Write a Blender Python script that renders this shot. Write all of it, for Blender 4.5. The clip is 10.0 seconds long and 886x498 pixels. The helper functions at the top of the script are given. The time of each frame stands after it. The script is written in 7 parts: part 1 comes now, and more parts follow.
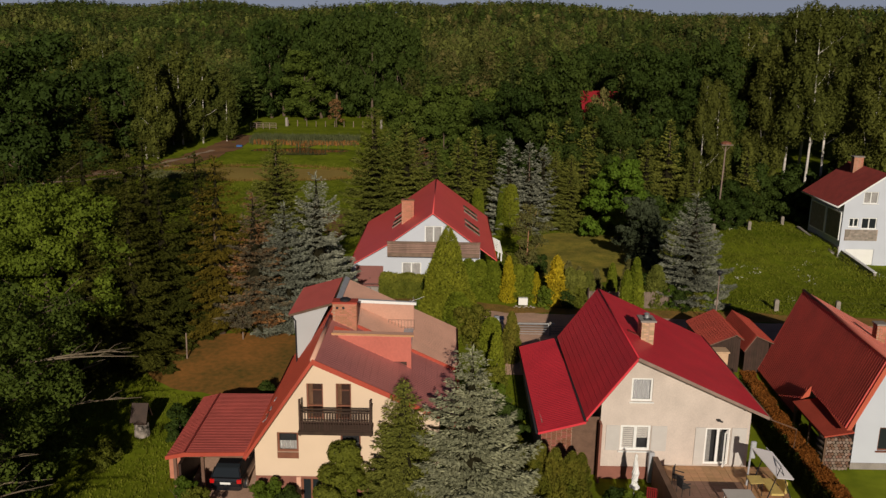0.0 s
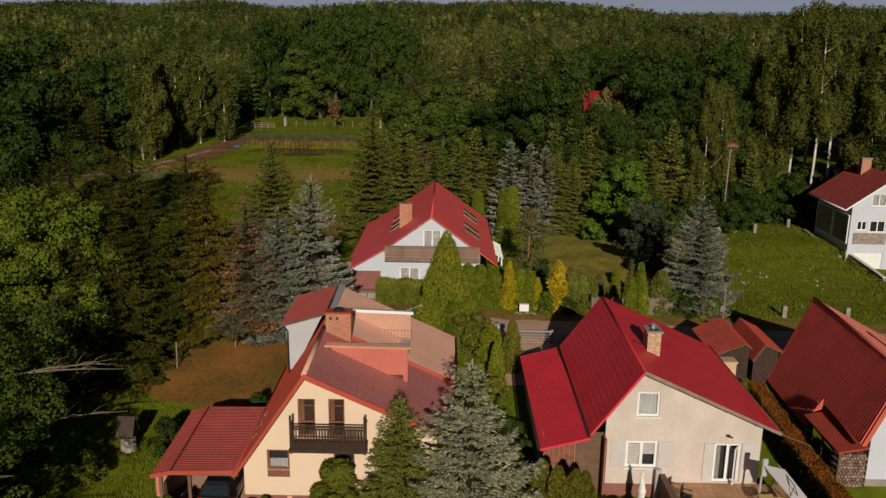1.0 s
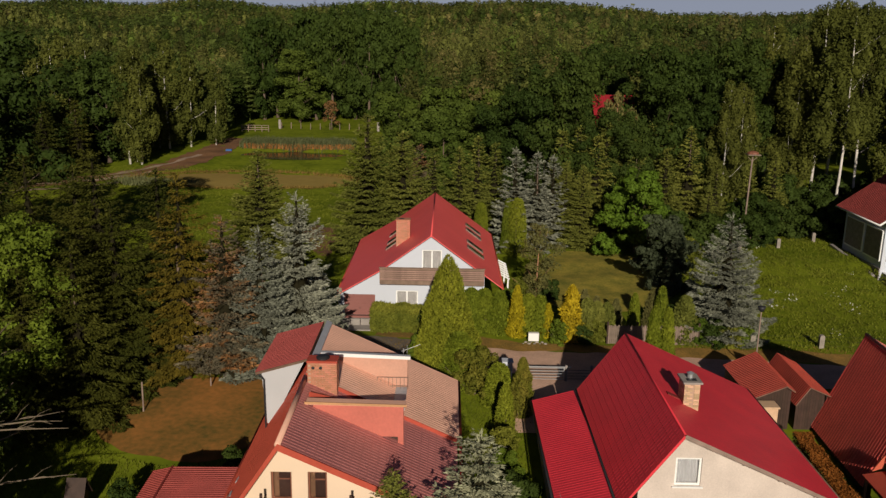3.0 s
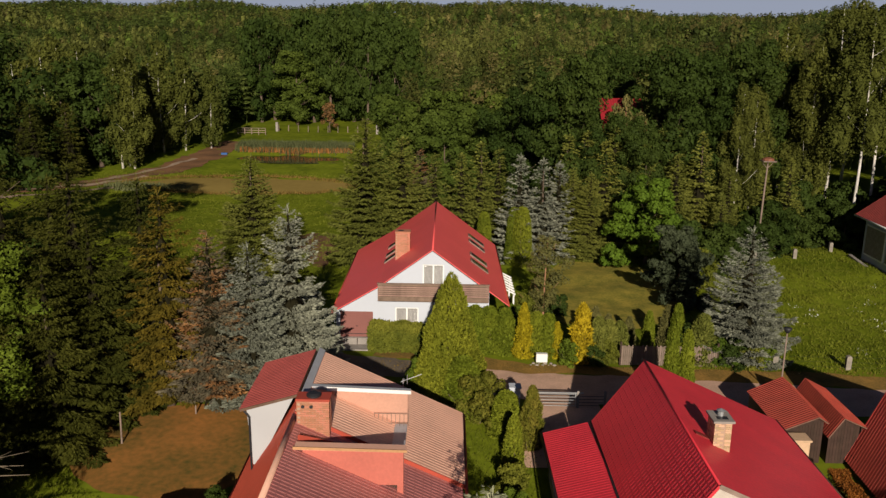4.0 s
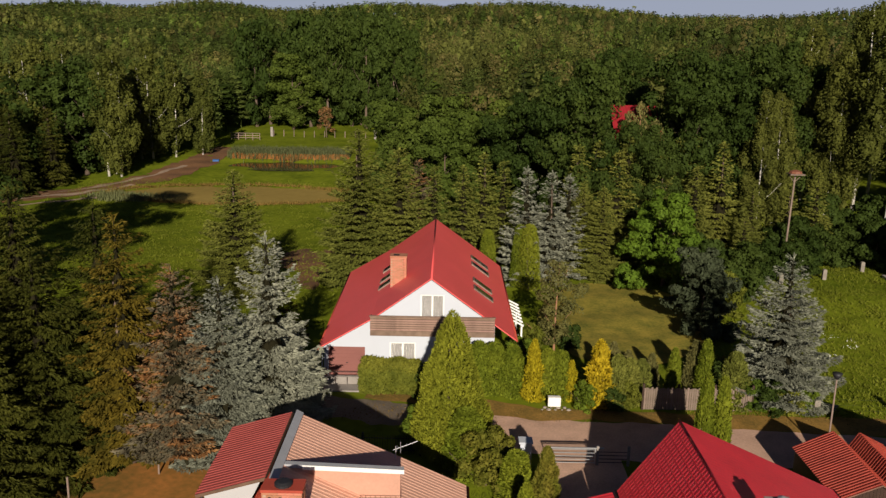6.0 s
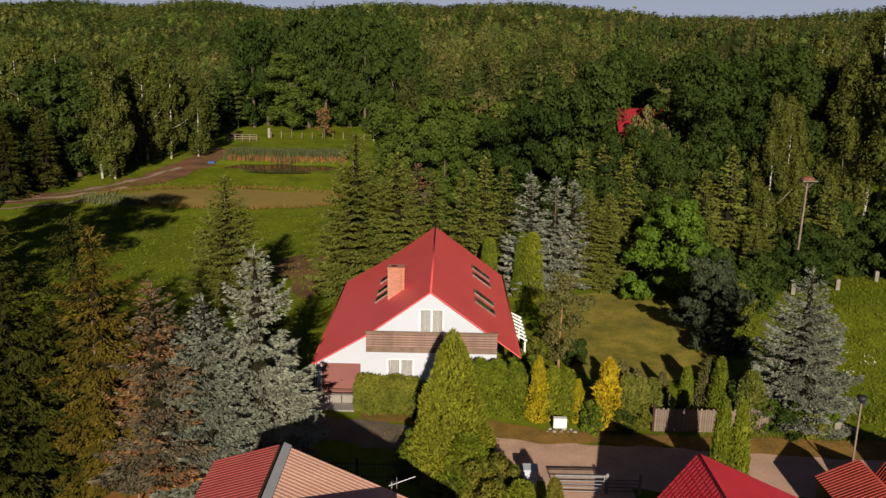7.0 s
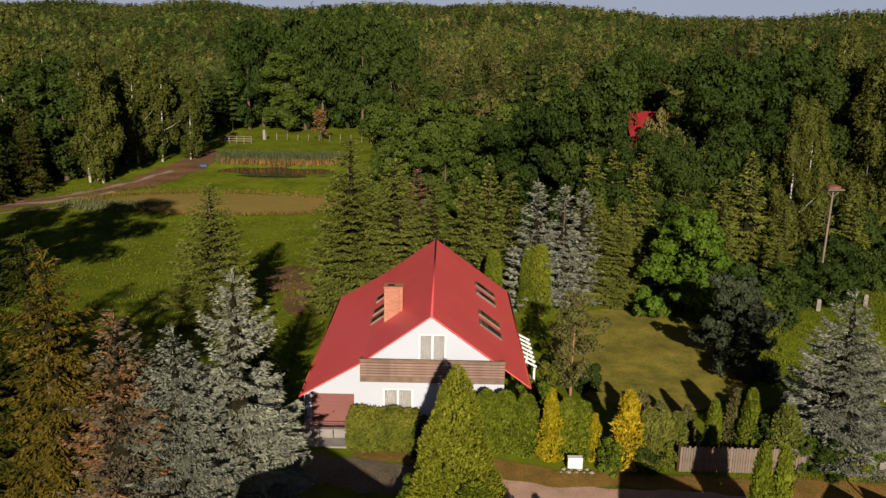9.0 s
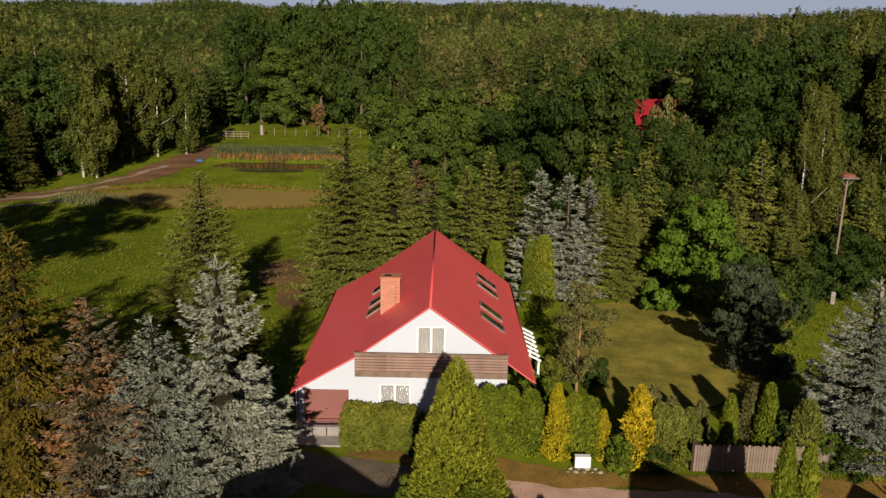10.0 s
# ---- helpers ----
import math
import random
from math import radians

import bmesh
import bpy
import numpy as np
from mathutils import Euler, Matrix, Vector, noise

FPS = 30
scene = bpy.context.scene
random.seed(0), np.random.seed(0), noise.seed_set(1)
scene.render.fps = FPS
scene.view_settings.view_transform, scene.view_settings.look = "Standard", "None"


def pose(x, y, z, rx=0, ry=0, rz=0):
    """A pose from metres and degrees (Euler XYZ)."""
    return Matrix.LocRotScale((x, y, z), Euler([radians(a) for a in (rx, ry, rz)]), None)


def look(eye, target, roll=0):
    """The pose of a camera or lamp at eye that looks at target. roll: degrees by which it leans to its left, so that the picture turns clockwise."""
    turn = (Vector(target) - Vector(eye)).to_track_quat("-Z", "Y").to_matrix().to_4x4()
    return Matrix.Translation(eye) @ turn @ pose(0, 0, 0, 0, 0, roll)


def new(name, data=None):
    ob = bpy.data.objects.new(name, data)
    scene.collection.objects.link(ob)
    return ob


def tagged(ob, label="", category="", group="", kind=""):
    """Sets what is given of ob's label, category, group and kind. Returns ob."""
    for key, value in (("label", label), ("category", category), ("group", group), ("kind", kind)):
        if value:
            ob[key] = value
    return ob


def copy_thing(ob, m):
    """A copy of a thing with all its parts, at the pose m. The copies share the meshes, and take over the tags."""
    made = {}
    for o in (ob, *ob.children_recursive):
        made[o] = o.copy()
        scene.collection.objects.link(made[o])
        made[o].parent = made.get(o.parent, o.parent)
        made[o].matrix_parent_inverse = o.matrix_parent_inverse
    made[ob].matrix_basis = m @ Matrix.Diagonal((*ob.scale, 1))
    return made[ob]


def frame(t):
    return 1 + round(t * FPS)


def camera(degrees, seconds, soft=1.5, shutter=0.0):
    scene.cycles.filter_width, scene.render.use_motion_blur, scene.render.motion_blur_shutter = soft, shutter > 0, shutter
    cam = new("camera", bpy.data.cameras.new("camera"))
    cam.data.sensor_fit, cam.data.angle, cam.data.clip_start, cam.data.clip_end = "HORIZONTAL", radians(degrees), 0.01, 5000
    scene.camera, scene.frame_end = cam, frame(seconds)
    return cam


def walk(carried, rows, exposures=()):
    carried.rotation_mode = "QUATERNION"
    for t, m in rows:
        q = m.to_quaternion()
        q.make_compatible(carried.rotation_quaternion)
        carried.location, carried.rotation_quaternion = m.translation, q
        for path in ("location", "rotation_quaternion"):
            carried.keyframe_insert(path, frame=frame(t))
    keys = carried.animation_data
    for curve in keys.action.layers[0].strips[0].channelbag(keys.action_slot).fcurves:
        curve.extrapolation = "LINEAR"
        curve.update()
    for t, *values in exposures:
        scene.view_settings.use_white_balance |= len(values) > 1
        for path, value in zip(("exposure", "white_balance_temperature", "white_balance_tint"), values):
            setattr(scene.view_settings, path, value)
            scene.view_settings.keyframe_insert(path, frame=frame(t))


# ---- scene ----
import collections

cam = camera(55.3, 10.0, 1.4)
PATH = [
    (0, (0.003, -4.452, 21.706), (-0.005, -2.513, 21.219), 0.9),
    (0.5, (0.087, -3.642, 21.688), (0.079, -1.702, 21.2), 1.0),
    (1, (0.117, -2.528, 21.702), (0.108, -0.589, 21.213), 0.9),
    (1.5, (0.077, -1.171, 21.686), (0.07, 0.769, 21.197), 1.0),
    (2, (0.027, 0.455, 21.63), (0.021, 2.395, 21.142), 1.0),
    (2.5, (-0.002, 2.317, 21.673), (-0.009, 4.256, 21.183), 1.0),
    (4, (-0.316, 8.206, 21.724), (-0.321, 10.145, 21.237), 1.0),
    (4.5, (-0.374, 10.02, 21.737), (-0.38, 11.96, 21.25), 1.0),
    (5, (-0.414, 11.731, 21.779), (-0.419, 13.67, 21.292), 1.1),
    (5.5, (-0.393, 13.334, 21.774), (-0.397, 15.274, 21.288), 1.1),
    (6, (-0.348, 14.899, 21.832), (-0.354, 16.84, 21.348), 1.0),
    (7.5, (-0.478, 18.981, 21.885), (-0.481, 20.922, 21.401), 1.2),
    (8, (-0.546, 20.228, 21.877), (-0.548, 22.168, 21.394), 1.2),
    (8.5, (-0.551, 21.476, 21.805), (-0.553, 23.417, 21.323), 1.2),
    (9, (-0.632, 22.636, 21.723), (-0.633, 24.577, 21.24), 1.2),
    (9.5, (-0.646, 23.824, 21.322), (-0.647, 25.765, 20.841), 1.1),
    (10, (-0.557, 24.95, 20.486), (-0.559, 26.89, 20.002), 1.1),
]
walk(cam, [(t, look(eye, target, roll)) for t, eye, target, roll in PATH], [(0, -0.54), (2.0, -0.49), (3.0, -0.30), (4.5, 0.0), (10, 0.13)])

# ---- world, sun, exposure ----
SUN_EL, SUN_AZ = radians(20.2), radians(3)   # behind the camera, a little to its right
world = bpy.data.worlds.new("sky")
scene.world = world
world.use_nodes = True
wn = world.node_tree.nodes
sky = wn.new("ShaderNodeTexSky")
sky.sky_type, sky.sun_disc = "NISHITA", False
sky.sun_elevation, sky.sun_rotation = SUN_EL, radians(180) - SUN_AZ
sky.altitude, sky.air_density, sky.dust_density, sky.ozone_density = 100, 0.5, 0.5, 2.0
wn["Background"].inputs["Strength"].default_value = 0.05
tone = wn.new("ShaderNodeMix")
tone.data_type, tone.blend_type = "RGBA", "MULTIPLY"
tone.inputs["Factor"].default_value = 1.0
tone.inputs[7].default_value = (0.58, 0.53, 0.60, 1)
world.node_tree.links.new(sky.outputs[0], tone.inputs[6])
world.node_tree.links.new(tone.outputs[2], wn["Background"].inputs["Color"])
sun = new("sun", bpy.data.lights.new("sun", "SUN"))
sun.data.energy, sun.data.angle, sun.data.color = 5.0, radians(0.6), (1.0, 0.888, 0.74)
sun.matrix_world = look((0, 0, 80), (-math.sin(SUN_AZ) * math.cos(SUN_EL) * 80, math.cos(SUN_AZ) * math.cos(SUN_EL) * 80, 80 - 80 * math.sin(SUN_EL)))
scene.view_settings.exposure = 0.0


# ---- materials ----
def material(name, base, rough=0.7, metal=0.0, var=0.25, scale=3.0, fine=25.0, bump=0.15, island=0.0, spread=0.0, spec=0.3, tint=None, coat=0.0):
    """A surface with a colour that varies at two scales, per leaf or piece (island) and per object (spread)."""
    m = bpy.data.materials.new(name)
    m.use_nodes = True
    n, l = m.node_tree.nodes, m.node_tree.links
    p = n["Principled BSDF"]
    p.inputs["Roughness"].default_value, p.inputs["Metallic"].default_value = rough, metal
    p.inputs["Specular IOR Level"].default_value = spec
    p.inputs["Coat Weight"].default_value = coat
    co = n.new("ShaderNodeTexCoord")
    big, small = n.new("ShaderNodeTexNoise"), n.new("ShaderNodeTexNoise")
    big.inputs["Scale"].default_value, big.inputs["Detail"].default_value = scale, 4
    small.inputs["Scale"].default_value, small.inputs["Detail"].default_value = fine, 3
    l.new(co.outputs["Object"], big.inputs["Vector"])
    l.new(co.outputs["Object"], small.inputs["Vector"])
    add = n.new("ShaderNodeMath")
    add.operation = "MULTIPLY_ADD"
    l.new(small.outputs["Fac"], add.inputs[0])
    add.inputs[1].default_value = 0.5
    half = n.new("ShaderNodeMath")
    half.operation, half.inputs[1].default_value = "MULTIPLY", 0.75
    l.new(big.outputs["Fac"], half.inputs[0])
    l.new(half.outputs[0], add.inputs[2])
    ramp = n.new("ShaderNodeValToRGB")
    ramp.color_ramp.elements[0].position, ramp.color_ramp.elements[1].position = 0.36, 0.86
    dark = [c * (1 - var) for c in base]
    light = [min(1, c * (1 + var)) for c in (tint or base)]
    ramp.color_ramp.elements[0].color, ramp.color_ramp.elements[1].color = (*dark, 1), (*light, 1)
    l.new(add.outputs[0], ramp.inputs[0])
    out = ramp.outputs[0]
    for socket, amount in (("Random Per Island", island), ("Random", spread)):
        if amount:
            info = n.new("ShaderNodeNewGeometry" if socket == "Random Per Island" else "ShaderNodeObjectInfo")
            rng = n.new("ShaderNodeMapRange")
            rng.inputs["To Min"].default_value, rng.inputs["To Max"].default_value = 1 - amount, 1 + amount
            l.new(info.outputs[socket], rng.inputs["Value"])
            hsv = n.new("ShaderNodeHueSaturation")
            l.new(out, hsv.inputs["Color"])
            l.new(rng.outputs[0], hsv.inputs["Value"])
            if socket == "Random":
                hue = n.new("ShaderNodeMapRange")
                hue.inputs["To Min"].default_value, hue.inputs["To Max"].default_value = 0.5 + 0.05 * amount, 0.5 - 0.05 * amount
                l.new(info.outputs[socket], hue.inputs["Value"])
                l.new(hue.outputs[0], hsv.inputs["Hue"])
            out = hsv.outputs[0]
    l.new(out, p.inputs["Base Color"])
    if bump:
        b = n.new("ShaderNodeBump")
        b.inputs["Strength"].default_value, b.inputs["Distance"].default_value = bump, 0.03
        l.new(add.outputs[0], b.inputs["Height"])
        l.new(b.outputs[0], p.inputs["Normal"])
    return m


def leaf(name, base, island=0.16, spread=0.18, scale=0.35, var=0.25, tint=None, thin=0.08, fine=2.5):
    """Foliage: rough, a little light passes through it."""
    m = material(name, base, rough=0.65, var=var, scale=scale, fine=fine, bump=0, island=island, spread=spread, spec=0.06, tint=tint)
    n, l = m.node_tree.nodes, m.node_tree.links
    if thin:
        p, o = n["Principled BSDF"], n["Material Output"]
        tr, mix = n.new("ShaderNodeBsdfTranslucent"), n.new("ShaderNodeMixShader")
        l.new(p.inputs["Base Color"].links[0].from_socket, tr.inputs["Color"])
        mix.inputs[0].default_value = thin
        l.new(p.outputs[0], mix.inputs[1])
        l.new(tr.outputs[0], mix.inputs[2])
        l.new(mix.outputs[0], o.inputs["Surface"])
    return m


GLASS = bpy.data.materials.new("window_glass")
GLASS.use_nodes = True
_p = GLASS.node_tree.nodes["Principled BSDF"]
_p.inputs["Base Color"].default_value = (0.02, 0.025, 0.03, 1)
_p.inputs["Roughness"].default_value, _p.inputs["Specular IOR Level"].default_value = 0.04, 0.6

RED = material("red_sheet_roof", (0.70, 0.040, 0.058), rough=0.5, var=0.16, scale=0.5, fine=9, bump=0.04, spec=0.4)
RED_MH = material("red_coated_roof", (0.95, 0.128, 0.124), rough=0.45, var=0.10, scale=0.4, fine=8, bump=0.03, spec=0.4)
DARK_RED = material("dark_red_sheet_roof", (0.72, 0.110, 0.086), rough=0.5, var=0.18, scale=0.6, fine=9, bump=0.04)
CARPORT_RED = material("dull_red_ribbed_sheet", (0.34, 0.062, 0.050), rough=0.55, var=0.2, scale=0.8, fine=9, bump=0.05)
BRICK_RED = material("brick_red_sheet", (0.42, 0.070, 0.042), rough=0.55, var=0.16, scale=0.8, fine=10, bump=0.05)
MAROON = material("faded_maroon_sheet_roof", (0.45, 0.165, 0.150), rough=0.42, var=0.15, scale=0.7, fine=9, bump=0.04, spec=0.5)
SALMON = material("faded_salmon_sheet_roof", (0.80, 0.455, 0.33), rough=0.5, var=0.12, scale=0.7, fine=9, bump=0.05)
CHEEK = material("salmon_painted_boards", (0.56, 0.31, 0.225), rough=0.6, var=0.12, scale=0.9, fine=9, bump=0.06)
SHED_RED = material("weathered_brick_red_sheet", (0.32, 0.044, 0.026), rough=0.65, var=0.25, scale=0.9, fine=9, bump=0.06)
SIDE_RED = material("dull_red_dormer_sheet", (0.40, 0.085, 0.072), rough=0.5, var=0.16, scale=0.7, fine=9, bump=0.05)
VERGE = material("leaf_strewn_verge", (0.150, 0.118, 0.022), rough=0.95, var=0.35, scale=0.6, fine=6, bump=0.5, tint=(0.300, 0.165, 0.036))
RUT = material("wet_pale_mud", (0.36, 0.26, 0.185), rough=0.7, var=0.35, scale=0.5, fine=4, bump=0.5)
FENCE_WOOD = material("sun_greyed_fence_boards", (0.215, 0.160, 0.125), rough=0.85, var=0.25, scale=2, fine=25, bump=0.2, spread=0.15)
DIM_ROOM = material("dim_room_brown", (0.036, 0.014, 0.009), rough=0.6, var=0.4, scale=2.5, fine=14, bump=0.1)
LANE = material("grey_brown_lane", (0.17, 0.135, 0.10), rough=0.95, var=0.3, scale=0.5, fine=5, bump=0.4)
LIGHT_RED = material("light_red_sheet_roof", (0.53, 0.155, 0.115), rough=0.5, var=0.14, scale=0.6, fine=9, bump=0.04)
BRICK_ORANGE_PAINT = material("orange_red_paint", (0.52, 0.11, 0.06), rough=0.6, var=0.1, scale=1, fine=12, bump=0.03)
TAN_TRIM = material("tan_painted_trim", (0.50, 0.27, 0.13), rough=0.6, var=0.15, scale=1.5, fine=15, bump=0.05)
OLD_RED = material("old_red_tiles", (0.20, 0.03, 0.025), rough=0.7, var=0.3, scale=1.5, fine=12, bump=0.1)
CREAM = material("cream_render", (0.76, 0.585, 0.43), rough=0.9, var=0.06, scale=0.6, fine=60, bump=0.06)
BEIGE = material("pale_beige_render", (0.60, 0.515, 0.455), rough=0.9, var=0.16, scale=0.9, fine=14, bump=0.12)
WHITE = material("white_render", (0.555, 0.588, 0.655), rough=0.9, var=0.06, scale=0.5, fine=50, bump=0.05)
PAINT = material("white_paint", (0.82, 0.82, 0.80), rough=0.4, var=0.04, scale=2, fine=20, bump=0.02)
SHUTTER = material("grey_shutter_paint", (0.56, 0.53, 0.50), rough=0.6, var=0.06, scale=2, fine=30, bump=0.05)
WOOD_DARK = material("dark_stained_wood", (0.05, 0.028, 0.02), rough=0.6, var=0.35, scale=2.5, fine=30, bump=0.2, spread=0.15)
WOOD_BROWN = material("weathered_brown_wood", (0.17, 0.095, 0.065), rough=0.75, var=0.35, scale=2, fine=25, bump=0.2, spread=0.2)
WOOD_PALE = material("sun_bleached_brown_boards", (0.265, 0.172, 0.13), rough=0.8, var=0.35, scale=2.5, fine=25, bump=0.2, spread=0.25)
WOOD_RED = material("red_brown_wood", (0.22, 0.085, 0.05), rough=0.6, var=0.25, scale=2, fine=25, bump=0.15)
WOOD_GREY = material("grey_weathered_boards", (0.23, 0.17, 0.135), rough=0.85, var=0.3, scale=2, fine=25, bump=0.2, spread=0.2)
PLINTH = material("red_brown_plinth", (0.27, 0.11, 0.08), rough=0.8, var=0.2, scale=1.5, fine=30, bump=0.1)
GARAGE = material("brown_garage_door", (0.25, 0.10, 0.085), rough=0.55, var=0.1, scale=1, fine=20, bump=0.05)
ZINC = material("grey_zinc", (0.44, 0.45, 0.48), rough=0.5, metal=0.1, var=0.15, scale=2, fine=20, bump=0.05)
STEEL = material("galvanised_steel", (0.55, 0.56, 0.57), rough=0.45, metal=0.7, var=0.12, scale=3, fine=30, bump=0.03)
BLACK = material("black_metal", (0.025, 0.025, 0.028), rough=0.5, var=0.2, scale=3, fine=20, bump=0.03)
CONCRETE = material("weathered_concrete", (0.29, 0.26, 0.235), rough=0.9, var=0.25, scale=1.5, fine=18, bump=0.2)
STONE = material("field_stone", (0.30, 0.26, 0.22), rough=0.9, var=0.3, scale=2.5, fine=20, bump=0.3, spread=0.25)
MORTAR = material("mortar", (0.42, 0.29, 0.21), rough=0.95, var=0.15, scale=3, fine=40, bump=0.1)
BRICK_YELLOW = material("pale_yellow_brick", (0.52, 0.36, 0.22), rough=0.85, var=0.18, scale=3, fine=40, bump=0.15, spread=0.3)
BRICK_ORANGE = material("orange_red_brick", (0.47, 0.20, 0.12), rough=0.85, var=0.18, scale=3, fine=40, bump=0.15, spread=0.2)
CURTAIN = material("white_net_curtain", (0.36, 0.35, 0.34), rough=0.95, var=0.2, scale=6, fine=40, bump=0.2)
CURTAIN_WHITE = material("white_lace_curtain", (0.66, 0.66, 0.66), rough=0.95, var=0.15, scale=6, fine=40, bump=0.2)
CURTAIN_TAN = material("tan_curtain", (0.30, 0.17, 0.10), rough=0.95, var=0.2, scale=6, fine=40, bump=0.2)
BLIND = material("grey_roller_blind", (0.40, 0.40, 0.41), rough=0.8, var=0.05, scale=3, fine=40, bump=0.05)
BARK = material("grey_brown_bark", (0.14, 0.10, 0.075), rough=0.95, var=0.35, scale=3, fine=18, bump=0.5)
BARK_DEAD = material("pale_dead_wood", (0.19, 0.15, 0.10), rough=0.95, var=0.25, scale=3, fine=18, bump=0.3)
BARK_BIRCH = material("white_birch_bark", (0.62, 0.58, 0.52), rough=0.85, var=0.35, scale=1.6, fine=8, bump=0.2)
BARK_PINE = material("reddish_pine_bark", (0.34, 0.18, 0.10), rough=0.95, var=0.3, scale=3, fine=18, bump=0.5)
# near-black, so that the shade deep in a spruce is in the colour
SHADE_TWIGS = material("shade_black_inner_twigs", (0.018, 0.016, 0.008), rough=0.95, var=0.4, scale=1.5, fine=8, bump=0.3, spec=0.05)
L_SPRUCE = leaf("dark_spruce_needles", (0.022, 0.031, 0.006), tint=(0.066, 0.069, 0.011))
L_SPRUCE_GREEN = leaf("green_spruce_needles", (0.138, 0.160, 0.030), tint=(0.188, 0.194, 0.038), island=0.1)
L_GOLD = leaf("ochre_spruce_needles", (0.058, 0.056, 0.010), tint=(0.146, 0.104, 0.014), scale=0.6)
L_BLUE = leaf("blue_spruce_needles", (0.188, 0.204, 0.152), tint=(0.285, 0.292, 0.218), scale=0.7, island=0.2)
L_SILVER = leaf("pale_silver_spruce_needles", (0.265, 0.285, 0.172), tint=(0.385, 0.380, 0.240), scale=0.7, island=0.2)
L_COPPER = leaf("olive_copper_leaves", (0.116, 0.142, 0.016), tint=(0.162, 0.138, 0.022), scale=0.9)
L_DYING = leaf("browning_blue_spruce_needles", (0.235, 0.198, 0.128), tint=(0.330, 0.150, 0.062), scale=0.45, var=0.15, island=0.16)
for n in L_DYING.node_tree.nodes:
    if n.type == "VALTORGB":      # rust only in patches
        n.color_ramp.elements[0].position, n.color_ramp.elements[1].position = 0.60, 0.72
L_OAK = leaf("dark_green_leaves", (0.026, 0.045, 0.009), tint=(0.041, 0.062, 0.011))
L_ASH = leaf("fresh_green_leaves", (0.056, 0.092, 0.010), tint=(0.096, 0.134, 0.014))
L_LIME = leaf("bright_green_leaves", (0.048, 0.096, 0.010), tint=(0.070, 0.122, 0.012))
L_BIRCH = leaf("olive_birch_leaves", (0.070, 0.082, 0.016), tint=(0.098, 0.105, 0.020))
L_THUJA = leaf("yellow_green_thuja_sprays", (0.128, 0.158, 0.015), tint=(0.182, 0.192, 0.018), scale=0.8)
L_THUJA_DARK = leaf("green_thuja_sprays", (0.132, 0.172, 0.015), tint=(0.188, 0.208, 0.019), scale=0.8)
L_YELLOW = leaf("golden_yellow_sprays", (0.31, 0.25, 0.013), tint=(0.41, 0.32, 0.016), scale=0.8, island=0.2)
L_HEDGE = leaf("olive_hedge_leaves", (0.104, 0.120, 0.016), tint=(0.146, 0.150, 0.020), scale=1.0)
L_BROWN = leaf("brown_hornbeam_leaves", (0.215, 0.068, 0.016), tint=(0.285, 0.090, 0.020), scale=1.0)
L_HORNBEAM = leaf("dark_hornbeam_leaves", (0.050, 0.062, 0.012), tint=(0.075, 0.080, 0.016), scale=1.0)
L_REED = leaf("green_reeds", (0.090, 0.106, 0.044), tint=(0.125, 0.134, 0.056), scale=0.5)
L_STRAW = leaf("dry_reed_stems", (0.17, 0.110, 0.030), tint=(0.22, 0.140, 0.038), scale=0.5)
L_DRY = leaf("orange_reed_stems", (0.276, 0.120, 0.037), tint=(0.350, 0.156, 0.046), scale=0.5)
L_MID = leaf("mid_green_leaves", (0.050, 0.078, 0.013), tint=(0.076, 0.102, 0.016))
L_PINE = leaf("grey_green_pine_needles", (0.104, 0.108, 0.034), tint=(0.145, 0.134, 0.042))
L_CLIPPED = leaf("clipped_thuja_sprays", (0.115, 0.150, 0.014), tint=(0.158, 0.180, 0.017), scale=0.8, island=0.1)
L_RUST = leaf("rust_brown_leaves", (0.150, 0.086, 0.034), tint=(0.200, 0.112, 0.042))
L_FIR = leaf("dark_blue_green_needles", (0.038, 0.051, 0.027), tint=(0.062, 0.074, 0.038))
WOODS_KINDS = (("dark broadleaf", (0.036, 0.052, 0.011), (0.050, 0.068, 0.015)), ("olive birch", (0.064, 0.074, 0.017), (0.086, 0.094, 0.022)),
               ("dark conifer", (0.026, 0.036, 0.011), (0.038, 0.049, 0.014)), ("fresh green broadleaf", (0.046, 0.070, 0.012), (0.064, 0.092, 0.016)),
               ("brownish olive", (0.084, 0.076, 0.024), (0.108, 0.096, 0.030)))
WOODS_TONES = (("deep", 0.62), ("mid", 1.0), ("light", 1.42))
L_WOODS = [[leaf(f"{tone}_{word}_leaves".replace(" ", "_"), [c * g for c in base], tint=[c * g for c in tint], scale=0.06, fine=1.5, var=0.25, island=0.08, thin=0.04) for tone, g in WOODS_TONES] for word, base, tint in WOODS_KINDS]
GRASS = material("meadow_grass", (0.104, 0.156, 0.009), rough=0.9, var=0.38, scale=0.13, fine=1.1, bump=0.6, spec=0.05, tint=(0.166, 0.196, 0.013))
L_GRASS = leaf("grass_blades", (0.078, 0.104, 0.010), tint=(0.115, 0.130, 0.013), scale=0.1, island=0.15, thin=0.05)
LITTER = material("brown_needle_litter_lawn", (0.105, 0.112, 0.016), rough=0.95, var=0.4, scale=0.25, fine=3, bump=0.6, tint=(0.275, 0.112, 0.024))
DRY_LAWN = material("dry_lawn", (0.150, 0.184, 0.018), rough=0.95, var=0.42, scale=0.7, fine=5, bump=0.7, tint=(0.265, 0.205, 0.030))
SAND = material("sandy_road", (0.58, 0.37, 0.268), rough=0.95, var=0.25, scale=0.7, fine=9, bump=0.4)
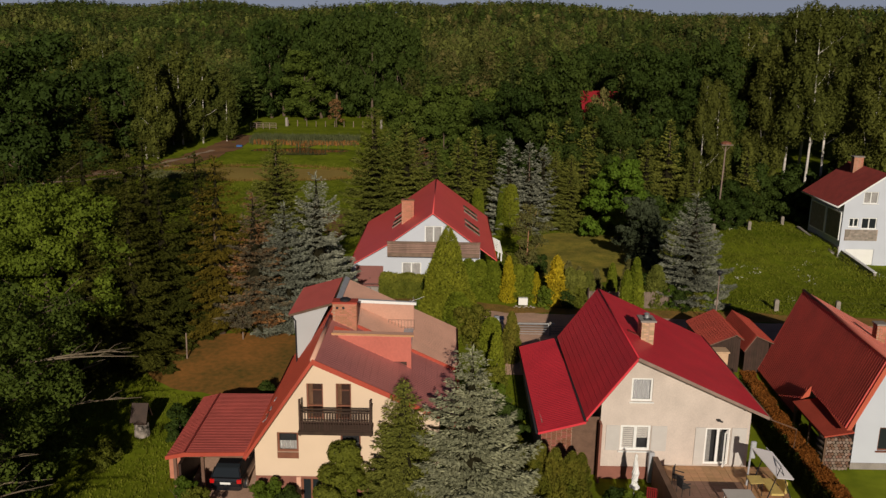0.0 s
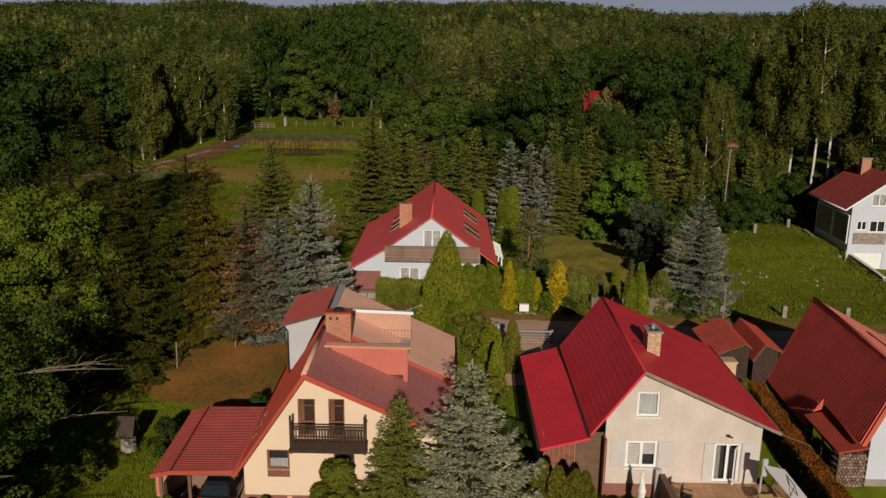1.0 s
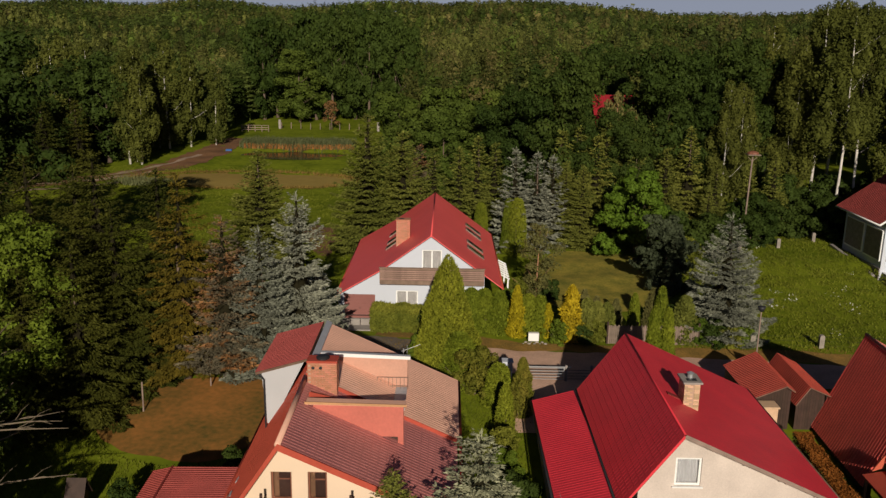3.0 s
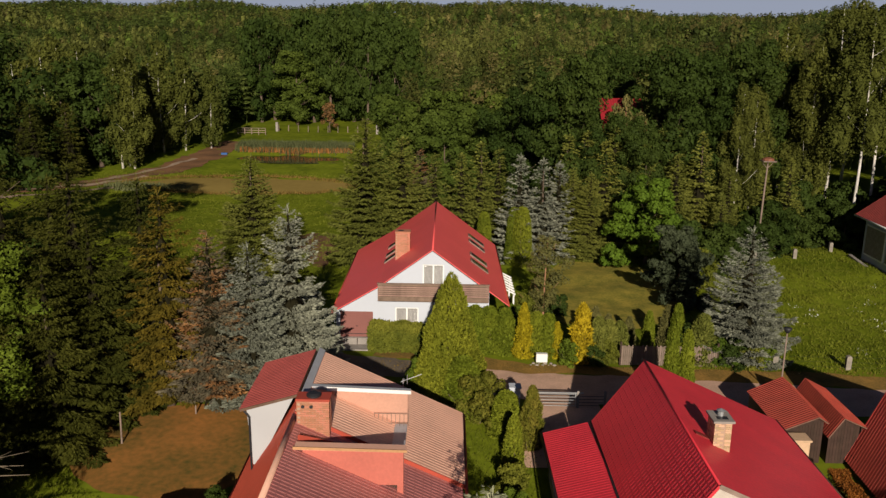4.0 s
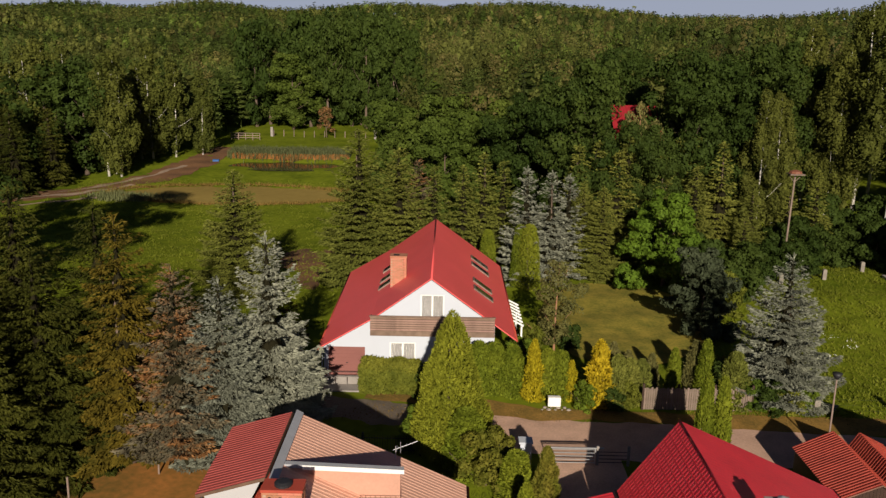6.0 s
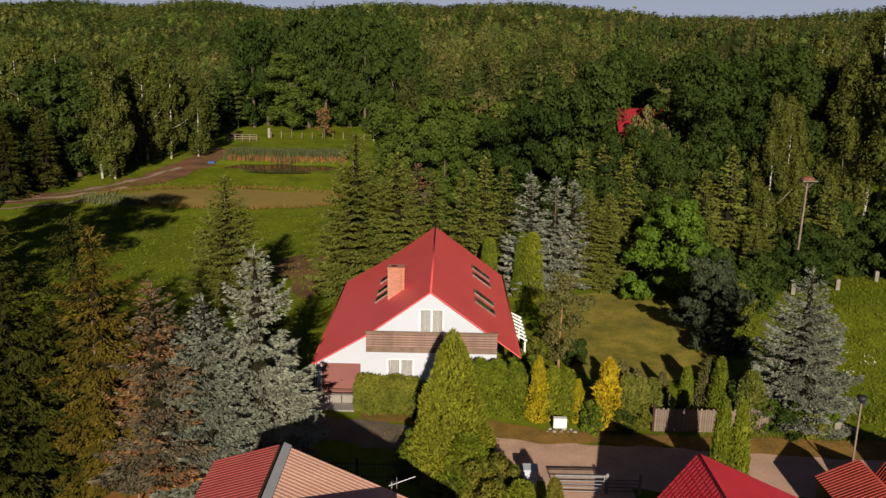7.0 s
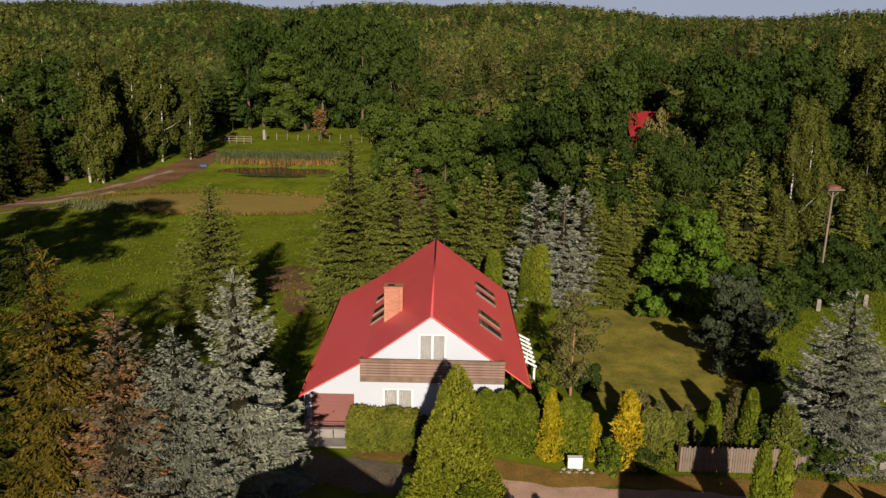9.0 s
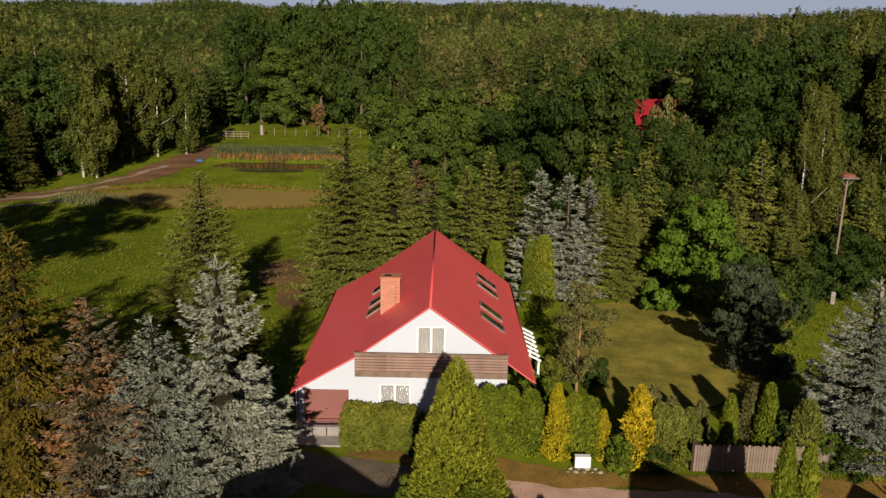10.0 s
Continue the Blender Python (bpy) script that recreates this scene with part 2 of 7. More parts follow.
DIRT = material("bare_dark_soil", (0.19, 0.095, 0.042), rough=0.95, var=0.4, scale=0.3, fine=4, bump=0.6)
WATER_BROWN = material("muddy_pond_water", (0.31, 0.225, 0.066), rough=0.85, var=0.18, scale=0.08, fine=1.0, bump=0.02, spec=0.0)
WATER_DARK = material("dark_pond_water", (0.02, 0.016, 0.010), rough=0.08, var=0.2, scale=0.2, fine=2.0, bump=0.02, spec=0.3)


GREY_RENDER = material("light_grey_render", (0.47, 0.47, 0.48), rough=0.9, var=0.06, scale=0.6, fine=50, bump=0.05)


HAZE = bpy.data.materials.new("pale_evening_sky")
HAZE.use_nodes = True
HAZE.node_tree.nodes.remove(HAZE.node_tree.nodes["Principled BSDF"])
_e = HAZE.node_tree.nodes.new("ShaderNodeEmission")
_e.inputs["Color"].default_value, _e.inputs["Strength"].default_value = (0.31, 0.345, 0.44, 1), 1.0
HAZE.node_tree.links.new(_e.outputs[0], HAZE.node_tree.nodes["Material Output"].inputs["Surface"])


# ---- building helpers ----
class Geo:
    """Collects vertices and faces for one mesh."""
    def __init__(self):
        self.v, self.f = [], []

    def face(self, *pts):
        k = len(self.v)
        self.v += [tuple(p) for p in pts]
        self.f.append(tuple(range(k, k + len(pts))))
        return self

    def box(self, x0, x1, y0, y1, z0, z1, m=None):
        k = len(self.v)
        c = [(x, y, z) for z in (z0, z1) for x, y in ((x0, y0), (x1, y0), (x1, y1), (x0, y1))]
        self.v += [tuple(m @ Vector(p)) for p in c] if m else c
        self.f += [tuple(k + i for i in q) for q in ((3, 2, 1, 0), (4, 5, 6, 7), (0, 1, 5, 4), (1, 2, 6, 5), (2, 3, 7, 6), (3, 0, 4, 7))]
        return self

    def prism(self, outline, off):
        """A closed outline of points, pushed along off."""
        k, n = len(self.v), len(outline)
        self.v += [tuple(p) for p in outline] + [tuple(Vector(p) + Vector(off)) for p in outline]
        self.f += [tuple(range(k, k + n)), tuple(range(k + 2 * n - 1, k + n - 1, -1))]
        self.f += [(k + i, k + n + i, k + n + (i + 1) % n, k + (i + 1) % n) for i in range(n)]
        return self

    def tube(self, pts, radii, sides=8, cap=True):
        """A round rod through pts."""
        rings = []
        for i, p in enumerate(pts):
            a, b = Vector(pts[max(i - 1, 0)]), Vector(pts[min(i + 1, len(pts) - 1)])
            q = (b - a).to_track_quat("Z", "Y")
            r = radii[i] if hasattr(radii, "__len__") else radii
            k = len(self.v)
            self.v += [tuple(Vector(p) + q @ Vector((r * math.cos(t), r * math.sin(t), 0))) for t in (2 * math.pi * j / sides for j in range(sides))]
            rings.append(k)
        for a, b in zip(rings, rings[1:]):
            self.f += [(a + j, a + (j + 1) % sides, b + (j + 1) % sides, b + j) for j in range(sides)]
        if cap:
            self.f += [tuple(rings[0] + j for j in range(sides))[::-1], tuple(rings[-1] + j for j in range(sides))]
        return self

    def mesh(self, name, mat, smooth=False, bevel=0.0):
        me = bpy.data.meshes.new(name)
        me.from_pydata(self.v, [], self.f)
        bm = bmesh.new()
        bm.from_mesh(me)
        bmesh.ops.recalc_face_normals(bm, faces=bm.faces)
        if bevel:
            bmesh.ops.bevel(bm, geom=bm.edges[:], offset=bevel, segments=1, affect="EDGES")
        bm.to_mesh(me)
        bm.free()
        if smooth:
            me.polygons.foreach_set("use_smooth", [True] * len(me.polygons))
        me.materials.append(mat)
        return me


def part(name, geo, mat, parent, label="", smooth=False, bevel=0.0):
    """One mesh object under a thing or a part."""
    ob = new(name, geo if isinstance(geo, bpy.types.Mesh) else geo.mesh(name, mat, smooth, bevel))
    ob.parent = parent
    return tagged(ob, label=label)


def thing(name, label, category, m=None, group="", kind=""):
    ob = new(name)
    ob.empty_display_size = 0.3
    if m is not None:
        ob.matrix_world = m
    return tagged(ob, label, category, group, kind)


def raw_mesh(name, verts, quads, mat, smooth=False):
    """A mesh from arrays of vertices and faces of equal size."""
    me = bpy.data.meshes.new(name)
    n, k = quads.shape
    me.vertices.add(len(verts))
    me.vertices.foreach_set("co", np.asarray(verts, np.float32).ravel())
    me.loops.add(n * k)
    me.loops.foreach_set("vertex_index", quads.astype(np.int32).ravel())
    me.polygons.add(n)
    me.polygons.foreach_set("loop_start", np.arange(0, n * k, k, dtype=np.int32))
    me.update(calc_edges=True)
    if smooth:
        me.polygons.foreach_set("use_smooth", np.ones(n, bool))
    me.materials.append(mat)
    return me


def smoothstep(a, b, x):
    t = np.clip((x - a) / (b - a), 0, 1)
    return t * t * (3 - 2 * t)


def ground_z(x, y):
    """The height of the ground: low in front of the houses, level along the road, a hollow with ponds, wooded hills beyond."""
    x, y = np.asarray(x, float), np.asarray(y, float)
    z = -1.5 + 1.5 * smoothstep(35, 57, y)
    left = 1 - smoothstep(-14, 2, x)
    z = z - 2.5 * left * smoothstep(76, 125, y) + 1.4 * left * smoothstep(150, 190, y)
    right = smoothstep(6, 34, x)
    z = z + 0.9 * right * smoothstep(68, 92, y) + 4.0 * smoothstep(2, 14, x) * smoothstep(96, 112, y)
    z = z - 1.7 * smoothstep(40.9, 42.2, x) * smoothstep(71, 77, y) * (1 - smoothstep(82.4, 84.0, y))      # ramp down to the garage
    for cx, cy, rx, ry in ((-33.5, 145.5, 18.0, 7.6), (-30.5, 173.5, 11.0, 4.2)):
        z = z - 0.55 * (1 - smoothstep(0.8, 1.12, ((x - cx) / rx) ** 2 + ((y - cy) / ry) ** 2 + 0.10 * np.sin(x * 0.7 + y) + 0.06 * np.sin(1.9 * x)))
    aside = x / np.maximum(y, 200)
    hill = 56 * np.clip((y - 230) / 1170, 0, 1) ** 1.6 * (1 - 0.05 * smoothstep(-0.06, 0.03, aside) - 0.12 * smoothstep(0.20, 0.25, aside) - 0.14 * smoothstep(0.25, 0.45, -aside))
    roll = 4 * np.sin(x / 95 + 0.8) + 3.5 * np.sin(x / 41 + y / 130) + 3 * np.sin(y / 60 + x / 200)
    z = z + hill * (1 + 0.05 * np.sin(x / 140 + 2.0)) + roll * smoothstep(230, 420, y)
    bumps = 0.06 * np.sin(x * 0.9 + 0.4 * y) + 0.05 * np.sin(y * 1.1 - 0.3 * x)
    return z + bumps * smoothstep(66, 80, y)


def gz(x, y):
    return float(ground_z(x, y))



# ---- ground ----
def sheet(name, xs, ys, mat, lift=0.0):
    gx, gy = np.meshgrid(xs, ys)
    v = np.stack([gx, gy, ground_z(gx, gy) + lift], -1).reshape(-1, 3)
    nx, ny = len(xs), len(ys)
    i = (np.arange(ny - 1)[:, None] * nx + np.arange(nx - 1)).ravel()
    return new(name, raw_mesh(name, v, np.stack([i, i + 1, i + nx + 1, i + nx], 1), mat, True))


def patch(name, cx, cy, rx, ry, mat, lift, seed, rough=0.12, sides=72, level=None, turn=0.0):
    """A sheet with an uneven round outline that lies on the ground, or level as water does."""
    rng = np.random.RandomState(seed)
    a = np.linspace(0, 2 * np.pi, sides, endpoint=False)
    r = 1 + sum(rough / k * np.sin(k * a + rng.uniform(0, 6.3)) for k in (2, 3, 5, 8, 13, 21))
    rings = np.linspace(0.0, 1.0, 14)[1:]
    c, s = math.cos(turn), math.sin(turn)
    px = [cx + q * r * (rx * np.cos(a) * c - ry * np.sin(a) * s) for q in rings]
    py = [cy + q * r * (rx * np.cos(a) * s + ry * np.sin(a) * c) for q in rings]
    x, y = np.concatenate([[cx], np.concatenate(px)]), np.concatenate([[cy], np.concatenate(py)])
    z = ground_z(x, y) + lift if level is None else np.full_like(x, level)
    f = []
    for k in range(len(rings)):
        for j in range(sides):
            b, d = 1 + k * sides + j, 1 + k * sides + (j + 1) % sides
            if k == 0:
                f.append((0, b, d, 0))
            else:
                f.append((b - sides, b, d, d - sides))
    me = bpy.data.meshes.new(name)
    me.from_pydata(np.stack([x, y, z], 1).tolist(), [], [q if len(set(q)) == 4 else q[:3] for q in f])
    me.polygons.foreach_set("use_smooth", [True] * len(me.polygons))
    me.materials.append(mat)
    return new(name, me)


def strip(name, path, width, mat, lift, seed, wobble=0.35):
    """A road or track along a line of points, with uneven edges."""
    rng = np.random.RandomState(seed)
    p = np.array(path, float)
    t = np.linspace(0, len(p) - 1, int(np.linalg.norm(np.diff(p, axis=0), axis=1).sum() / 0.7) + 2)
    x, y = np.interp(t, range(len(p)), p[:, 0]), np.interp(t, range(len(p)), p[:, 1])
    dx, dy = np.gradient(x), np.gradient(y)
    n = np.hypot(dx, dy)
    nx, ny = -dy / n, dx / n
    s = np.arange(len(t))
    edge = [wobble * sum(np.sin(s * f + rng.uniform(0, 6)) / (k + 1.5) for k, f in enumerate((0.11, 0.23, 0.57, 1.3))) for _ in (0, 1)]
    cols = np.linspace(-1, 1, 9)
    off = [c * width / 2 + (edge[0] if c > 0 else -edge[1]) * abs(c) for c in cols]
    vx, vy = np.stack([x + nx * o for o in off], 1), np.stack([y + ny * o for o in off], 1)
    v = np.stack([vx, vy, ground_z(vx, vy) + lift], -1).reshape(-1, 3)
    m = len(cols)
    i = (np.arange(len(t) - 1)[:, None] * m + np.arange(m - 1)).ravel()
    return new(name, raw_mesh(name, v, np.stack([i, i + 1, i + m + 1, i + m], 1), mat, True))


near_x = np.concatenate([np.linspace(-1500, -160, 30)[:-1], np.linspace(-160, -80, 21)[:-1], np.arange(-80, 80, 2.0), np.linspace(80, 160, 21), np.linspace(160, 1500, 30)[1:]])
near_y = np.concatenate([np.linspace(-900, -20, 20)[:-1], np.arange(-20, 215, 1.9), np.linspace(215, 420, 40), np.linspace(420, 1100, 40)[1:], np.linspace(1100, 4000, 20)[1:]])
tagged(sheet("ground", near_x, near_y, GRASS), "green meadow grass over gently sloping ground", "ground", kind="structure")
tagged(strip("road", [(-1.5, 61.1), (6, 59.0), (16, 57.9), (30, 57.2), (60, 56.0)], 4.6, SAND, 0.025, 3), "unpaved sandy village road with grass verges", "road", kind="structure")
# darker than the road: the shade over this stretch is in the colour
tagged(strip("lane", [(-45, 66.5), (-20, 63.8), (-6, 62.2), (-0.5, 60.8)], 3.4, LANE, 0.02, 13, 0.5), "lane leading to the spruces, its shade put into a darker colour", "lane", kind="structure")
tagged(strip("driveway", [(7.2, 57.5), (7.0, 53), (6.2, 50.5), (6.2, 49)], 4.4, SAND, 0.04, 4, 0.2), "sandy driveway up to a red-roofed house", "driveway", kind="structure")
tagged(patch("needle_litter_lawn", -14.6, 50.6, 5.6, 5.2, LITTER, 0.03, 5), "brown lawn covered with fallen spruce needles", "lawn", kind="structure")
tagged(patch("dry_lawn", 13.8, 79.5, 7.0, 9.5, DRY_LAWN, 0.09, 6, 0.10), "dry yellowish mown garden lawn", "lawn", kind="structure")
tagged(patch("pond", -33.5, 145.5, 20.5, 8.8, WATER_BROWN, 0, 7, 0.02, level=gz(-33.5, 146) + 0.36), "shallow muddy brown pond in the meadow", "pond", kind="structure")
tagged(patch("reed_pond", -29.5, 172.3, 12.0, 6.3, WATER_DARK, 0, 8, 0.05, level=gz(-30.5, 173.5) + 0.36), "dark pond edged with tall reeds", "pond", kind="structure")
tagged(strip("dirt_track", [(-75, 132), (-60, 143), (-52, 156), (-47, 172), (-46, 192)], 6.5, DIRT, 0.04, 9, 1.0), "bare trampled earth track beside the ponds", "track", kind="structure")
for path, width, seed in (([(-80, 126), (-66, 137), (-57, 144), (-52, 152)], 1.1, 51), ([(-76, 124), (-62, 134), (-55, 139), (-50, 141)], 0.9, 52), ([(-64, 140), (-57, 149), (-52, 160), (-49, 170)], 0.8, 53)):
    tagged(strip("wheel_rut", path, width, RUT, 0.06, seed, 0.45), "pale wet wheel rut in trampled mud", "rut", kind="structure")
tagged(patch("bare_soil_patch", -15.3, 103, 3.0, 6.0, DIRT, 0.03, 10, 0.2), "bare brown soil patch in the meadow", "soil", kind="structure")
tagged(patch("trampled_path", -13.2, 95, 1.5, 7.5, DIRT, 0.028, 11, 0.2, turn=0.1), "worn earth path in the meadow", "path", kind="structure")


arc = np.radians(np.linspace(-42, 42, 43))
v = np.concatenate([np.stack([4300 * np.sin(arc), 4300 * np.cos(arc), np.full(43, z)], 1) for z in (20.0, 520.0)])
k = np.arange(42)
tagged(new("backdrop", raw_mesh("backdrop", v, np.stack([k, k + 1, k + 44, k + 43], 1), HAZE)), "pale hazy sky low over the horizon", "sky", kind="structure")


# ---- trees and shrubs ----
def blades(p, along, across, size_l, size_w):
    """One pointed leaf at each point: p its base, along and across its directions."""
    n = len(p)
    L, W = np.reshape(size_l, (-1, 1)), np.reshape(size_w, (-1, 1))
    v = np.stack([p + across * W * 0.5, p + along * L, p - across * W * 0.5], 1).reshape(-1, 3)
    return v, np.arange(n * 3).reshape(n, 3)


def halves(quads):
    """Each four-cornered face as two triangles."""
    return quads[:, [0, 1, 2, 0, 2, 3]].reshape(-1, 3)


def unit(a):
    return a / np.maximum(np.linalg.norm(a, axis=-1, keepdims=True), 1e-9)


def conifer_crown(name, h, r, mat, seed, gap=0.5, per=10, twig=0.26, droop=0.3, bottom=0.06, slim=0.8, fill=1.0, uneven=0.3, plate=0.32, hang=0.1, core=0.34):
    """Layers of boughs, each a leaf-shaped plate of needle sprays that rises from the trunk and sags outwards, with
    dark gaps between them; a mesh of needles and one of bare inner twigs, whose near-black colour stands in for the
    shade there.
    """
    rng = np.random.RandomState(seed)
    P, A, C, SL, SW, KV, KF = [], [], [], [], [], [], []
    up = np.array([0, 0, 1.0])
    z, rings, w = h * bottom, 0, 14
    while z < 0.97 * h:
        f = (z / h - bottom) / (1 - bottom)
        base = r * ((1 - f) ** slim) * min(1.0, 0.78 + 1.8 * f) + 0.1
        n = max(7, round(per * (0.5 + 0.6 * (1 - f))))
        turn = rng.uniform(0, 6.3)
        a = 2 * np.pi * (np.arange(w) + rng.uniform(-0.3, 0.3, w)) / w
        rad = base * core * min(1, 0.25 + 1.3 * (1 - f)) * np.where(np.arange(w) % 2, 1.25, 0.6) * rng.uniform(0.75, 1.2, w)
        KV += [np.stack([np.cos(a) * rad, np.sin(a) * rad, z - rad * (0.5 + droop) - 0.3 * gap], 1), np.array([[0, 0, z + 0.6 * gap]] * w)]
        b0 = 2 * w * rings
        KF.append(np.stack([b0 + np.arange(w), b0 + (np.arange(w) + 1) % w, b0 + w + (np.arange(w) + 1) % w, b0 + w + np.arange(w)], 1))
        rings += 1
        for j in range(n):
            if rng.rand() < uneven * 0.4:
                continue
            ang = turn + 2 * np.pi * (j + rng.uniform(-0.4, 0.4)) / n
            ln = base * rng.uniform(1 - uneven, 1.1)
            out, side = np.array([np.cos(ang), np.sin(ang), 0]), np.array([-np.sin(ang), np.cos(ang), 0])
            z0 = z + rng.uniform(-0.4, 0.4) * gap
            m = max(5, int(fill * ln * 0.8 / (twig * 0.42)))
            c = max(4, int(fill * plate * ln * 1.5 / (twig * 0.42)))
            s = (0.06 + 0.94 * (np.arange(m) + rng.uniform(0, 1, m)) / m)[:, None]
            u = rng.uniform(-1, 1, (m, c))
            wide = plate * ln * np.clip(1.04 - s, 0, 1) ** 0.55 * np.minimum(1, s * 2.2)
            lift = (0.6 * f - 0.02) * s - droop * (1.15 - 0.6 * f) * s ** 1.7 + 0.16 * s ** 5
            p = (s * ln + 0.45 * abs(u) * wide)[..., None] * out + (u * wide)[..., None] * side + (lift * ln - (0.18 + hang) * abs(u) * wide)[..., None] * up
            p = (p + np.array([0, 0, z0])).reshape(-1, 3) + rng.normal(0, 0.035, (m * c, 3))
            way = unit(out * 0.75 + (u * 0.95).reshape(-1, 1) * side + up * (rng.uniform(-0.3, 0.35, (m * c, 1)) - hang * rng.uniform(0.3, 1.6, (m * c, 1))))
            tl = twig * rng.uniform(0.65, 1.35, m * c) * (0.75 + 0.35 * (1 - f))
            P.append(p), A.append(way), C.append(unit(np.cross(way, up) + rng.normal(0, 0.5, (m * c, 3)))), SL.append(tl), SW.append(tl * rng.uniform(0.42, 0.68, m * c))
        z += gap * rng.uniform(0.8, 1.2) * (0.6 + 0.5 * (1 - f))
    tip = np.array([[0, 0, h * 0.93]] * 12) + np.array([0, 0, 0.06]) * np.arange(12)[:, None]
    P.append(tip), A.append(unit(up + rng.normal(0, 0.45, (12, 3)))), C.append(unit(rng.normal(0, 1, (12, 3)))), SL.append(np.linspace(0.6, 0.3, 12) * h / 14), SW.append(np.full(12, 0.13))
    v, q = blades(np.concatenate(P), np.concatenate(A), np.concatenate(C), np.concatenate(SL), np.concatenate(SW))
    return raw_mesh(name, v, q, mat), raw_mesh("inner_crown", np.concatenate(KV), halves(np.concatenate(KF)), SHADE_TWIGS)


def spray_crown(name, h, r, mat, seed, n=3200, size=0.3, shape=0.8, lumps=0.16, low=0.02):
    """A dense cone or column of upright sprays, with lumps and dents in its outline."""
    rng = np.random.RandomState(seed)
    f = 1 - np.sqrt(rng.uniform(0, 1, n)) if shape >= 0.7 else rng.uniform(0, 1, n)
    ang = rng.uniform(0, 2 * np.pi, n)
    wob = 1 + lumps * (np.sin(3 * ang + 9 * f) + np.sin(5 * ang - 14 * f + 1) + np.sin(2 * ang + 23 * f + 2)) / 1.7 + 0.5 * lumps * np.sin(13 * ang + 5 * np.sin(31 * f)) * np.sin(47 * f + 2 * np.sin(3 * ang))
    rad = r * (np.clip(1 - f, 0, 1) ** shape) * np.minimum(1, 0.62 + 6 * f) * wob * rng.uniform(0.78, 1.04, n) + 0.03
    out = np.stack([np.cos(ang), np.sin(ang), 0 * ang], 1)
    p = out * rad[:, None] + np.array([0, 0, 1]) * ((low + (1 - low) * f) * h)[:, None]
    way = unit(out * rng.uniform(0.2, 0.9, (n, 1)) + np.array([0, 0, 1]) * rng.uniform(0.3, 1.0, (n, 1)) + rng.normal(0, 0.25, (n, 3)))
    ac = unit(np.cross(way, out) + rng.normal(0, 0.45, (n, 3)))
    L = size * rng.uniform(0.6, 1.35, n)
    v, q = blades(p - way * (L * 0.4)[:, None], way, ac, L, L * rng.uniform(0.4, 0.7, n))
    return raw_mesh(name, v, q, mat)


def cores(blobs, flat=0.75, size=0.6, seed=1, rough=0.22):
    """Rough dense lumps inside clumps of leaves (x, y, z, radius), so that light does not pass through a crown."""
    rng = np.random.RandomState(seed)
    # twelve-sided lump: four corners to a side
    tips = [np.eye(3)[i] * s for i in range(3) for s in (-1, 1)]
    quads = []
    for i in range(3):
        for j in range(i + 1, 3):
            k = 3 - i - j
            for si in (-1, 1):
                for sj in (-1, 1):
                    c = []
                    for sk in (-1, 1):
                        u = np.zeros(3)
                        u[i], u[j], u[k] = si, sj, sk
                        c.append(u / math.sqrt(3))
                    q = [np.eye(3)[i] * si, c[0], np.eye(3)[j] * sj, c[1]]
                    nrm = np.cross(q[1] - q[0], q[2] - q[0])
                    quads.append(q if nrm @ (q[0] + q[2]) > 0 else q[::-1])
    ball = np.array(quads).reshape(-1, 3) * np.array([1, 1, flat])
    b = np.array(blobs)
    v = b[:, None, :3] + ball[None] * (b[:, 3:4] * size)[..., None] * rng.uniform(1 - rough, 1 + rough, (len(b), len(ball), 1))
    return v.reshape(-1, 3), halves(np.arange(len(b) * 48).reshape(-1, 4))


def both(a, b):
    return np.concatenate([a[0], b[0]]), np.concatenate([a[1], b[1] + len(a[0])])


def leaf_cloud(blobs, n, size, rng, outer=0.8, flat=0.75, jitter=0.42, ratio=0.8):
    """Leaves on the outer skins of blobs (x, y, z, radius); none inside a neighbouring blob."""
    b = np.array(blobs)
    w = b[:, 3] ** 2
    k = rng.choice(len(b), n * 3, p=w / w.sum())
    d = unit(rng.normal(0, 1, (n * 3, 3)) + np.array([0, 0, 0.25]))
    p = b[k, :3] + d * (b[k, 3] * rng.uniform(outer, 1.1, n * 3))[:, None] * np.array([1, 1, flat])
    e = (p[:, None, :] - b[None, :, :3]) / np.array([1, 1, flat])
    inside = ((e ** 2).sum(2) < (b[None, :, 3] * 0.82) ** 2).any(1)
    keep = np.nonzero(~inside)[0][:n]
    n, p, d = len(keep), p[keep], d[keep]
    nor = unit(d + rng.normal(0, jitter, (n, 3)))
    al = unit(np.cross(nor, rng.normal(0, 1, (n, 3))))
    L = size * rng.uniform(0.6, 1.4, n)
    return blades(p - al * (L * 0.5)[:, None], al, np.cross(nor, al), L, L * ratio)


def crown_blobs(h, r, rng, count, low=0.25, top=1.0, belly=0.45, lump=(0.2, 0.36), lobes=14):
    """Clumps gathered round the ends of limbs, which fill an uneven egg-shaped crown with dents between them."""
    out = []
    for i in range(lobes):
        f = (i + rng.uniform(0.1, 0.9)) / lobes
        z = h * (low + (top - low) * f)
        env = r * math.sqrt(max(0.05, 1 - ((f - belly) / (1.02 - belly if f > belly else belly + 0.25)) ** 2))
        a, q = i * 2.4 + rng.uniform(-0.5, 0.5), env * rng.uniform(0.38, 0.86)
        for k in range(count // lobes):
            d = rng.normal(0, 0.17, 3) * r * np.array([1, 1, 0.7])
            out.append((q * math.cos(a) + d[0], q * math.sin(a) + d[1], min(z - 0.1 * r + d[2], h * 0.96), r * rng.uniform(*lump)))
    for k in range(count // 6):
        out.append((r * rng.normal(0, 0.22), r * rng.normal(0, 0.22), h * (low + (0.9 - low) * rng.rand()), r * rng.uniform(*lump)))
    return out


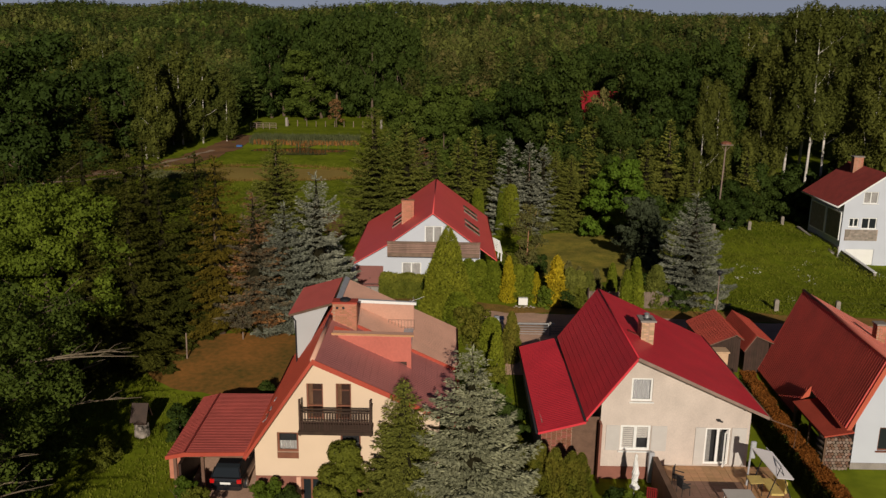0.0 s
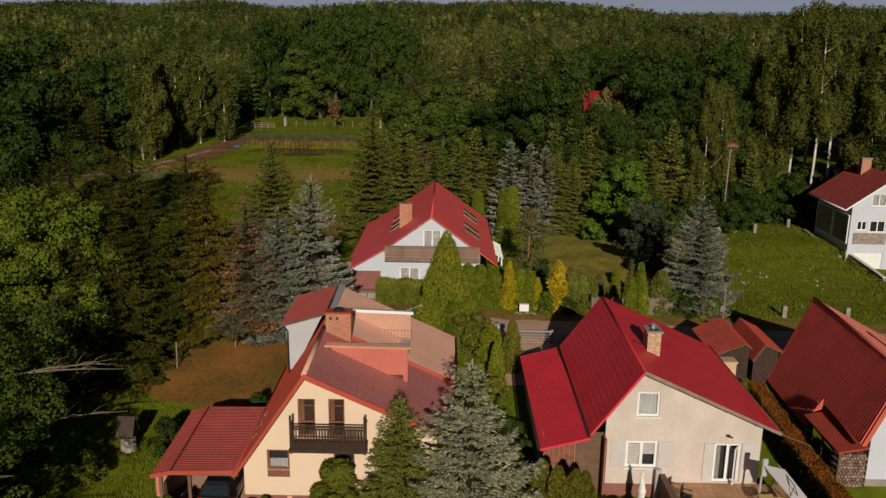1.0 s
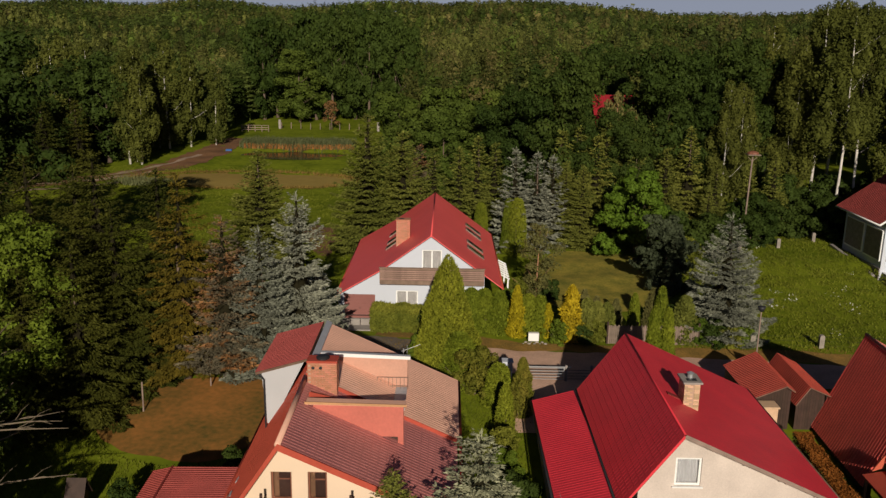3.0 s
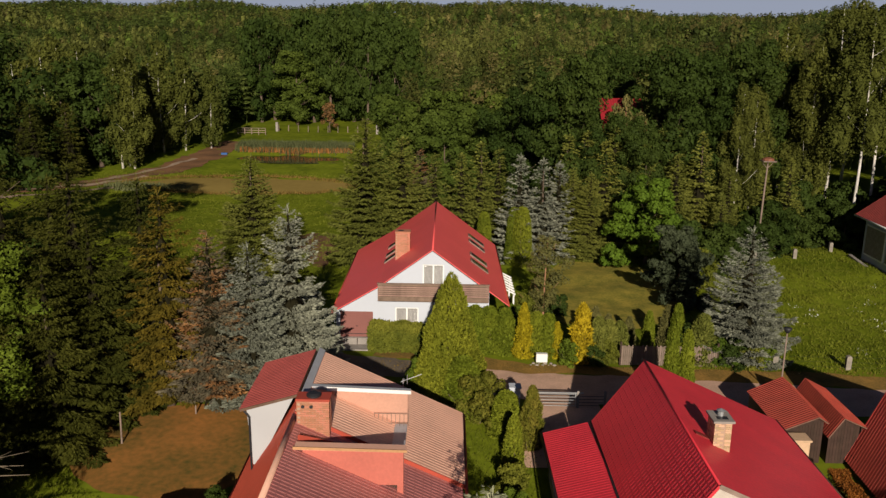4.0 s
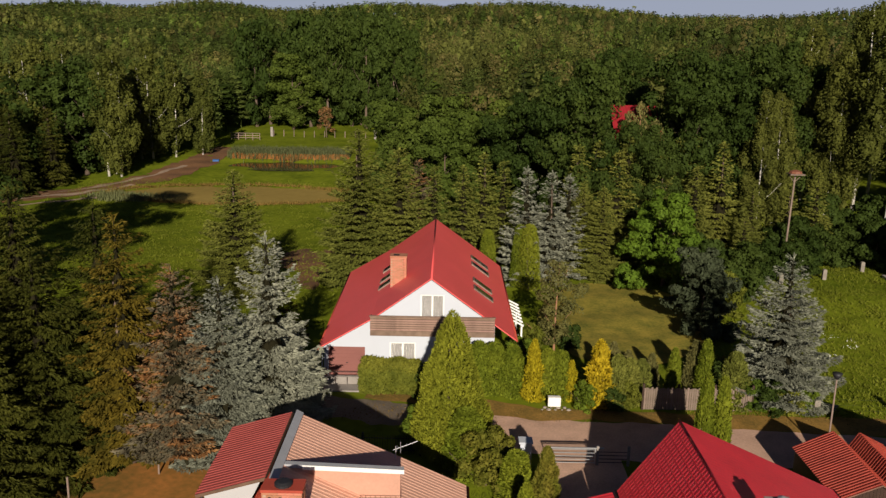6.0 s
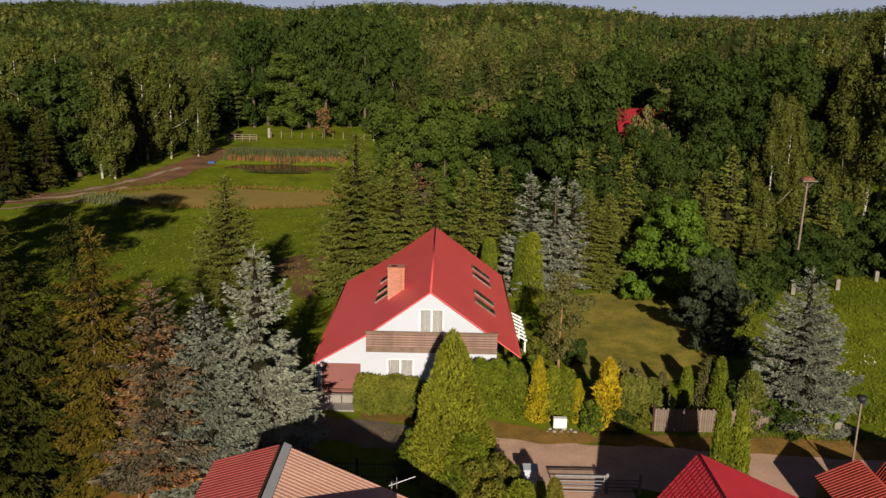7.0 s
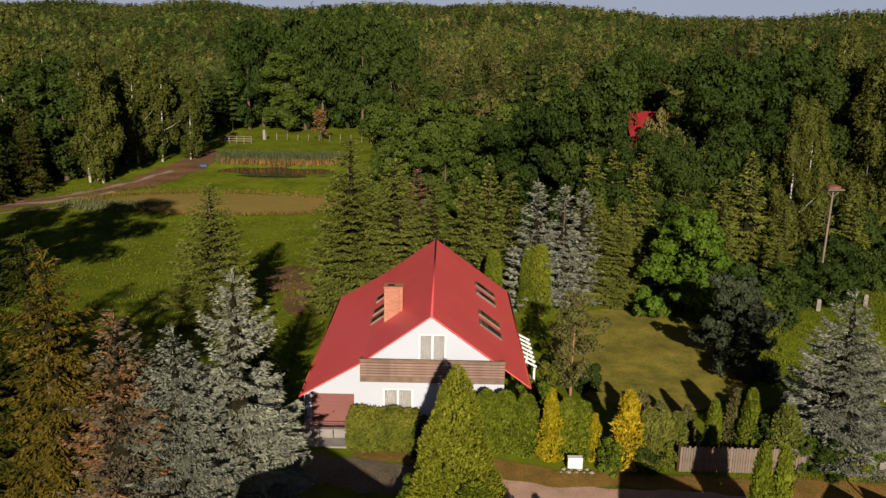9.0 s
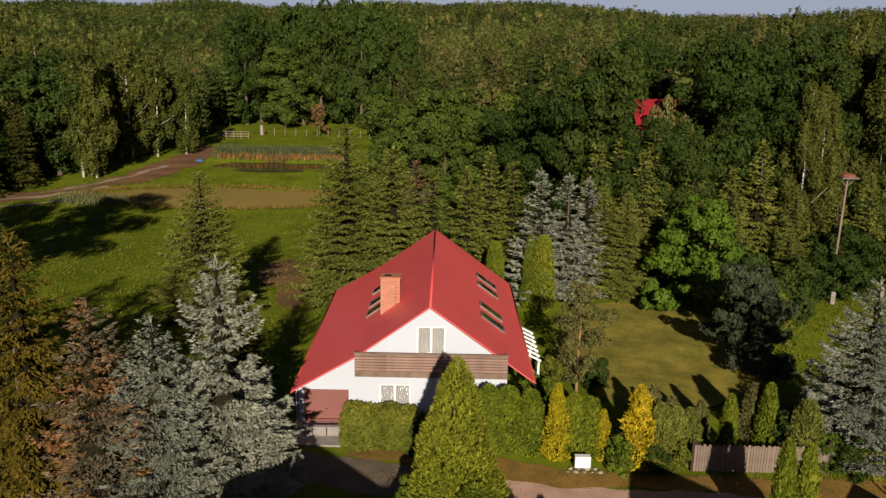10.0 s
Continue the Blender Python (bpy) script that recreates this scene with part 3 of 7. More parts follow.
def broad_crown(name, h, r, mat, seed, n=7000, size=0.34, clumps=46, low=0.25, belly=0.45, core=0.7, lump=(0.2, 0.36), lobes=14):
    rng = np.random.RandomState(seed)
    blobs = crown_blobs(h, r, rng, clumps, low, 0.97, belly, lump, lobes)
    v, f = leaf_cloud(blobs, n, size, rng, 0.78)
    if core:
        v, f = both((v, f), cores(blobs[::2], 0.75, core, seed))
    return raw_mesh(name, v, f, mat)


def birch_crown(name, h, r, mat, seed, n=6000, size=0.27, low=0.18, clumps=64):
    """Small hanging clumps of fine leaves round a narrow, gappy crown."""
    rng = np.random.RandomState(seed)
    blobs = []
    for i in range(clumps):
        f = rng.uniform(0, 1) ** 0.9
        env = r * min(1.0, 0.55 + 1.2 * f, 0.22 + 1.35 * (1 - f))
        a, q = rng.uniform(0, 6.28), env * rng.uniform(0.25, 0.95)
        blobs.append((q * math.cos(a), q * math.sin(a), h * (low + (0.97 - low) * f), r * rng.uniform(0.15, 0.30) * (0.65 + 0.5 * (1 - f))))
    leaves = leaf_cloud(blobs, n, size, rng, 0.55, 1.75, 0.6, 0.7)
    v, f = both(leaves, cores(blobs, 1.75, 0.5, seed, 0.3))
    return raw_mesh(name, v, f, mat)


def trunk_geo(h, r, seed, limbs=6, reach=2.5, start=0.3, lean=0.15):
    """A tapered, slightly bent trunk with limbs that leave it at a slant."""
    rng = np.random.RandomState(seed)
    g = Geo()
    pts = [(lean * math.sin(2.2 * k / 6 + seed), lean * math.cos(1.7 * k / 6 + seed) - lean * math.cos(seed), -0.3 + (h + 0.3) * k / 6) for k in range(7)]
    g.tube(pts, [r * (1.25 if k == 0 else 1) * (1 - 0.9 * k / 6) + 0.015 for k in range(7)], 8)
    for i in range(limbs):
        k = max(1, min(5, round(6 * (start + (0.92 - start) * (i + 0.5) / limbs))))
        f, j = k / 6, rng.randint(8)
        a = Vector(g.v[k * 8 + j]) - Vector(pts[k])
        ln = reach * (1.15 - f) * rng.uniform(0.8, 1.3)
        d = a.normalized() + Vector((rng.uniform(-0.4, 0.4), rng.uniform(-0.4, 0.4), rng.uniform(0.5, 1.0)))
        p0 = Vector(g.v[k * 8 + j])
        rr, n = r * (1 - 0.85 * f) * 0.36, len(g.v)
        g.tube([p0 + d * 0.1 * ln, p0 + d * ln * 0.5, p0 + d * ln + Vector((0, 0, 0.15 * ln))], [rr, rr * 0.65, 0.012], 6, False)
        g.f += [(k * 8 + j, n + q, n + (q + 1) % 6) for q in range(6)]
    return g


def make_tree(name, crown, trunk, bark, label, category="tree"):
    t = thing(name, label, category)
    part("trunk", trunk, bark, t, smooth=True)
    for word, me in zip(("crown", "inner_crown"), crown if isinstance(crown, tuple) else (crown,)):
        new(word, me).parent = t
    return t


USED = set()


def plant(proto, x, y, size=1.0, turn=None, label="", group="", wide=1.0, z=None):
    """Sets a tree or shrub on the ground: the first call moves the one that was built, later ones copy it."""
    turn = (x * 57.3 + y * 31.7) % 360 if turn is None else turn
    m = pose(x, y, (gz(x, y) if z is None else z) - 0.04, 0, 0, turn)
    if proto.name in USED:
        ob = copy_thing(proto, m)
    else:
        USED.add(proto.name)
        ob, ob.matrix_basis = proto, m
    ob.scale = (size * wide, size * wide, size)
    return tagged(ob, label, group=group)


SPRUCE = [make_tree("spruce", conifer_crown(f"spruce_crown_{i}", 14, 4.4, L_SPRUCE, 20 + i, 0.66, 9, 0.22, 0.42, 0.05, 0.7, 1.0, 0.5, 0.33, 0.4, 0.24), trunk_geo(10.2, 0.22, 20 + i, 0), BARK, "tall dark green spruce with drooping boughs") for i in range(2)]
GREEN_SPRUCE = [make_tree("spruce", conifer_crown(f"green_spruce_crown_{i}", 12, 3.3, L_SPRUCE_GREEN, 30 + i, 0.42, 11, 0.22, 0.26, 0.03, 0.7, 1.0, 0.26, 0.3, 0.2, 0.4), trunk_geo(10.4, 0.18, 30 + i, 0), BARK, "dense mid-green garden spruce") for i in range(2)]
GOLD_SPRUCE = make_tree("spruce", conifer_crown("gold_spruce_crown", 14, 3.5, L_GOLD, 41, 0.64, 9, 0.2, 0.42, 0.12, 0.74, 1.0, 0.5, 0.33, 0.4, 0.24), trunk_geo(10.2, 0.22, 41, 0), BARK, "tall spruce with ochre new shoots")
BLUE_SPRUCE = [make_tree("blue_spruce", conifer_crown(f"blue_spruce_crown_{i}", 11, 3.9, L_BLUE, 50 + i, 0.6, 10, 0.2, 0.17, 0.08, 0.82, 1.0, 0.34, 0.42, 0.05, 0.34), trunk_geo(8.2, 0.18, 50 + i, 0), BARK, "silvery blue spruce with layered boughs") for i in range(2)]
FAR_BLUE = make_tree("blue_spruce", conifer_crown("far_blue_spruce_crown", 11, 3.3, L_BLUE, 54, 0.72, 10, 0.3, 0.18, 0.02, 0.85, 1.0, 0.25, 0.34, 0.05, 0.42), trunk_geo(9.5, 0.18, 54, 0), BARK, "slim silvery blue spruce at the garden's edge")
SILVER_SPRUCE = make_tree("blue_spruce", conifer_crown("silver_spruce_crown", 11, 3.9, L_SILVER, 59, 0.7, 10, 0.19, 0.17, 0.06, 0.84, 1.0, 0.36, 0.42, 0.05, 0.3), trunk_geo(8.2, 0.18, 59, 0), BARK, "pale silvery spruce with open layered boughs")
DYING_SPRUCE = make_tree("blue_spruce", conifer_crown("dying_spruce_crown", 11, 3.2, L_DYING, 57, 0.6, 10, 0.2, 0.18, 0.11, 0.78, 1.0, 0.42, 0.4, 0.05, 0.32), trunk_geo(8.2, 0.18, 57, 0), BARK, "thinning blue spruce with rust-brown dying boughs")
OAK = [make_tree("oak", broad_crown(f"oak_crown_{i}", 20, 7.0, L_OAK, 60 + i, 17000, 0.38, 150, 0.18, 0.5, 0.62, (0.11, 0.23)), trunk_geo(16, 0.45, 60 + i, 9, 6.0), BARK, "large dark green broadleaf tree with full crown") for i in range(3)]
# the second one's darker leaf colour stands in for its weaker light
ASH = [make_tree("ash_tree", broad_crown(f"ash_crown_{i}", 12, 5.5, (L_ASH, L_MID)[i], 70 + i, (40000, 26000)[i], 0.185, 230, 0.06, 0.42, (0.5, 0.4)[i], (0.08, 0.17), 20), trunk_geo(10, 0.3, 70 + i, 11, 5.5), BARK, "spreading fresh green broadleaf tree") for i in range(2)]
# dead grey branches that arch out of one crown
rng = np.random.RandomState(72)
for k in range(16):
    a, z, ln = rng.uniform(3.4, 6.6), rng.uniform(2.5, 9.0), rng.uniform(6.0, 8.2)
    d = Vector((math.cos(a), math.sin(a), 0))
    pts = [Vector((0, 0, z)) + d * ln * s + Vector((0.25 * math.sin(7 * s + k), 0.25 * math.cos(5 * s + k), 1.6 * s - 1.5 * s * s)) for s in (0, 0.25, 0.5, 0.75, 1.0)]
    g = Geo().tube(pts, [0.08, 0.065, 0.05, 0.035, 0.012], 6)
    for q in (2, 3):
        for s in (-1, 1):
            e = pts[q] + d * 0.9 + Vector((-d.y, d.x, 0)) * s * rng.uniform(0.5, 1.0) + Vector((0, 0, rng.uniform(-0.1, 0.5)))
            g.tube([pts[q], (pts[q] + e) / 2 + Vector((0, 0, 0.1)), e], [0.022, 0.016, 0.006], 5)
    part("dead_branch", g, BARK_DEAD, ASH[1], "bare pale grey branch")
LIME = make_tree("maple_tree", broad_crown("lime_crown", 8.5, 4.5, L_LIME, 80, 17000, 0.27, 150, 0.05, 0.36, 0.6, (0.08, 0.17), 15), trunk_geo(7, 0.2, 80, 7, 3.5), BARK, "spreading bright green maple tree")
BIRCH = [make_tree("birch", birch_crown(f"birch_crown_{i}", 22, 3.9, L_BIRCH, 90 + i, 17000, 0.22, (0.14, 0.18, 0.44)[i], 90), trunk_geo(21.5, 0.16, 90 + i, 8, 3.4, 0.35, 0.5), BARK_BIRCH, "tall birch with white trunk and hanging foliage") for i in range(3)]
PALE_TREE = [make_tree("alder_tree", broad_crown(f"alder_crown_{i}", 16, 4.8, L_MID, 100 + i, 10000, 0.40, 75, 0.15, 0.4, 0.66, (0.16, 0.30)), trunk_geo(13, 0.25, 100 + i, 8, 4.0), BARK, "tall green broadleaf tree behind the garden") for i in range(2)]
CYPRESS = make_tree("cypress", spray_crown("cypress_crown", 8.0, 2.7, L_THUJA, 110, 38000, 0.2, 0.7, 0.07), trunk_geo(6, 0.15, 110, 0), BARK, "broad conical yellow-green cypress")
THUJA = [make_tree("thuja", spray_crown(f"thuja_crown_{i}", 4.0, 0.8, L_THUJA_DARK, 120 + i, 5000, 0.22, 0.45, 0.10), trunk_geo(3, 0.06, 120, 0), BARK, ("slender yellow-green columnar thuja", "slender dark green columnar thuja")[i]) for i in range(2)]
HEDGE_THUJA = make_tree("thuja", spray_crown("hedge_thuja_crown", 3.6, 1.0, L_THUJA_DARK, 124, 6500, 0.24, 0.36, 0.10), trunk_geo(3, 0.06, 121, 0), BARK, "dense green thuja in a garden hedge")
GOLDEN = make_tree("golden_cypress", spray_crown("golden_crown", 4.0, 0.85, L_YELLOW, 126, 4600, 0.25, 0.55, 0.24), trunk_geo(3, 0.06, 126, 0), BARK, "bright golden yellow garden cypress")
SHRUB = [make_tree("shrub", broad_crown(f"shrub_crown_{i}", 2.2, 1.3, m, 130 + i, 3400, 0.15, 34, 0.05, 0.4, 0.66, (0.18, 0.32)), trunk_geo(1.2, 0.04, 130 + i, 5, 0.9, 0.1, 0.05), BARK, l, "shrub") for i, (m, l) in enumerate(((L_ASH, "bushy fresh green garden shrub"), (L_OAK, "dense dark green garden shrub"), (L_HEDGE, "olive green rounded garden shrub")))]
CLIMBER = make_tree("climbing_shrub", broad_crown("climber_crown", 4.2, 1.15, L_HEDGE, 137, 15000, 0.13, 60, -0.02, 0.4, 0.4, (0.26, 0.42), 11), trunk_geo(3, 0.04, 137, 4, 0.8, 0.1, 0.05), BARK, "tall fresh green climbing shrub", "shrub")
SILVER = make_tree("juniper", spray_crown("juniper_crown", 2.8, 0.6, L_PINE, 134, 2600, 0.20, 0.55, 0.2), trunk_geo(2, 0.05, 134, 0), BARK, "small grey-green garden juniper shrub", "shrub")
BROWN_JUNIPER = make_tree("juniper", spray_crown("brown_juniper_crown", 3.2, 0.85, L_COPPER, 136, 7000, 0.17, 0.5, 0.2), trunk_geo(2, 0.05, 136, 0), BARK, "brownish green conical juniper", "shrub")
COPPER_SHRUB = make_tree("shrub", broad_crown("copper_crown", 3.4, 2.0, L_COPPER, 138, 7000, 0.17, 60, 0.04, 0.4, 0.62, (0.14, 0.26), 11), trunk_geo(2, 0.05, 138, 5, 1.4, 0.1, 0.05), BARK, "large olive and copper leaved garden shrub", "shrub")
DARK_JUNIPER = make_tree("juniper", spray_crown("dark_juniper_crown", 3.2, 1.0, L_SPRUCE_GREEN, 135, 5500, 0.22, 0.5, 0.2), trunk_geo(2, 0.05, 135, 0), BARK, "dark green upright garden juniper", "shrub")
PINE = make_tree("pine", broad_crown("pine_crown", 7.0, 1.9, L_PINE, 140, 5200, 0.15, 70, 0.16, 0.45, 0, (0.14, 0.26), 14), trunk_geo(6.6, 0.08, 140, 9, 1.8, 0.2), BARK_PINE, "young pine with reddish trunk and thin crown")
ROUND_FIR = make_tree("fir", broad_crown("fir_crown", 6.6, 3.0, L_FIR, 142, 11000, 0.26, 110, 0.02, 0.3, 0.66, (0.1, 0.2), 13), trunk_geo(5, 0.15, 142, 0), BARK, "dark blue-green fir with a ragged crown")
FAR_OAK = [make_tree("oak", broad_crown(f"far_oak_crown_{i}", 20, 7.0, L_OAK, 63 + i, 4400, 0.66, 60, 0.16, 0.5, 0.75, (0.17, 0.30)), trunk_geo(16, 0.45, 63 + i, 6, 6.0), BARK, "tall dark broadleaf tree at the wood's edge") for i in range(2)]
FAR_BIRCH = [make_tree("birch", birch_crown(f"far_birch_crown_{i}", 22, 4.6, L_BIRCH, 94 + i, 4500, 0.45, 0.10, 66), trunk_geo(21, 0.2, 94 + i, 5, 4.0, 0.35, 0.5), BARK_BIRCH, "slender birch at the wood's edge") for i in range(2)]
FAR_SPRUCE = make_tree("spruce", conifer_crown("far_spruce_crown", 12, 3.0, L_SPRUCE_GREEN, 37, 0.6, 10, 0.32, 0.28, 0.03, 0.8, 1.0, 0.28, 0.34, 0.2, 0.45), trunk_geo(10.4, 0.18, 37, 0), BARK, "mid-green spruce at the garden's edge")
FAR_DARK = make_tree("spruce", conifer_crown("far_dark_spruce_crown", 14, 4.2, L_SPRUCE, 39, 0.66, 9, 0.46, 0.4, 0.03, 0.7, 0.9, 0.35, 0.3, 0.35, 0.45), trunk_geo(12.2, 0.2, 39, 0), BARK, "dark green spruce beside the pond meadow")
BARE_TREE = make_tree("small_tree", broad_crown("rust_crown", 6.5, 2.2, L_RUST, 160, 900, 0.3, 40, 0.25, 0.5, 0, (0.14, 0.26), 9), trunk_geo(6.0, 0.1, 160, 16, 2.6, 0.25), BARK, "small thin tree with rust-brown leaves by the meadow fence")
CLIPPED = make_tree("thuja", spray_crown("clipped_crown", 4.0, 0.8, L_CLIPPED, 128, 9000, 0.13, 0.28, 0.035), trunk_geo(3, 0.06, 128, 0), BARK, "tall smoothly clipped dark green thuja")


# ---- house helpers ----
def rib_roof(parent, name, a, b, c, d, mat, pitch=0.24, rise=0.035, thick=0.12, label="", under=None):
    """A roof slope of ribbed sheet: a, b the upper edge's ends, c, d the lower edge's (c below b). The ribs run down the slope."""
    a, b, c, d = (Vector(p) for p in (a, b, c, d))
    up = (b - a).cross(d - a).normalized()
    up = up if up.z > 0 else -up
    n = max(1, int((b - a).length / pitch))
    v, f = [], []
    for i in range(n):
        for q, hh in ((0.0, 0), (0.46, 0), (0.56, rise), (0.88, rise)):
            t = (i + q) / n
            v += [a.lerp(b, t) + up * hh, d.lerp(c, t) + up * hh]
    v += [b, c]
    f = [(2 * k, 2 * k + 1, 2 * k + 3, 2 * k + 2) for k in range(len(v) // 2 - 1)]
    g = Geo()
    g.v, g.f = [tuple(p) for p in v], f
    me = bpy.data.meshes.new(name)
    me.from_pydata(g.v, [], g.f)
    me.materials.append(mat)
    ob = part(name, me, mat, parent, label)
    s = Geo().prism([p - up * 0.006 for p in (a, b, c, d)], -up * thick)
    part("roof_deck", s, under or WOOD_BROWN, parent)
    return ob


def courses(roof, a, b, c, d, n, mat, high=0.03):
    """Level steps across a ribbed slope, as pressed tile sheet has them; each a low lip of its own."""
    a, b, c, d = (Vector(p) for p in (a, b, c, d))
    up = (b - a).cross(d - a).normalized()
    up = up if up.z > 0 else -up
    for i in range(1, n):
        t, q = i / n, i / n + 0.035 / (d - a).length
        part("tile_course", Geo().prism([a.lerp(d, t) + up * 0.004, b.lerp(c, t) + up * 0.004, b.lerp(c, q) + up * 0.004, a.lerp(d, q) + up * 0.004], up * high), mat, roof)


def plate(x0, x1, top, z0, y0, y1, holes=(), breaks=()):
    """One connected slab along x, from z0 up to the height top(x), with openings (x0, x1, z0, z1) right through it."""
    xs = sorted({x0, x1, *breaks, *(h[0] for h in holes), *(h[1] for h in holes)})
    zs = sorted({z0, *(h[2] for h in holes), *(h[3] for h in holes)} | {max(top(x) for x in xs) + 1})
    index, verts, faces, edges = {}, [], [], {}

    def corner(x, z):
        key = (round(x, 4), round(z, 4))
        if key not in index:
            index[key] = len(verts)
            verts.append((x, z))
        return index[key]

    for xa, xb in zip(xs, xs[1:]):
        ta, tb = top(xa), top(xb)
        for za, zb in zip(zs, zs[1:]):
            if any(h[0] <= xa + 1e-6 and h[1] >= xb - 1e-6 and h[2] <= za + 1e-6 and h[3] >= zb - 1e-6 for h in holes):
                continue
            ring = [(xa, za), (xb, za), (xb, zb), (xa, zb)]
            cut = []
            for (px, pz), (qx, qz) in zip(ring, ring[1:] + ring[:1]):
                dp, dq = (ta + (tb - ta) * (px - xa) / (xb - xa)) - pz, (ta + (tb - ta) * (qx - xa) / (xb - xa)) - qz
                if dp >= -1e-6:
                    cut.append((px, pz))
                if (dp > 1e-6 and dq < -1e-6) or (dp < -1e-6 and dq > 1e-6):
                    t = dp / (dp - dq)
                    cut.append((px + t * (qx - px), pz + t * (qz - pz)))
            loop = list(dict.fromkeys(corner(*c) for c in cut))
            if len(loop) > 2:
                faces.append(loop)
                for a, b in zip(loop, loop[1:] + loop[:1]):
                    edges[(a, b)] = True
    g, n = Geo(), len(verts)
    g.v = [(x, y0, z) for x, z in verts] + [(x, y1, z) for x, z in verts]
    g.f = [tuple(f) for f in faces] + [tuple(i + n for i in f[::-1]) for f in faces]
    g.f += [(b, a, a + n, b + n) for a, b in edges if (b, a) not in edges]
    return g


def wall(parent, x0, x1, top, z0, y0, y1, mat, holes=(), breaks=(), name="wall", label=""):
    """A wall along x between y0 and y1, up to the height top(x), with openings through it."""
    return part(name, plate(x0, x1, top, z0, y0, y1, holes, breaks), mat, parent, label)


def bars(x0, x1, z0, z1, y0, y1, w, splits=(), rails=()):
    """A frame round an opening, with uprights at splits and rails across, in one piece."""
    xs = [x0 + w, *(q for s in splits for q in (s - w * 0.6, s + w * 0.6)), x1 - w]
    zs = [z0 + w, *(q for s in rails for q in (s - w * 0.5, s + w * 0.5)), z1 - w]
    return plate(x0, x1, lambda x: z1, z0, y0, y1, [(xs[i], xs[i + 1], zs[j], zs[j + 1]) for i in range(0, len(xs), 2) for j in range(0, len(zs), 2)])


def window(parent, x0, x1, z0, z1, y, frame_mat=PAINT, splits=(), rails=(), curtain=None, sill=True, name="window", label="", w=0.07, sill_mat=None, depth=0.08):
    """A window in an opening whose outer face is at y: frame, panes, sill and what hangs behind."""
    win = part(name, bars(x0, x1, z0, z1, y + depth, y + depth + 0.07, w, splits, rails), frame_mat, parent, label)
    xs = [x0 + w, *splits, x1 - w]
    for a, b in zip(xs, xs[1:]):
        pane = part("pane", Geo().box(a, b, y + depth + 0.025, y + depth + 0.04, z0 + w, z1 - w), GLASS if curtain is None else CLEAR, win)
        pane.visible_shadow = curtain is None
    if curtain is not None:
        mat, low, cover, high = (*curtain, 1.0)[:4]
        zt = z0 + (z1 - z0) * high - w
        for a, b in zip(xs, xs[1:]):
            g, m = Geo(), 14
            bb = a + (b - a) * cover
            zz = z0 + (z1 - z0) * low
            for k in range(m):
                u0, u1 = a + (bb - a) * k / m, a + (bb - a) * (k + 1) / m
                g.face((u0, y + depth + 0.13 + 0.03 * (k % 2), zz), (u1, y + depth + 0.13 + 0.03 * ((k + 1) % 2), zz), (u1, y + depth + 0.13 + 0.03 * ((k + 1) % 2), zt), (u0, y + depth + 0.13 + 0.03 * (k % 2), zt))
            part("curtain", g, mat, win)
        # black sheet stands in for the unlit room behind the curtain
        part("dark_room", Geo().box(x0, x1, y + 0.34, y + 0.36, z0, z1), BLACK, win)
    if sill:
        part("window_sill", Geo().box(x0 - 0.1, x1 + 0.1, y - 0.12, y + depth, z0 - 0.06, z0 - 0.003), sill_mat or frame_mat, win, bevel=0.008)
    return win


CLEAR = bpy.data.materials.new("clear_glass")
CLEAR.use_nodes = True
_q = CLEAR.node_tree.nodes["Principled BSDF"]
_q.inputs["Roughness"].default_value, _q.inputs["Transmission Weight"].default_value, _q.inputs["IOR"].default_value = 0.02, 1.0, 1.05


def boards(parent, x0, x1, y, z0, z1, n, mat, thick=0.04, name="board", gap=0.012):
    """Level boards one above the other, each of its own."""
    h = (z1 - z0) / n
    me = Geo().box(x0, x1, y, y + thick, gap / 2, h - gap / 2).mesh(name, mat, bevel=0.006)
    for i in range(n):
        part(name, me, mat, parent).location = (0, 0.006 * (i % 2), z0 + i * h)


# ---- middle house: white, red roof ----
mh = thing("house", "white rendered house with a bright red gable roof", "house")
RX, RZ = -1.2, 6.98
mh_top = lambda x: (RZ - 0.725 * (RX - x) if x > -5.0 and x < RX else (RZ - 0.725 * 3.8 - 0.60 * (-5.0 - x) if x <= -5.0 else RZ - 0.73 * (x - RX))) - 0.085
YF, YB = 66.95, 84.4
mh_holes = [(-7.9, -5.5, 0.12, 2.16), (-3.88, -2.17, 1.15, 2.52), (-1.9, -0.36, 4.2, 5.8), (0.4, 1.6, 1.15, 2.5)]
wall(mh, -8.2, 2.95, mh_top, -0.5, YF, YF + 0.3, WHITE, mh_holes, (-5.0, RX, 2.9), label="white rendered gable wall")
wall(mh, -8.2, 2.95, mh_top, -0.5, YB - 0.3, YB, WHITE, (), (-5.0, RX))
part("wall", Geo().box(-8.2, -7.9, YF + 0.3, YB - 0.3, -0.5, mh_top(-8.2) - 0.02), WHITE, mh)
part("wall", Geo().box(2.65, 2.95, YF + 0.3, YB - 0.3, -0.5, mh_top(2.95) - 0.02), WHITE, mh)
y0, y1 = 66.6, 85.0
rib_roof(mh, "roof_slope", (RX, y0, RZ), (RX, y1, RZ), (4.33, y1, RZ - 0.73 * 5.53), (4.33, y0, RZ - 0.73 * 5.53), RED_MH, 0.35, 0.003, 0.05)
rib_roof(mh, "roof_slope", (RX, y0, RZ), (RX, y1, RZ), (-5.0, y1, RZ - 2.755), (-5.0, y0, RZ - 2.755), RED_MH, 0.35, 0.003, 0.05)
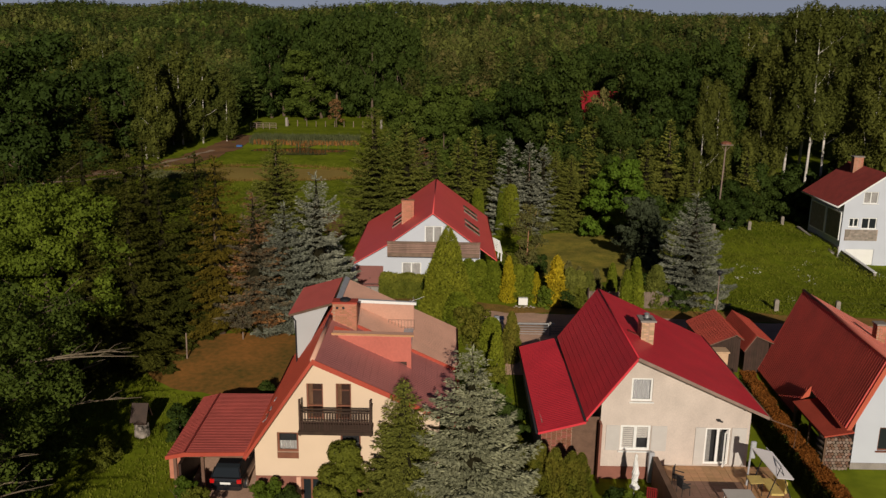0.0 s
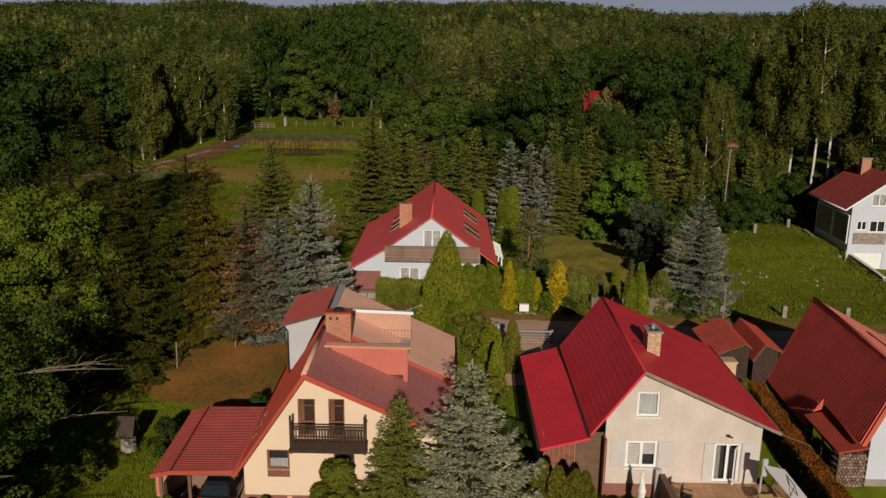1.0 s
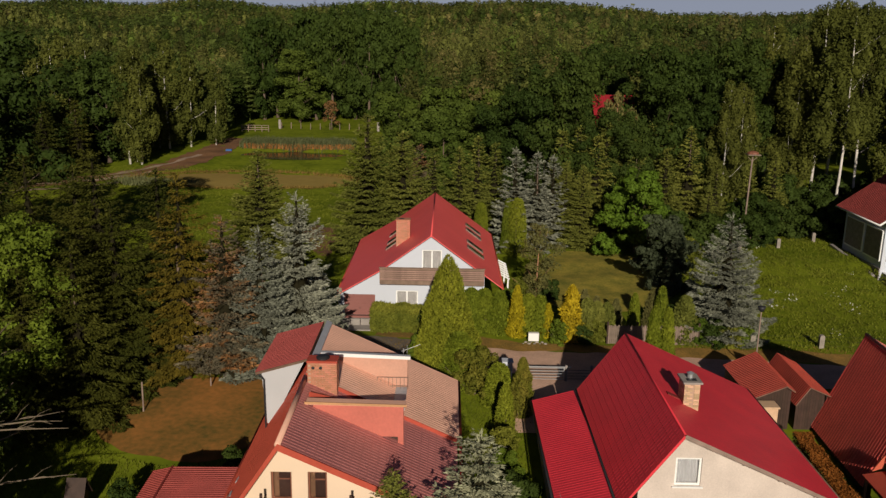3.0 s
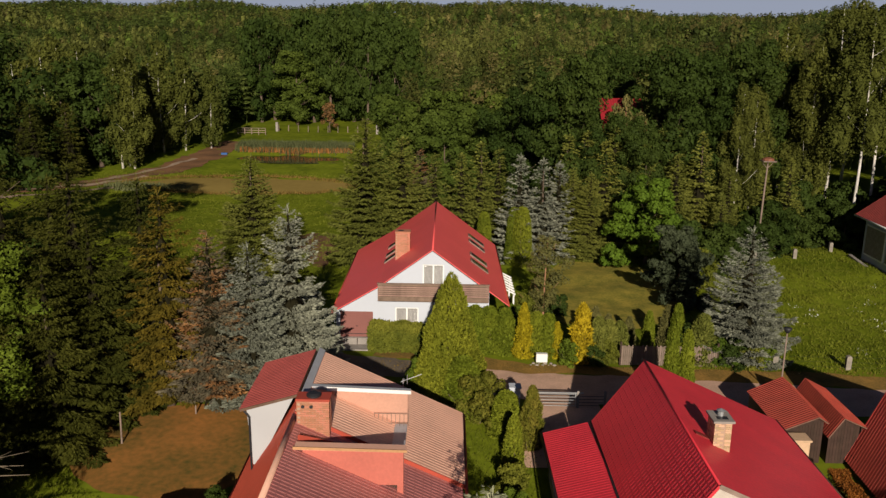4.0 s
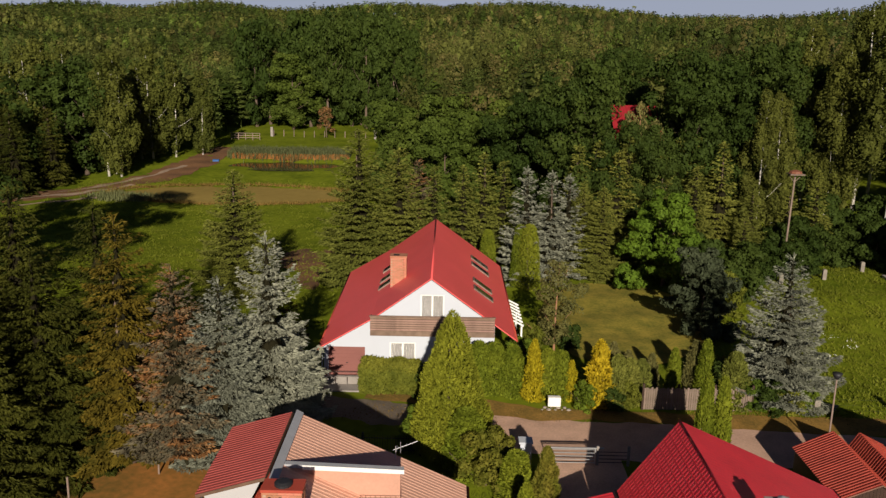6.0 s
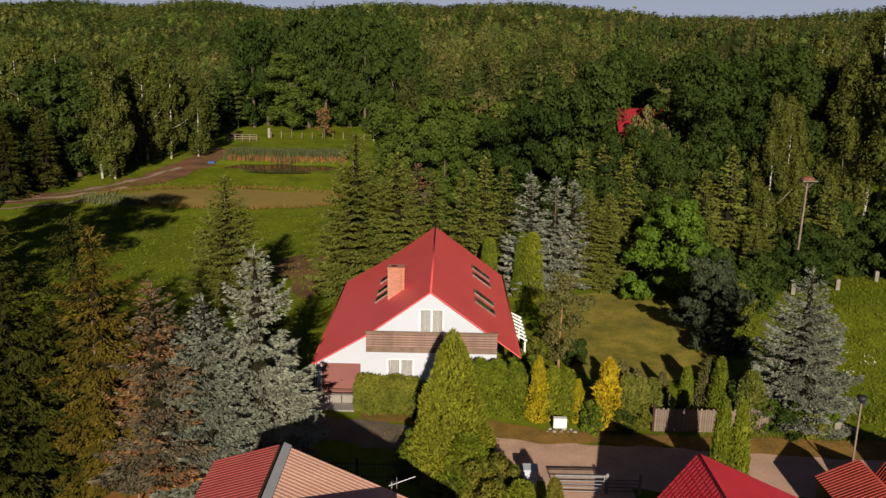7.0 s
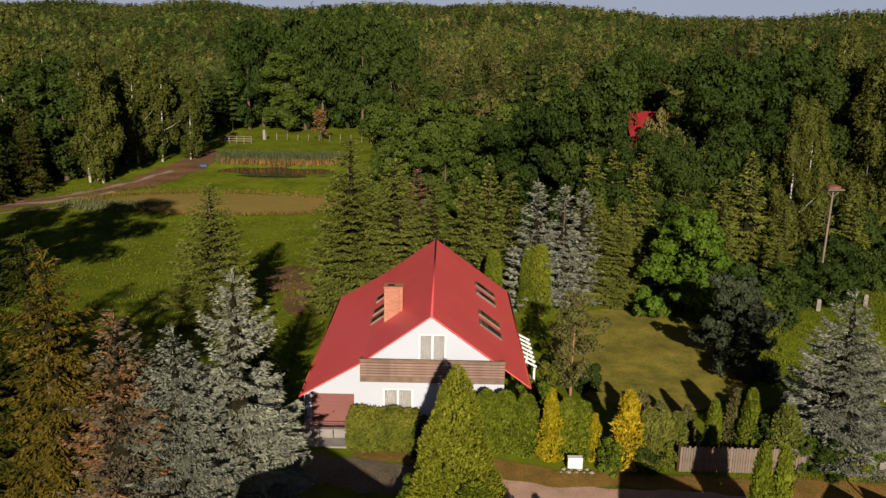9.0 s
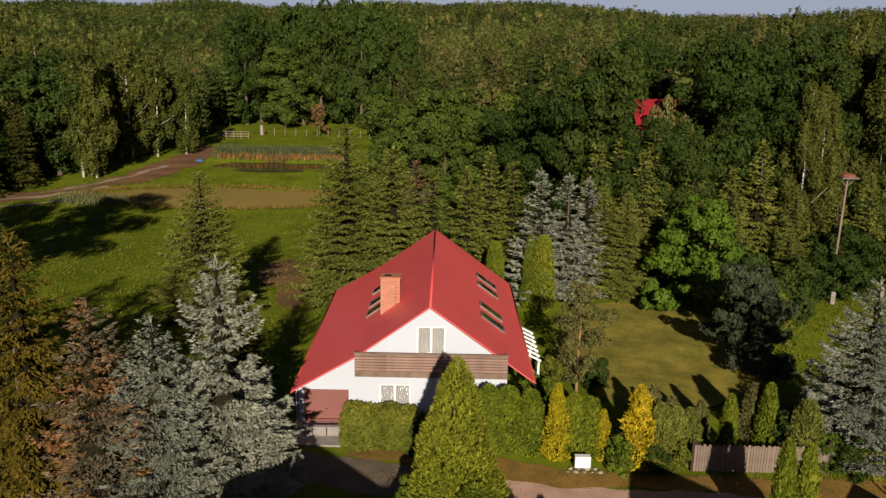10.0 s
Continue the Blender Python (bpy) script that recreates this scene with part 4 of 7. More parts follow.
rib_roof(mh, "roof_slope", (-5.0, y0, RZ - 2.755), (-5.0, y1, RZ - 2.755), (-8.45, y1, RZ - 2.755 - 2.05), (-8.45, y0, RZ - 2.755 - 2.05), RED_MH, 0.35, 0.003, 0.05)
part("ridge_cap", Geo().tube([(RX, y0 - 0.02, RZ - 0.02), (RX, y1 + 0.02, RZ - 0.02)], 0.06, 8), RED_MH, mh, smooth=True)
for xa, za, xb, zb in ((RX, RZ, 4.33, RZ - 0.73 * 5.53), (RX, RZ, -5.0, RZ - 2.755), (-5.0, RZ - 2.755, -8.45, RZ - 4.805)):
    part("bargeboard", Geo().prism([(xa, y0 - 0.03, za + 0.03), (xb, y0 - 0.03, zb + 0.03), (xb, y0 - 0.03, zb - 0.035), (xa, y0 - 0.03, za - 0.035)], (0, 0.027, 0)), RED_MH, mh)
for xe, ze in ((4.39, RZ - 0.73 * 5.53 - 0.06), (-8.52, RZ - 4.9)):
    part("gutter", Geo().tube([(xe, y0, ze), (xe, y1, ze)], 0.07, 8), BRICK_RED, mh, smooth=True)
part("downpipe", Geo().tube([(-8.3, y0 + 0.5, RZ - 4.95), (-8.3, YF - 0.06, 1.8), (-8.3, YF - 0.06, -0.3)], 0.05, 6), WHITE, mh)
gd = part("garage_door", Geo().box(-7.9, -5.5, YF + 0.1, YF + 0.16, 0.12, 2.16), GARAGE, mh, "plain brown garage door")
for k in range(1, 8):
    part("door_panel", Geo().box(-7.88, -5.52, YF + 0.085, YF + 0.099, 0.13 + 0.2525 * k - 0.24, 0.13 + 0.2525 * k - 0.012), GARAGE, gd, bevel=0.004)
part("door_panel", Geo().box(-7.88, -5.52, YF + 0.085, YF + 0.099, 1.91, 2.14), GARAGE, gd, bevel=0.004)
part("door_handle", Geo().box(-6.75, -6.62, YF + 0.05, YF + 0.084, 1.0, 1.04), BLACK, gd)
window(mh, -3.88, -2.17, 1.15, 2.52, YF, PAINT, (-3.03,), (), (CURTAIN, 0.02, 1.0), sill_mat=BRICK_RED, w=0.1)
window(mh, 0.4, 1.6, 1.15, 2.5, YF, PAINT, (1.0,), (), (CURTAIN, 0.02, 1.0), sill_mat=BRICK_RED)
window(mh, -1.9, -0.36, 4.2, 5.8, YF, PAINT, (-1.13,), (), (CURTAIN, 0.0, 1.0), sill=False, name="balcony_door", w=0.1)
balcony = part("balcony", Geo().box(-5.1, 2.9, 66.3, YF, 3.25, 3.48), WHITE, mh, "wooden balcony with weathered boarding")
part("balcony_fascia", Geo().box(-5.1, 2.9, 66.26, 66.298, 3.2, 3.54), WOOD_PALE, balcony)
boards(balcony, -5.1, 2.9, 66.24, 3.55, 4.49, 6, WOOD_PALE, gap=0.032)
# dark sheet added behind the boards, so that their gaps read as shade
part("backing", Geo().box(-5.08, 2.88, 66.287, 66.3, 3.5, 4.46), WOOD_DARK, balcony)
part("handrail", Geo().box(-5.15, 2.95, 66.2, 66.34, 4.50, 4.56), WOOD_PALE, balcony, bevel=0.01)
for k in range(7):
    xx = -5.05 + k * 1.315
    part("post", Geo().box(xx - 0.04, xx + 0.04, 66.302, 66.34, 3.5, 4.50), WOOD_BROWN, balcony)
part("balcony_end", Geo().box(-5.1, -5.04, 66.35, YF, 3.5, 4.4), WOOD_BROWN, balcony)
part("balcony_end", Geo().box(2.84, 2.9, 66.35, YF, 3.5, 4.4), WOOD_BROWN, balcony)
part("flower_box", Geo().box(-3.9, -2.1, YF - 0.3, YF - 0.13, 1.0, 1.16), WOOD_RED, mh, "red-brown window flower box", bevel=0.01)
for k in range(2):
    # roof windows, two pairs on the right slope and one on the left
    for j in range(2):
        yy = (71.9, 78.4)[k] + j * 1.95
        sl = 0.73
        m = Matrix.Translation((2.35, yy, RZ - sl * 3.55 + 0.02)) @ Matrix.Rotation(math.atan(sl), 4, "Y")
        fr = part("roof_window", Geo().box(-0.85, 0.85, -0.5, 0.5, 0.0, 0.09, m), WOOD_GREY, mh, "grey framed roof window")
        part("pane", Geo().box(-0.72, 0.72, -0.38, 0.38, 0.094, 0.105, m), GLASS, fr)
for yy in (73.4, 75.2, 78.0):
    m = Matrix.Translation((-4.45, yy, RZ - 0.725 * 3.25 + 0.02)) @ Matrix.Rotation(-math.atan(0.725), 4, "Y")
    fr = part("roof_window", Geo().box(-0.8, 0.8, -0.5, 0.5, 0.0, 0.09, m), WOOD_GREY, mh, "grey framed roof window")
    part("pane", Geo().box(-0.67, 0.67, -0.38, 0.38, 0.094, 0.105, m), GLASS, fr)
ramp = part("garage_ramp", Geo().box(-7.95, -5.4, 64.6, 67.17, -0.2, 0.10), CONCRETE, mh, "grey concrete garage ramp between low walls")
for xa in (-8.25, -5.38):
    part("ramp_wall", Geo().prism([(xa, 64.6, -0.3), (xa, 67.15, -0.3), (xa, 67.15, 0.75), (xa, 64.6, 0.40)], (0.24, 0, 0)), CONCRETE, ramp, bevel=0.02)
CHIMNEYS = []


def chimney(parent, x0, x1, y0, y1, z0, z1, mat, cap, cap_out=0.07, label=""):
    ch = part("chimney", Geo().box(x0 + 0.012, x1 - 0.012, y0 + 0.012, y1 - 0.012, z0, z1), MORTAR, parent, label)
    part("chimney_cap", Geo().box(x0 - cap_out, x1 + cap_out, y0 - cap_out, y1 + cap_out, z1 - 0.002, z1 + 0.1), cap, ch, bevel=0.015)
    CHIMNEYS.append((ch, x0, x1, y0, y1, z0, z1, mat))
    return ch


chimney(mh, -4.15, -3.05, 71.6, 72.4, 4.4, 7.02, BRICK_ORANGE, BRICK_ORANGE, 0.05, label="orange brick chimney with a corbelled top")
part("flue_opening", Geo().box(-3.95, -3.55, 71.8, 72.15, 7.122, 7.13), BLACK, CHIMNEYS[-1][0])
porch = part("porch", Geo().box(5.0, 5.12, 70.9, 71.02, -0.1, 2.3), PAINT, mh, "white open side porch frame")
part("post", Geo().box(5.0, 5.12, 75.5, 75.62, -0.1, 2.3), PAINT, porch)
for k in range(7):
    yy = 70.9 + k * 0.78
    part("rafter", Geo().prism([(4.3, yy, 2.95), (5.2, yy, 2.5), (5.2, yy, 2.38), (4.3, yy, 2.83)], (0, 0.1, 0)), PAINT, porch)
part("porch_beam", Geo().box(5.0, 5.12, 70.8, 75.8, 2.3, 2.4), PAINT, porch)
part("porch_screen", Geo().box(5.03, 5.09, 71.03, 75.49, 0.0, 0.95), SHUTTER, porch)

# ---- right house: beige, crimson roof ----
rh = thing("house", "pale beige rendered house with a crimson sheet-metal roof", "house")
RX, RZ = 10.02, 5.80
SL, SR = 1.37, 0.452
yf, yb = 36.55, 49.0
rh_top = lambda x: (RZ - SL * (RX - x) if x < RX else RZ - SR * (x - RX)) - 0.17
Y0 = 37.2
rh_holes = [(9.92, 11.05, 3.08, 4.4), (9.5, 11.12, 0.22, 1.7), (14.05, 15.4, -0.52, 1.62)]
wall(rh, 8.4, 16.4, rh_top, -1.6, Y0, Y0 + 0.35, BEIGE, rh_holes, (RX,), label="pale beige rendered gable wall")
wall(rh, 8.4, 16.4, rh_top, -1.2, 48.1, 48.45, BEIGE, (), (RX,))
part("wall", Geo().box(8.4, 8.75, Y0 + 0.35, 48.1, -1.6, 3.2), BEIGE, rh)
part("wall", Geo().box(16.05, 16.4, Y0 + 0.35, 48.1, -1.6, 2.72), BEIGE, rh)
part("plinth", Geo().box(8.36, 11.3, Y0 - 0.03, Y0 - 0.002, -1.6, -0.72), PLINTH, rh, "red-brown plinth")
rib_roof(rh, "roof_slope", (RX, yf, RZ), (RX, yb, RZ), (17.1, yb, RZ - SR * 7.08), (17.1, yf, RZ - SR * 7.08), RED, 0.30, 0.004)
sr = rib_roof(rh, "roof_slope", (RX, yf, RZ), (RX, yb, RZ), (7.5, yb, RZ - SL * 2.52), (7.5, yf, RZ - SL * 2.52), RED, 0.245, 0.010)
courses(sr, (RX, yf, RZ), (RX, yb, RZ), (7.5, yb, RZ - SL * 2.52), (7.5, yf, RZ - SL * 2.52), 12, RED, 0.016)
rib_roof(rh, "lean_to_roof", (7.62, yf - 0.05, 2.22), (7.3, yb, 2.28), (4.98, yb, 1.62), (5.02, yf - 0.05, 1.52), RED, 0.21, 0.009)
part("ridge_cap", Geo().tube([(RX, yf - 0.03, RZ - 0.01), (RX, yb + 0.03, RZ - 0.01)], 0.05, 8), RED, rh, smooth=True)
part("gutter", Geo().tube([(7.46, yf - 0.1, 2.26), (7.46, yb + 0.1, 2.29)], 0.055, 8), BLACK, rh, "dark valley gutter", smooth=True)
part("gutter", Geo().tube([(4.93, yf - 0.1, 1.5), (4.9, yb + 0.1, 1.58)], 0.06, 8), BLACK, rh, smooth=True)
part("gutter", Geo().tube([(17.16, yf - 0.1, 2.53), (17.16, yb + 0.1, 2.53)], 0.06, 8), WOOD_BROWN, rh, smooth=True)
for xa, za, xb, zb, mm in ((RX, RZ, 17.1, RZ - SR * 7.08, WOOD_GREY), (RX, RZ, 7.5, RZ - SL * 2.52, RED)):
    part("bargeboard", Geo().prism([(xa, yf - 0.03, za + 0.02), (xb, yf - 0.03, zb + 0.02), (xb, yf - 0.03, zb - 0.15), (xa, yf - 0.03, za - 0.18)], (0, 0.027, 0)), mm, rh)
part("bargeboard", Geo().prism([(7.5, yf - 0.09, 2.22), (5.0, yf - 0.09, 1.55), (5.0, yf - 0.09, 1.42), (7.5, yf - 0.09, 2.09)], (0, 0.035, 0)), RED, rh)
for k in range(4):
    part("rafter_end", Geo().box(11.2 + k * 1.6, 11.34 + k * 1.6, yf, Y0, rh_top(11.27 + k * 1.6) - 0.02, rh_top(11.27 + k * 1.6) + 0.1), WOOD_BROWN, rh)
window(rh, 9.92, 11.05, 3.08, 4.4, Y0, PAINT, (), (), (BLIND, 0.0, 1.0), w=0.1, sill_mat=PAINT, label="white framed window with a closed grey blind")
wb = window(rh, 9.5, 11.12, 0.22, 1.7, Y0, PAINT, (10.31,), (), (CURTAIN, 0.0, 0.2), w=0.13, label="white double window with half-lowered slatted blinds")
for a, b, n in ((9.62, 10.24, 11), (10.4, 11.0, 6)):
    for k in range(n):
        zz = 1.56 - k * 0.115
        part("blind_slat", Geo().box(a, b, Y0 + 0.18, Y0 + 0.2, zz - 0.085, zz), SHUTTER, wb)
for a, b in ((8.72, 9.46), (11.16, 11.98)):
    sh = part("shutter", Geo().box(a, b, Y0 - 0.05, Y0 - 0.01, 0.24, 1.7), SHUTTER, rh, "open grey window shutter", bevel=0.008)
    for k in range(2):
        part("hinge", Geo().box(a + 0.08, b - 0.08, Y0 - 0.056, Y0 - 0.051, 0.5 + k * 0.9, 0.54 + k * 0.9), SHUTTER, sh)
for a, b in ((13.5, 14.02), (15.44, 16.25)):
    sh = part("shutter", Geo().box(a, b, Y0 - 0.06, Y0 - 0.01, -0.52, 1.66), SHUTTER, rh, "open grey door shutter", bevel=0.008)
    for k in range(2):
        part("hinge", Geo().box(a + 0.08, b - 0.08, Y0 - 0.067, Y0 - 0.061, -0.1 + k * 1.3, -0.06 + k * 1.3), SHUTTER, sh)
td = window(rh, 14.05, 15.4, -0.52, 1.62, Y0, PAINT, (14.75,), (), (CURTAIN, 0.0, 0.45), sill=False, name="terrace_door", w=0.11, label="white glazed terrace door standing ajar")
part("door_leaf", bars(0, 0.6, -0.45, 1.55, -0.03, 0.03, 0.09), PAINT, td).matrix_local = Matrix.Translation((15.3, Y0 + 0.05, 0)) @ Matrix.Rotation(radians(-125), 4, "Z")
chimney(rh, 11.05, 11.75, 40.6, 41.55, 4.6, 6.35, BRICK_YELLOW, CONCRETE, 0.1, "yellow brick chimney with concrete slab and metal cowl")
part("cowl", Geo().tube([(11.4, 41.1, 6.44), (11.4, 41.1, 6.66)], 0.13, 10).tube([(11.4, 41.1, 6.7), (11.4, 41.1, 6.78)], [0.19, 0.03], 10), STEEL, CHIMNEYS[-1][0])
part("flue_opening", Geo().box(11.17, 11.63, 40.72, 41.0, 6.455, 6.47), BLACK, CHIMNEYS[-1][0])
part("chimney_flashing", Geo().prism([(10.4, 40.95, 5.66), (11.0, 40.95, 5.39), (11.0, 41.3, 5.39), (10.4, 41.3, 5.66)], (0, 0, 0.04)), OLD_RED, rh)
# lean-to front, brick on one side and a brown panel beside it
lt = part("wall", Geo().box(5.3, 6.95, 37.5, 37.75, -1.6, 1.62), MORTAR, rh, "brown brick lean-to wall")
BRICK_BROWN = material("brown_red_brick", (0.26, 0.095, 0.06), rough=0.85, var=0.2, scale=3, fine=40, bump=0.15, spread=0.3)
bk = Geo().box(0, 0.255, -0.015, 0.005, 0, 0.085).mesh("brick", BRICK_BROWN)
for r in range(33):
    for k in range(6):
        part("brick", bk, BRICK_BROWN, lt).location = (5.31 + k * 0.272 + (0.01 if r % 2 else -0.008), 37.497, -1.58 + r * 0.097)
part("wall", Geo().box(5.3, 5.55, 37.75, 48.4, -1.6, 1.62), BEIGE, rh)
part("wall", Geo().box(5.3, 8.4, 48.1, 48.4, -1.2, 1.7), BEIGE, rh)
part("side_door", Geo().box(6.952, 8.398, 37.55, 37.62, -1.5, 1.98), WOOD_BROWN, rh, "closed brown side door")
part("corner_post", Geo().box(8.3, 8.42, 36.7, 37.19, -1.5, 1.95), PLINTH, rh)
part("wall_lamp", Geo().tube([(14.6, Y0 - 0.16, 2.12), (14.85, Y0 - 0.16, 2.06)], 0.05, 8).box(14.55, 14.75, Y0 - 0.14, Y0 - 0.002, 2.1, 2.16), BLACK, rh)
part("awning_arm", Geo().tube([(17.0, yf + 0.1, 2.5), (18.65, yf + 0.1, 1.9), (18.6, yf + 0.1, 0.8)], 0.03, 6), WOOD_BROWN, rh, "thin brown pergola arm")

# ---- left house: cream, maroon and salmon roofs ----
lh = thing("house", "cream rendered house with maroon and salmon sheet-metal roofs", "house")
RX, RZ = -6.32, 6.62
SL, SR = 1.5, 0.455
yf, ym, yb = 33.4, 40.0, 47.0
lh_top = lambda x: (RZ - SL * (RX - x) if x < RX else RZ - SR * (x - RX)) - 0.2
Y0 = 34.0
lh_holes = [(-6.74, -5.93, 3.25, 5.16), (-5.3, -4.55, 3.25, 5.18), (-8.27, -7.2, 1.45, 2.53), (-5.1, -4.1, 1.3, 2.52), (-7.1, -5.6, -1.3, 0.0)]
wall(lh, -9.4, -0.2, lh_top, 0.14, Y0, Y0 + 0.35, CREAM, lh_holes[:4], (RX,), label="smooth cream rendered gable wall")
wall(lh, -9.4, -0.2, lambda x: 0.138, -1.9, Y0 + 0.04, Y0 + 0.35, PLINTH, lh_holes[4:], (), label="red-brown basement wall")
wall(lh, -9.4, -0.2, lh_top, -1.2, yb - 0.6, yb - 0.3, CREAM, (), (RX,))
part("wall", Geo().box(-9.4, -9.05, Y0 + 0.35, yb - 0.6, -1.9, 1.7), CREAM, lh)
part("wall", Geo().box(-0.55, -0.2, Y0 + 0.35, yb - 0.6, -1.9, 3.5), CREAM, lh)
mr = rib_roof(lh, "roof_slope", (RX, yf, RZ), (RX, ym, RZ), (0.6, ym, RZ - SR * 6.92), (0.6, yf, RZ - SR * 6.92), MAROON, 0.22, 0.013, label="faded maroon ribbed sheet roof")
courses(mr, (RX, yf, RZ), (RX, ym, RZ), (0.6, ym, RZ - SR * 6.92), (0.6, yf, RZ - SR * 6.92), 21, MAROON, 0.008)
rib_roof(lh, "roof_slope", (RX, yf, RZ), (RX, yb, RZ), (-9.75, yb, RZ - SL * 3.43), (-9.75, yf, RZ - SL * 3.43), BRICK_RED, 0.3, 0.02)
rib_roof(lh, "roof_slope", (RX, ym, RZ + 0.18), (RX, yb, RZ + 0.18), (0.7, yb, RZ + 0.18 - SR * 7.02), (0.7, ym, RZ + 0.18 - SR * 7.02), SALMON, 0.22, 0.012, label="salmon ribbed sheet roof")
part("roof_step", Geo().prism([(RX, ym - 0.03, RZ + 0.2), (0.7, ym - 0.03, RZ + 0.2 - SR * 7.02), (0.7, ym - 0.03, RZ + 0.0 - SR * 7.02), (RX, ym - 0.03, RZ)], (0, 0.027, 0)), BRICK_RED, lh)
part("ridge_cap", Geo().tube([(RX, yf - 0.03, RZ), (RX, ym, RZ)], 0.12, 8), SALMON, lh, smooth=True)
part("ridge_flashing", Geo().prism([(RX - 0.02, ym + 1.2, RZ + 0.3), (RX + 0.26, ym + 1.2, RZ + 0.16), (RX + 0.26, yb, RZ + 0.16), (RX - 0.02, yb, RZ + 0.3)], (0, 0, -0.05)), ZINC, lh, "grey zinc ridge flashing")
for xa, za, xb, zb in ((RX, RZ, 0.6, RZ - SR * 6.92), (RX, RZ, -9.75, RZ - SL * 3.43)):
    part("bargeboard", Geo().prism([(xa, yf - 0.04, za + 0.05), (xb, yf - 0.04, zb + 0.05), (xb, yf - 0.04, zb - 0.2), (xa, yf - 0.04, za - 0.24)], (0, 0.037, 0)), BRICK_RED, lh)
part("gutter", Geo().tube([(-9.8, yf, RZ - SL * 3.43 - 0.06), (-9.8, yb, RZ - SL * 3.43 - 0.06)], 0.08, 8), BRICK_RED, lh, smooth=True)
part("gutter", Geo().tube([(0.76, yf, 3.36), (0.76, yb, 3.5)], 0.07, 8), BRICK_RED, lh, smooth=True)
# front shed dormer, its cheek clad in red sheet
D1 = part("dormer", Geo().box(-2.0, -1.76, 37.6, 37.85, 4.3, 6.3), LIGHT_RED, lh, "shed dormer with red sheet cheek")
part("cheek", Geo().prism([(-5.6, 37.5, 6.42), (-1.76, 37.5, 6.42), (-1.76, 37.5, 4.98), (-3.6, 37.5, 4.98), (-5.6, 37.5, 6.25)], (0, 0.1, 0)), LIGHT_RED, D1)
part("recess", Geo().prism([(-3.6, 37.8, 4.98), (-1.9, 37.8, 4.98), (-1.9, 37.8, 4.4), (-3.6, 37.8, 5.1)], (0, 0.08, 0)), WOOD_DARK, D1)
part("dormer_roof", Geo().prism([(-5.9, 37.4, 6.56), (-1.66, 37.4, 6.5), (-1.66, 37.4, 6.40), (-5.9, 37.4, 6.44)], (0, 0.45, 0)), SALMON, D1)
part("capping", Geo().prism([(-5.95, 37.36, 6.58), (-1.62, 37.36, 6.52), (-1.62, 37.36, 6.42), (-5.95, 37.36, 6.47)], (0, 0.036, 0)), TAN_TRIM, D1)
part("valley_trim", Geo().prism([(-5.9, 38.2, 6.62), (-2.6, 39.96, 5.0), (-2.6, 39.96, 4.9), (-5.9, 38.2, 6.45)], (0.04, 0.05, 0.03)), BRICK_RED, lh)
rng = np.random.RandomState(61)
for k in range(7):
    x, y = -9.55 + rng.uniform(0, 0.45), 35.6 + k * 0.42
    z = RZ - SL * (RX - x) + 0.06
    part("loose_slate", Geo().box(-0.06, 0.06, -0.2, 0.2, 0, 0.03, Matrix.Translation((x, y, z)) @ Matrix.Rotation(rng.uniform(-0.5, 0.5), 4, "Z") @ Matrix.Rotation(-0.9, 4, "Y")), (ZINC, WOOD_GREY, BRICK_RED)[k % 3], lh)
# rear shed dormer with a pale fascia
D2 = part("dormer", Geo().box(-2.1, -1.85, 43.0, 43.12, 4.4, 6.4), CHEEK, lh, "shed dormer with salmon sheet cheek")
part("cheek", Geo().prism([(-5.2, 42.9, 6.45), (-1.85, 42.9, 6.45), (-1.85, 42.9, 4.55), (-5.2, 42.9, 6.2)], (0, 0.1, 0)), CHEEK, D2)
part("dormer_roof", Geo().prism([(-6.3, 42.75, 6.74), (-1.72, 42.75, 6.58), (-1.72, 42.75, 6.46), (-6.3, 42.75, 6.6)], (0, 0.26, 0)), ZINC, D2)
part("fascia", Geo().prism([(-5.4, 42.71, 6.72), (-1.7, 42.71, 6.6), (-1.7, 42.71, 6.44), (-5.4, 42.71, 6.54)], (0, 0.036, 0)), PAINT, D2)
# balcony between the dormers
part("roof_terrace", Geo().box(-3.4, -1.85, 40.3, 42.7, 4.9, 5.02), ZINC, lh)
rail = part("roof_rail", Geo().tube([(-3.3, 42.5, 5.6), (-1.8, 42.5, 5.6)], 0.012, 6).tube([(-3.3, 42.5, 5.15), (-1.8, 42.5, 5.15)], 0.012, 6), WOOD_GREY, lh, "thin steel balcony railing")
for k in range(9):
    part("baluster", Geo().tube([(-3.3 + k * 0.187, 42.5, 5.0), (-3.3 + k * 0.187, 42.5, 5.6)], 0.012, 6), WOOD_GREY, rail)
# dormer on the other side, white cheek and red roof
D3 = part("dormer", Geo().prism([(-6.7, 41.8, 6.62), (-8.75, 41.8, 6.05), (-8.55, 41.8, 3.4), (-8.3, 41.8, 3.4)], (0, 4.9, 0)), GREY_RENDER, lh, "shed dormer with pale grey rendered cheek")
rib_roof(D3, "dormer_roof", (-6.5, 41.55, 6.86), (-6.5, 46.9, 6.86), (-9.0, 46.9, 6.12), (-9.0, 41.55, 6.12), SIDE_RED, 0.2, 0.018)
part("downpipe", Geo().tube([(-8.85, 41.7, 6.0), (-8.62, 41.7, 5.7), (-8.6, 41.7, 3.2)], 0.045, 6), BLACK, D3)
chimney(lh, -6.15, -4.85, 39.45, 40.15, 5.6, 7.5, BRICK_ORANGE, BRICK_RED, 0.04, "wide orange brick chimney")
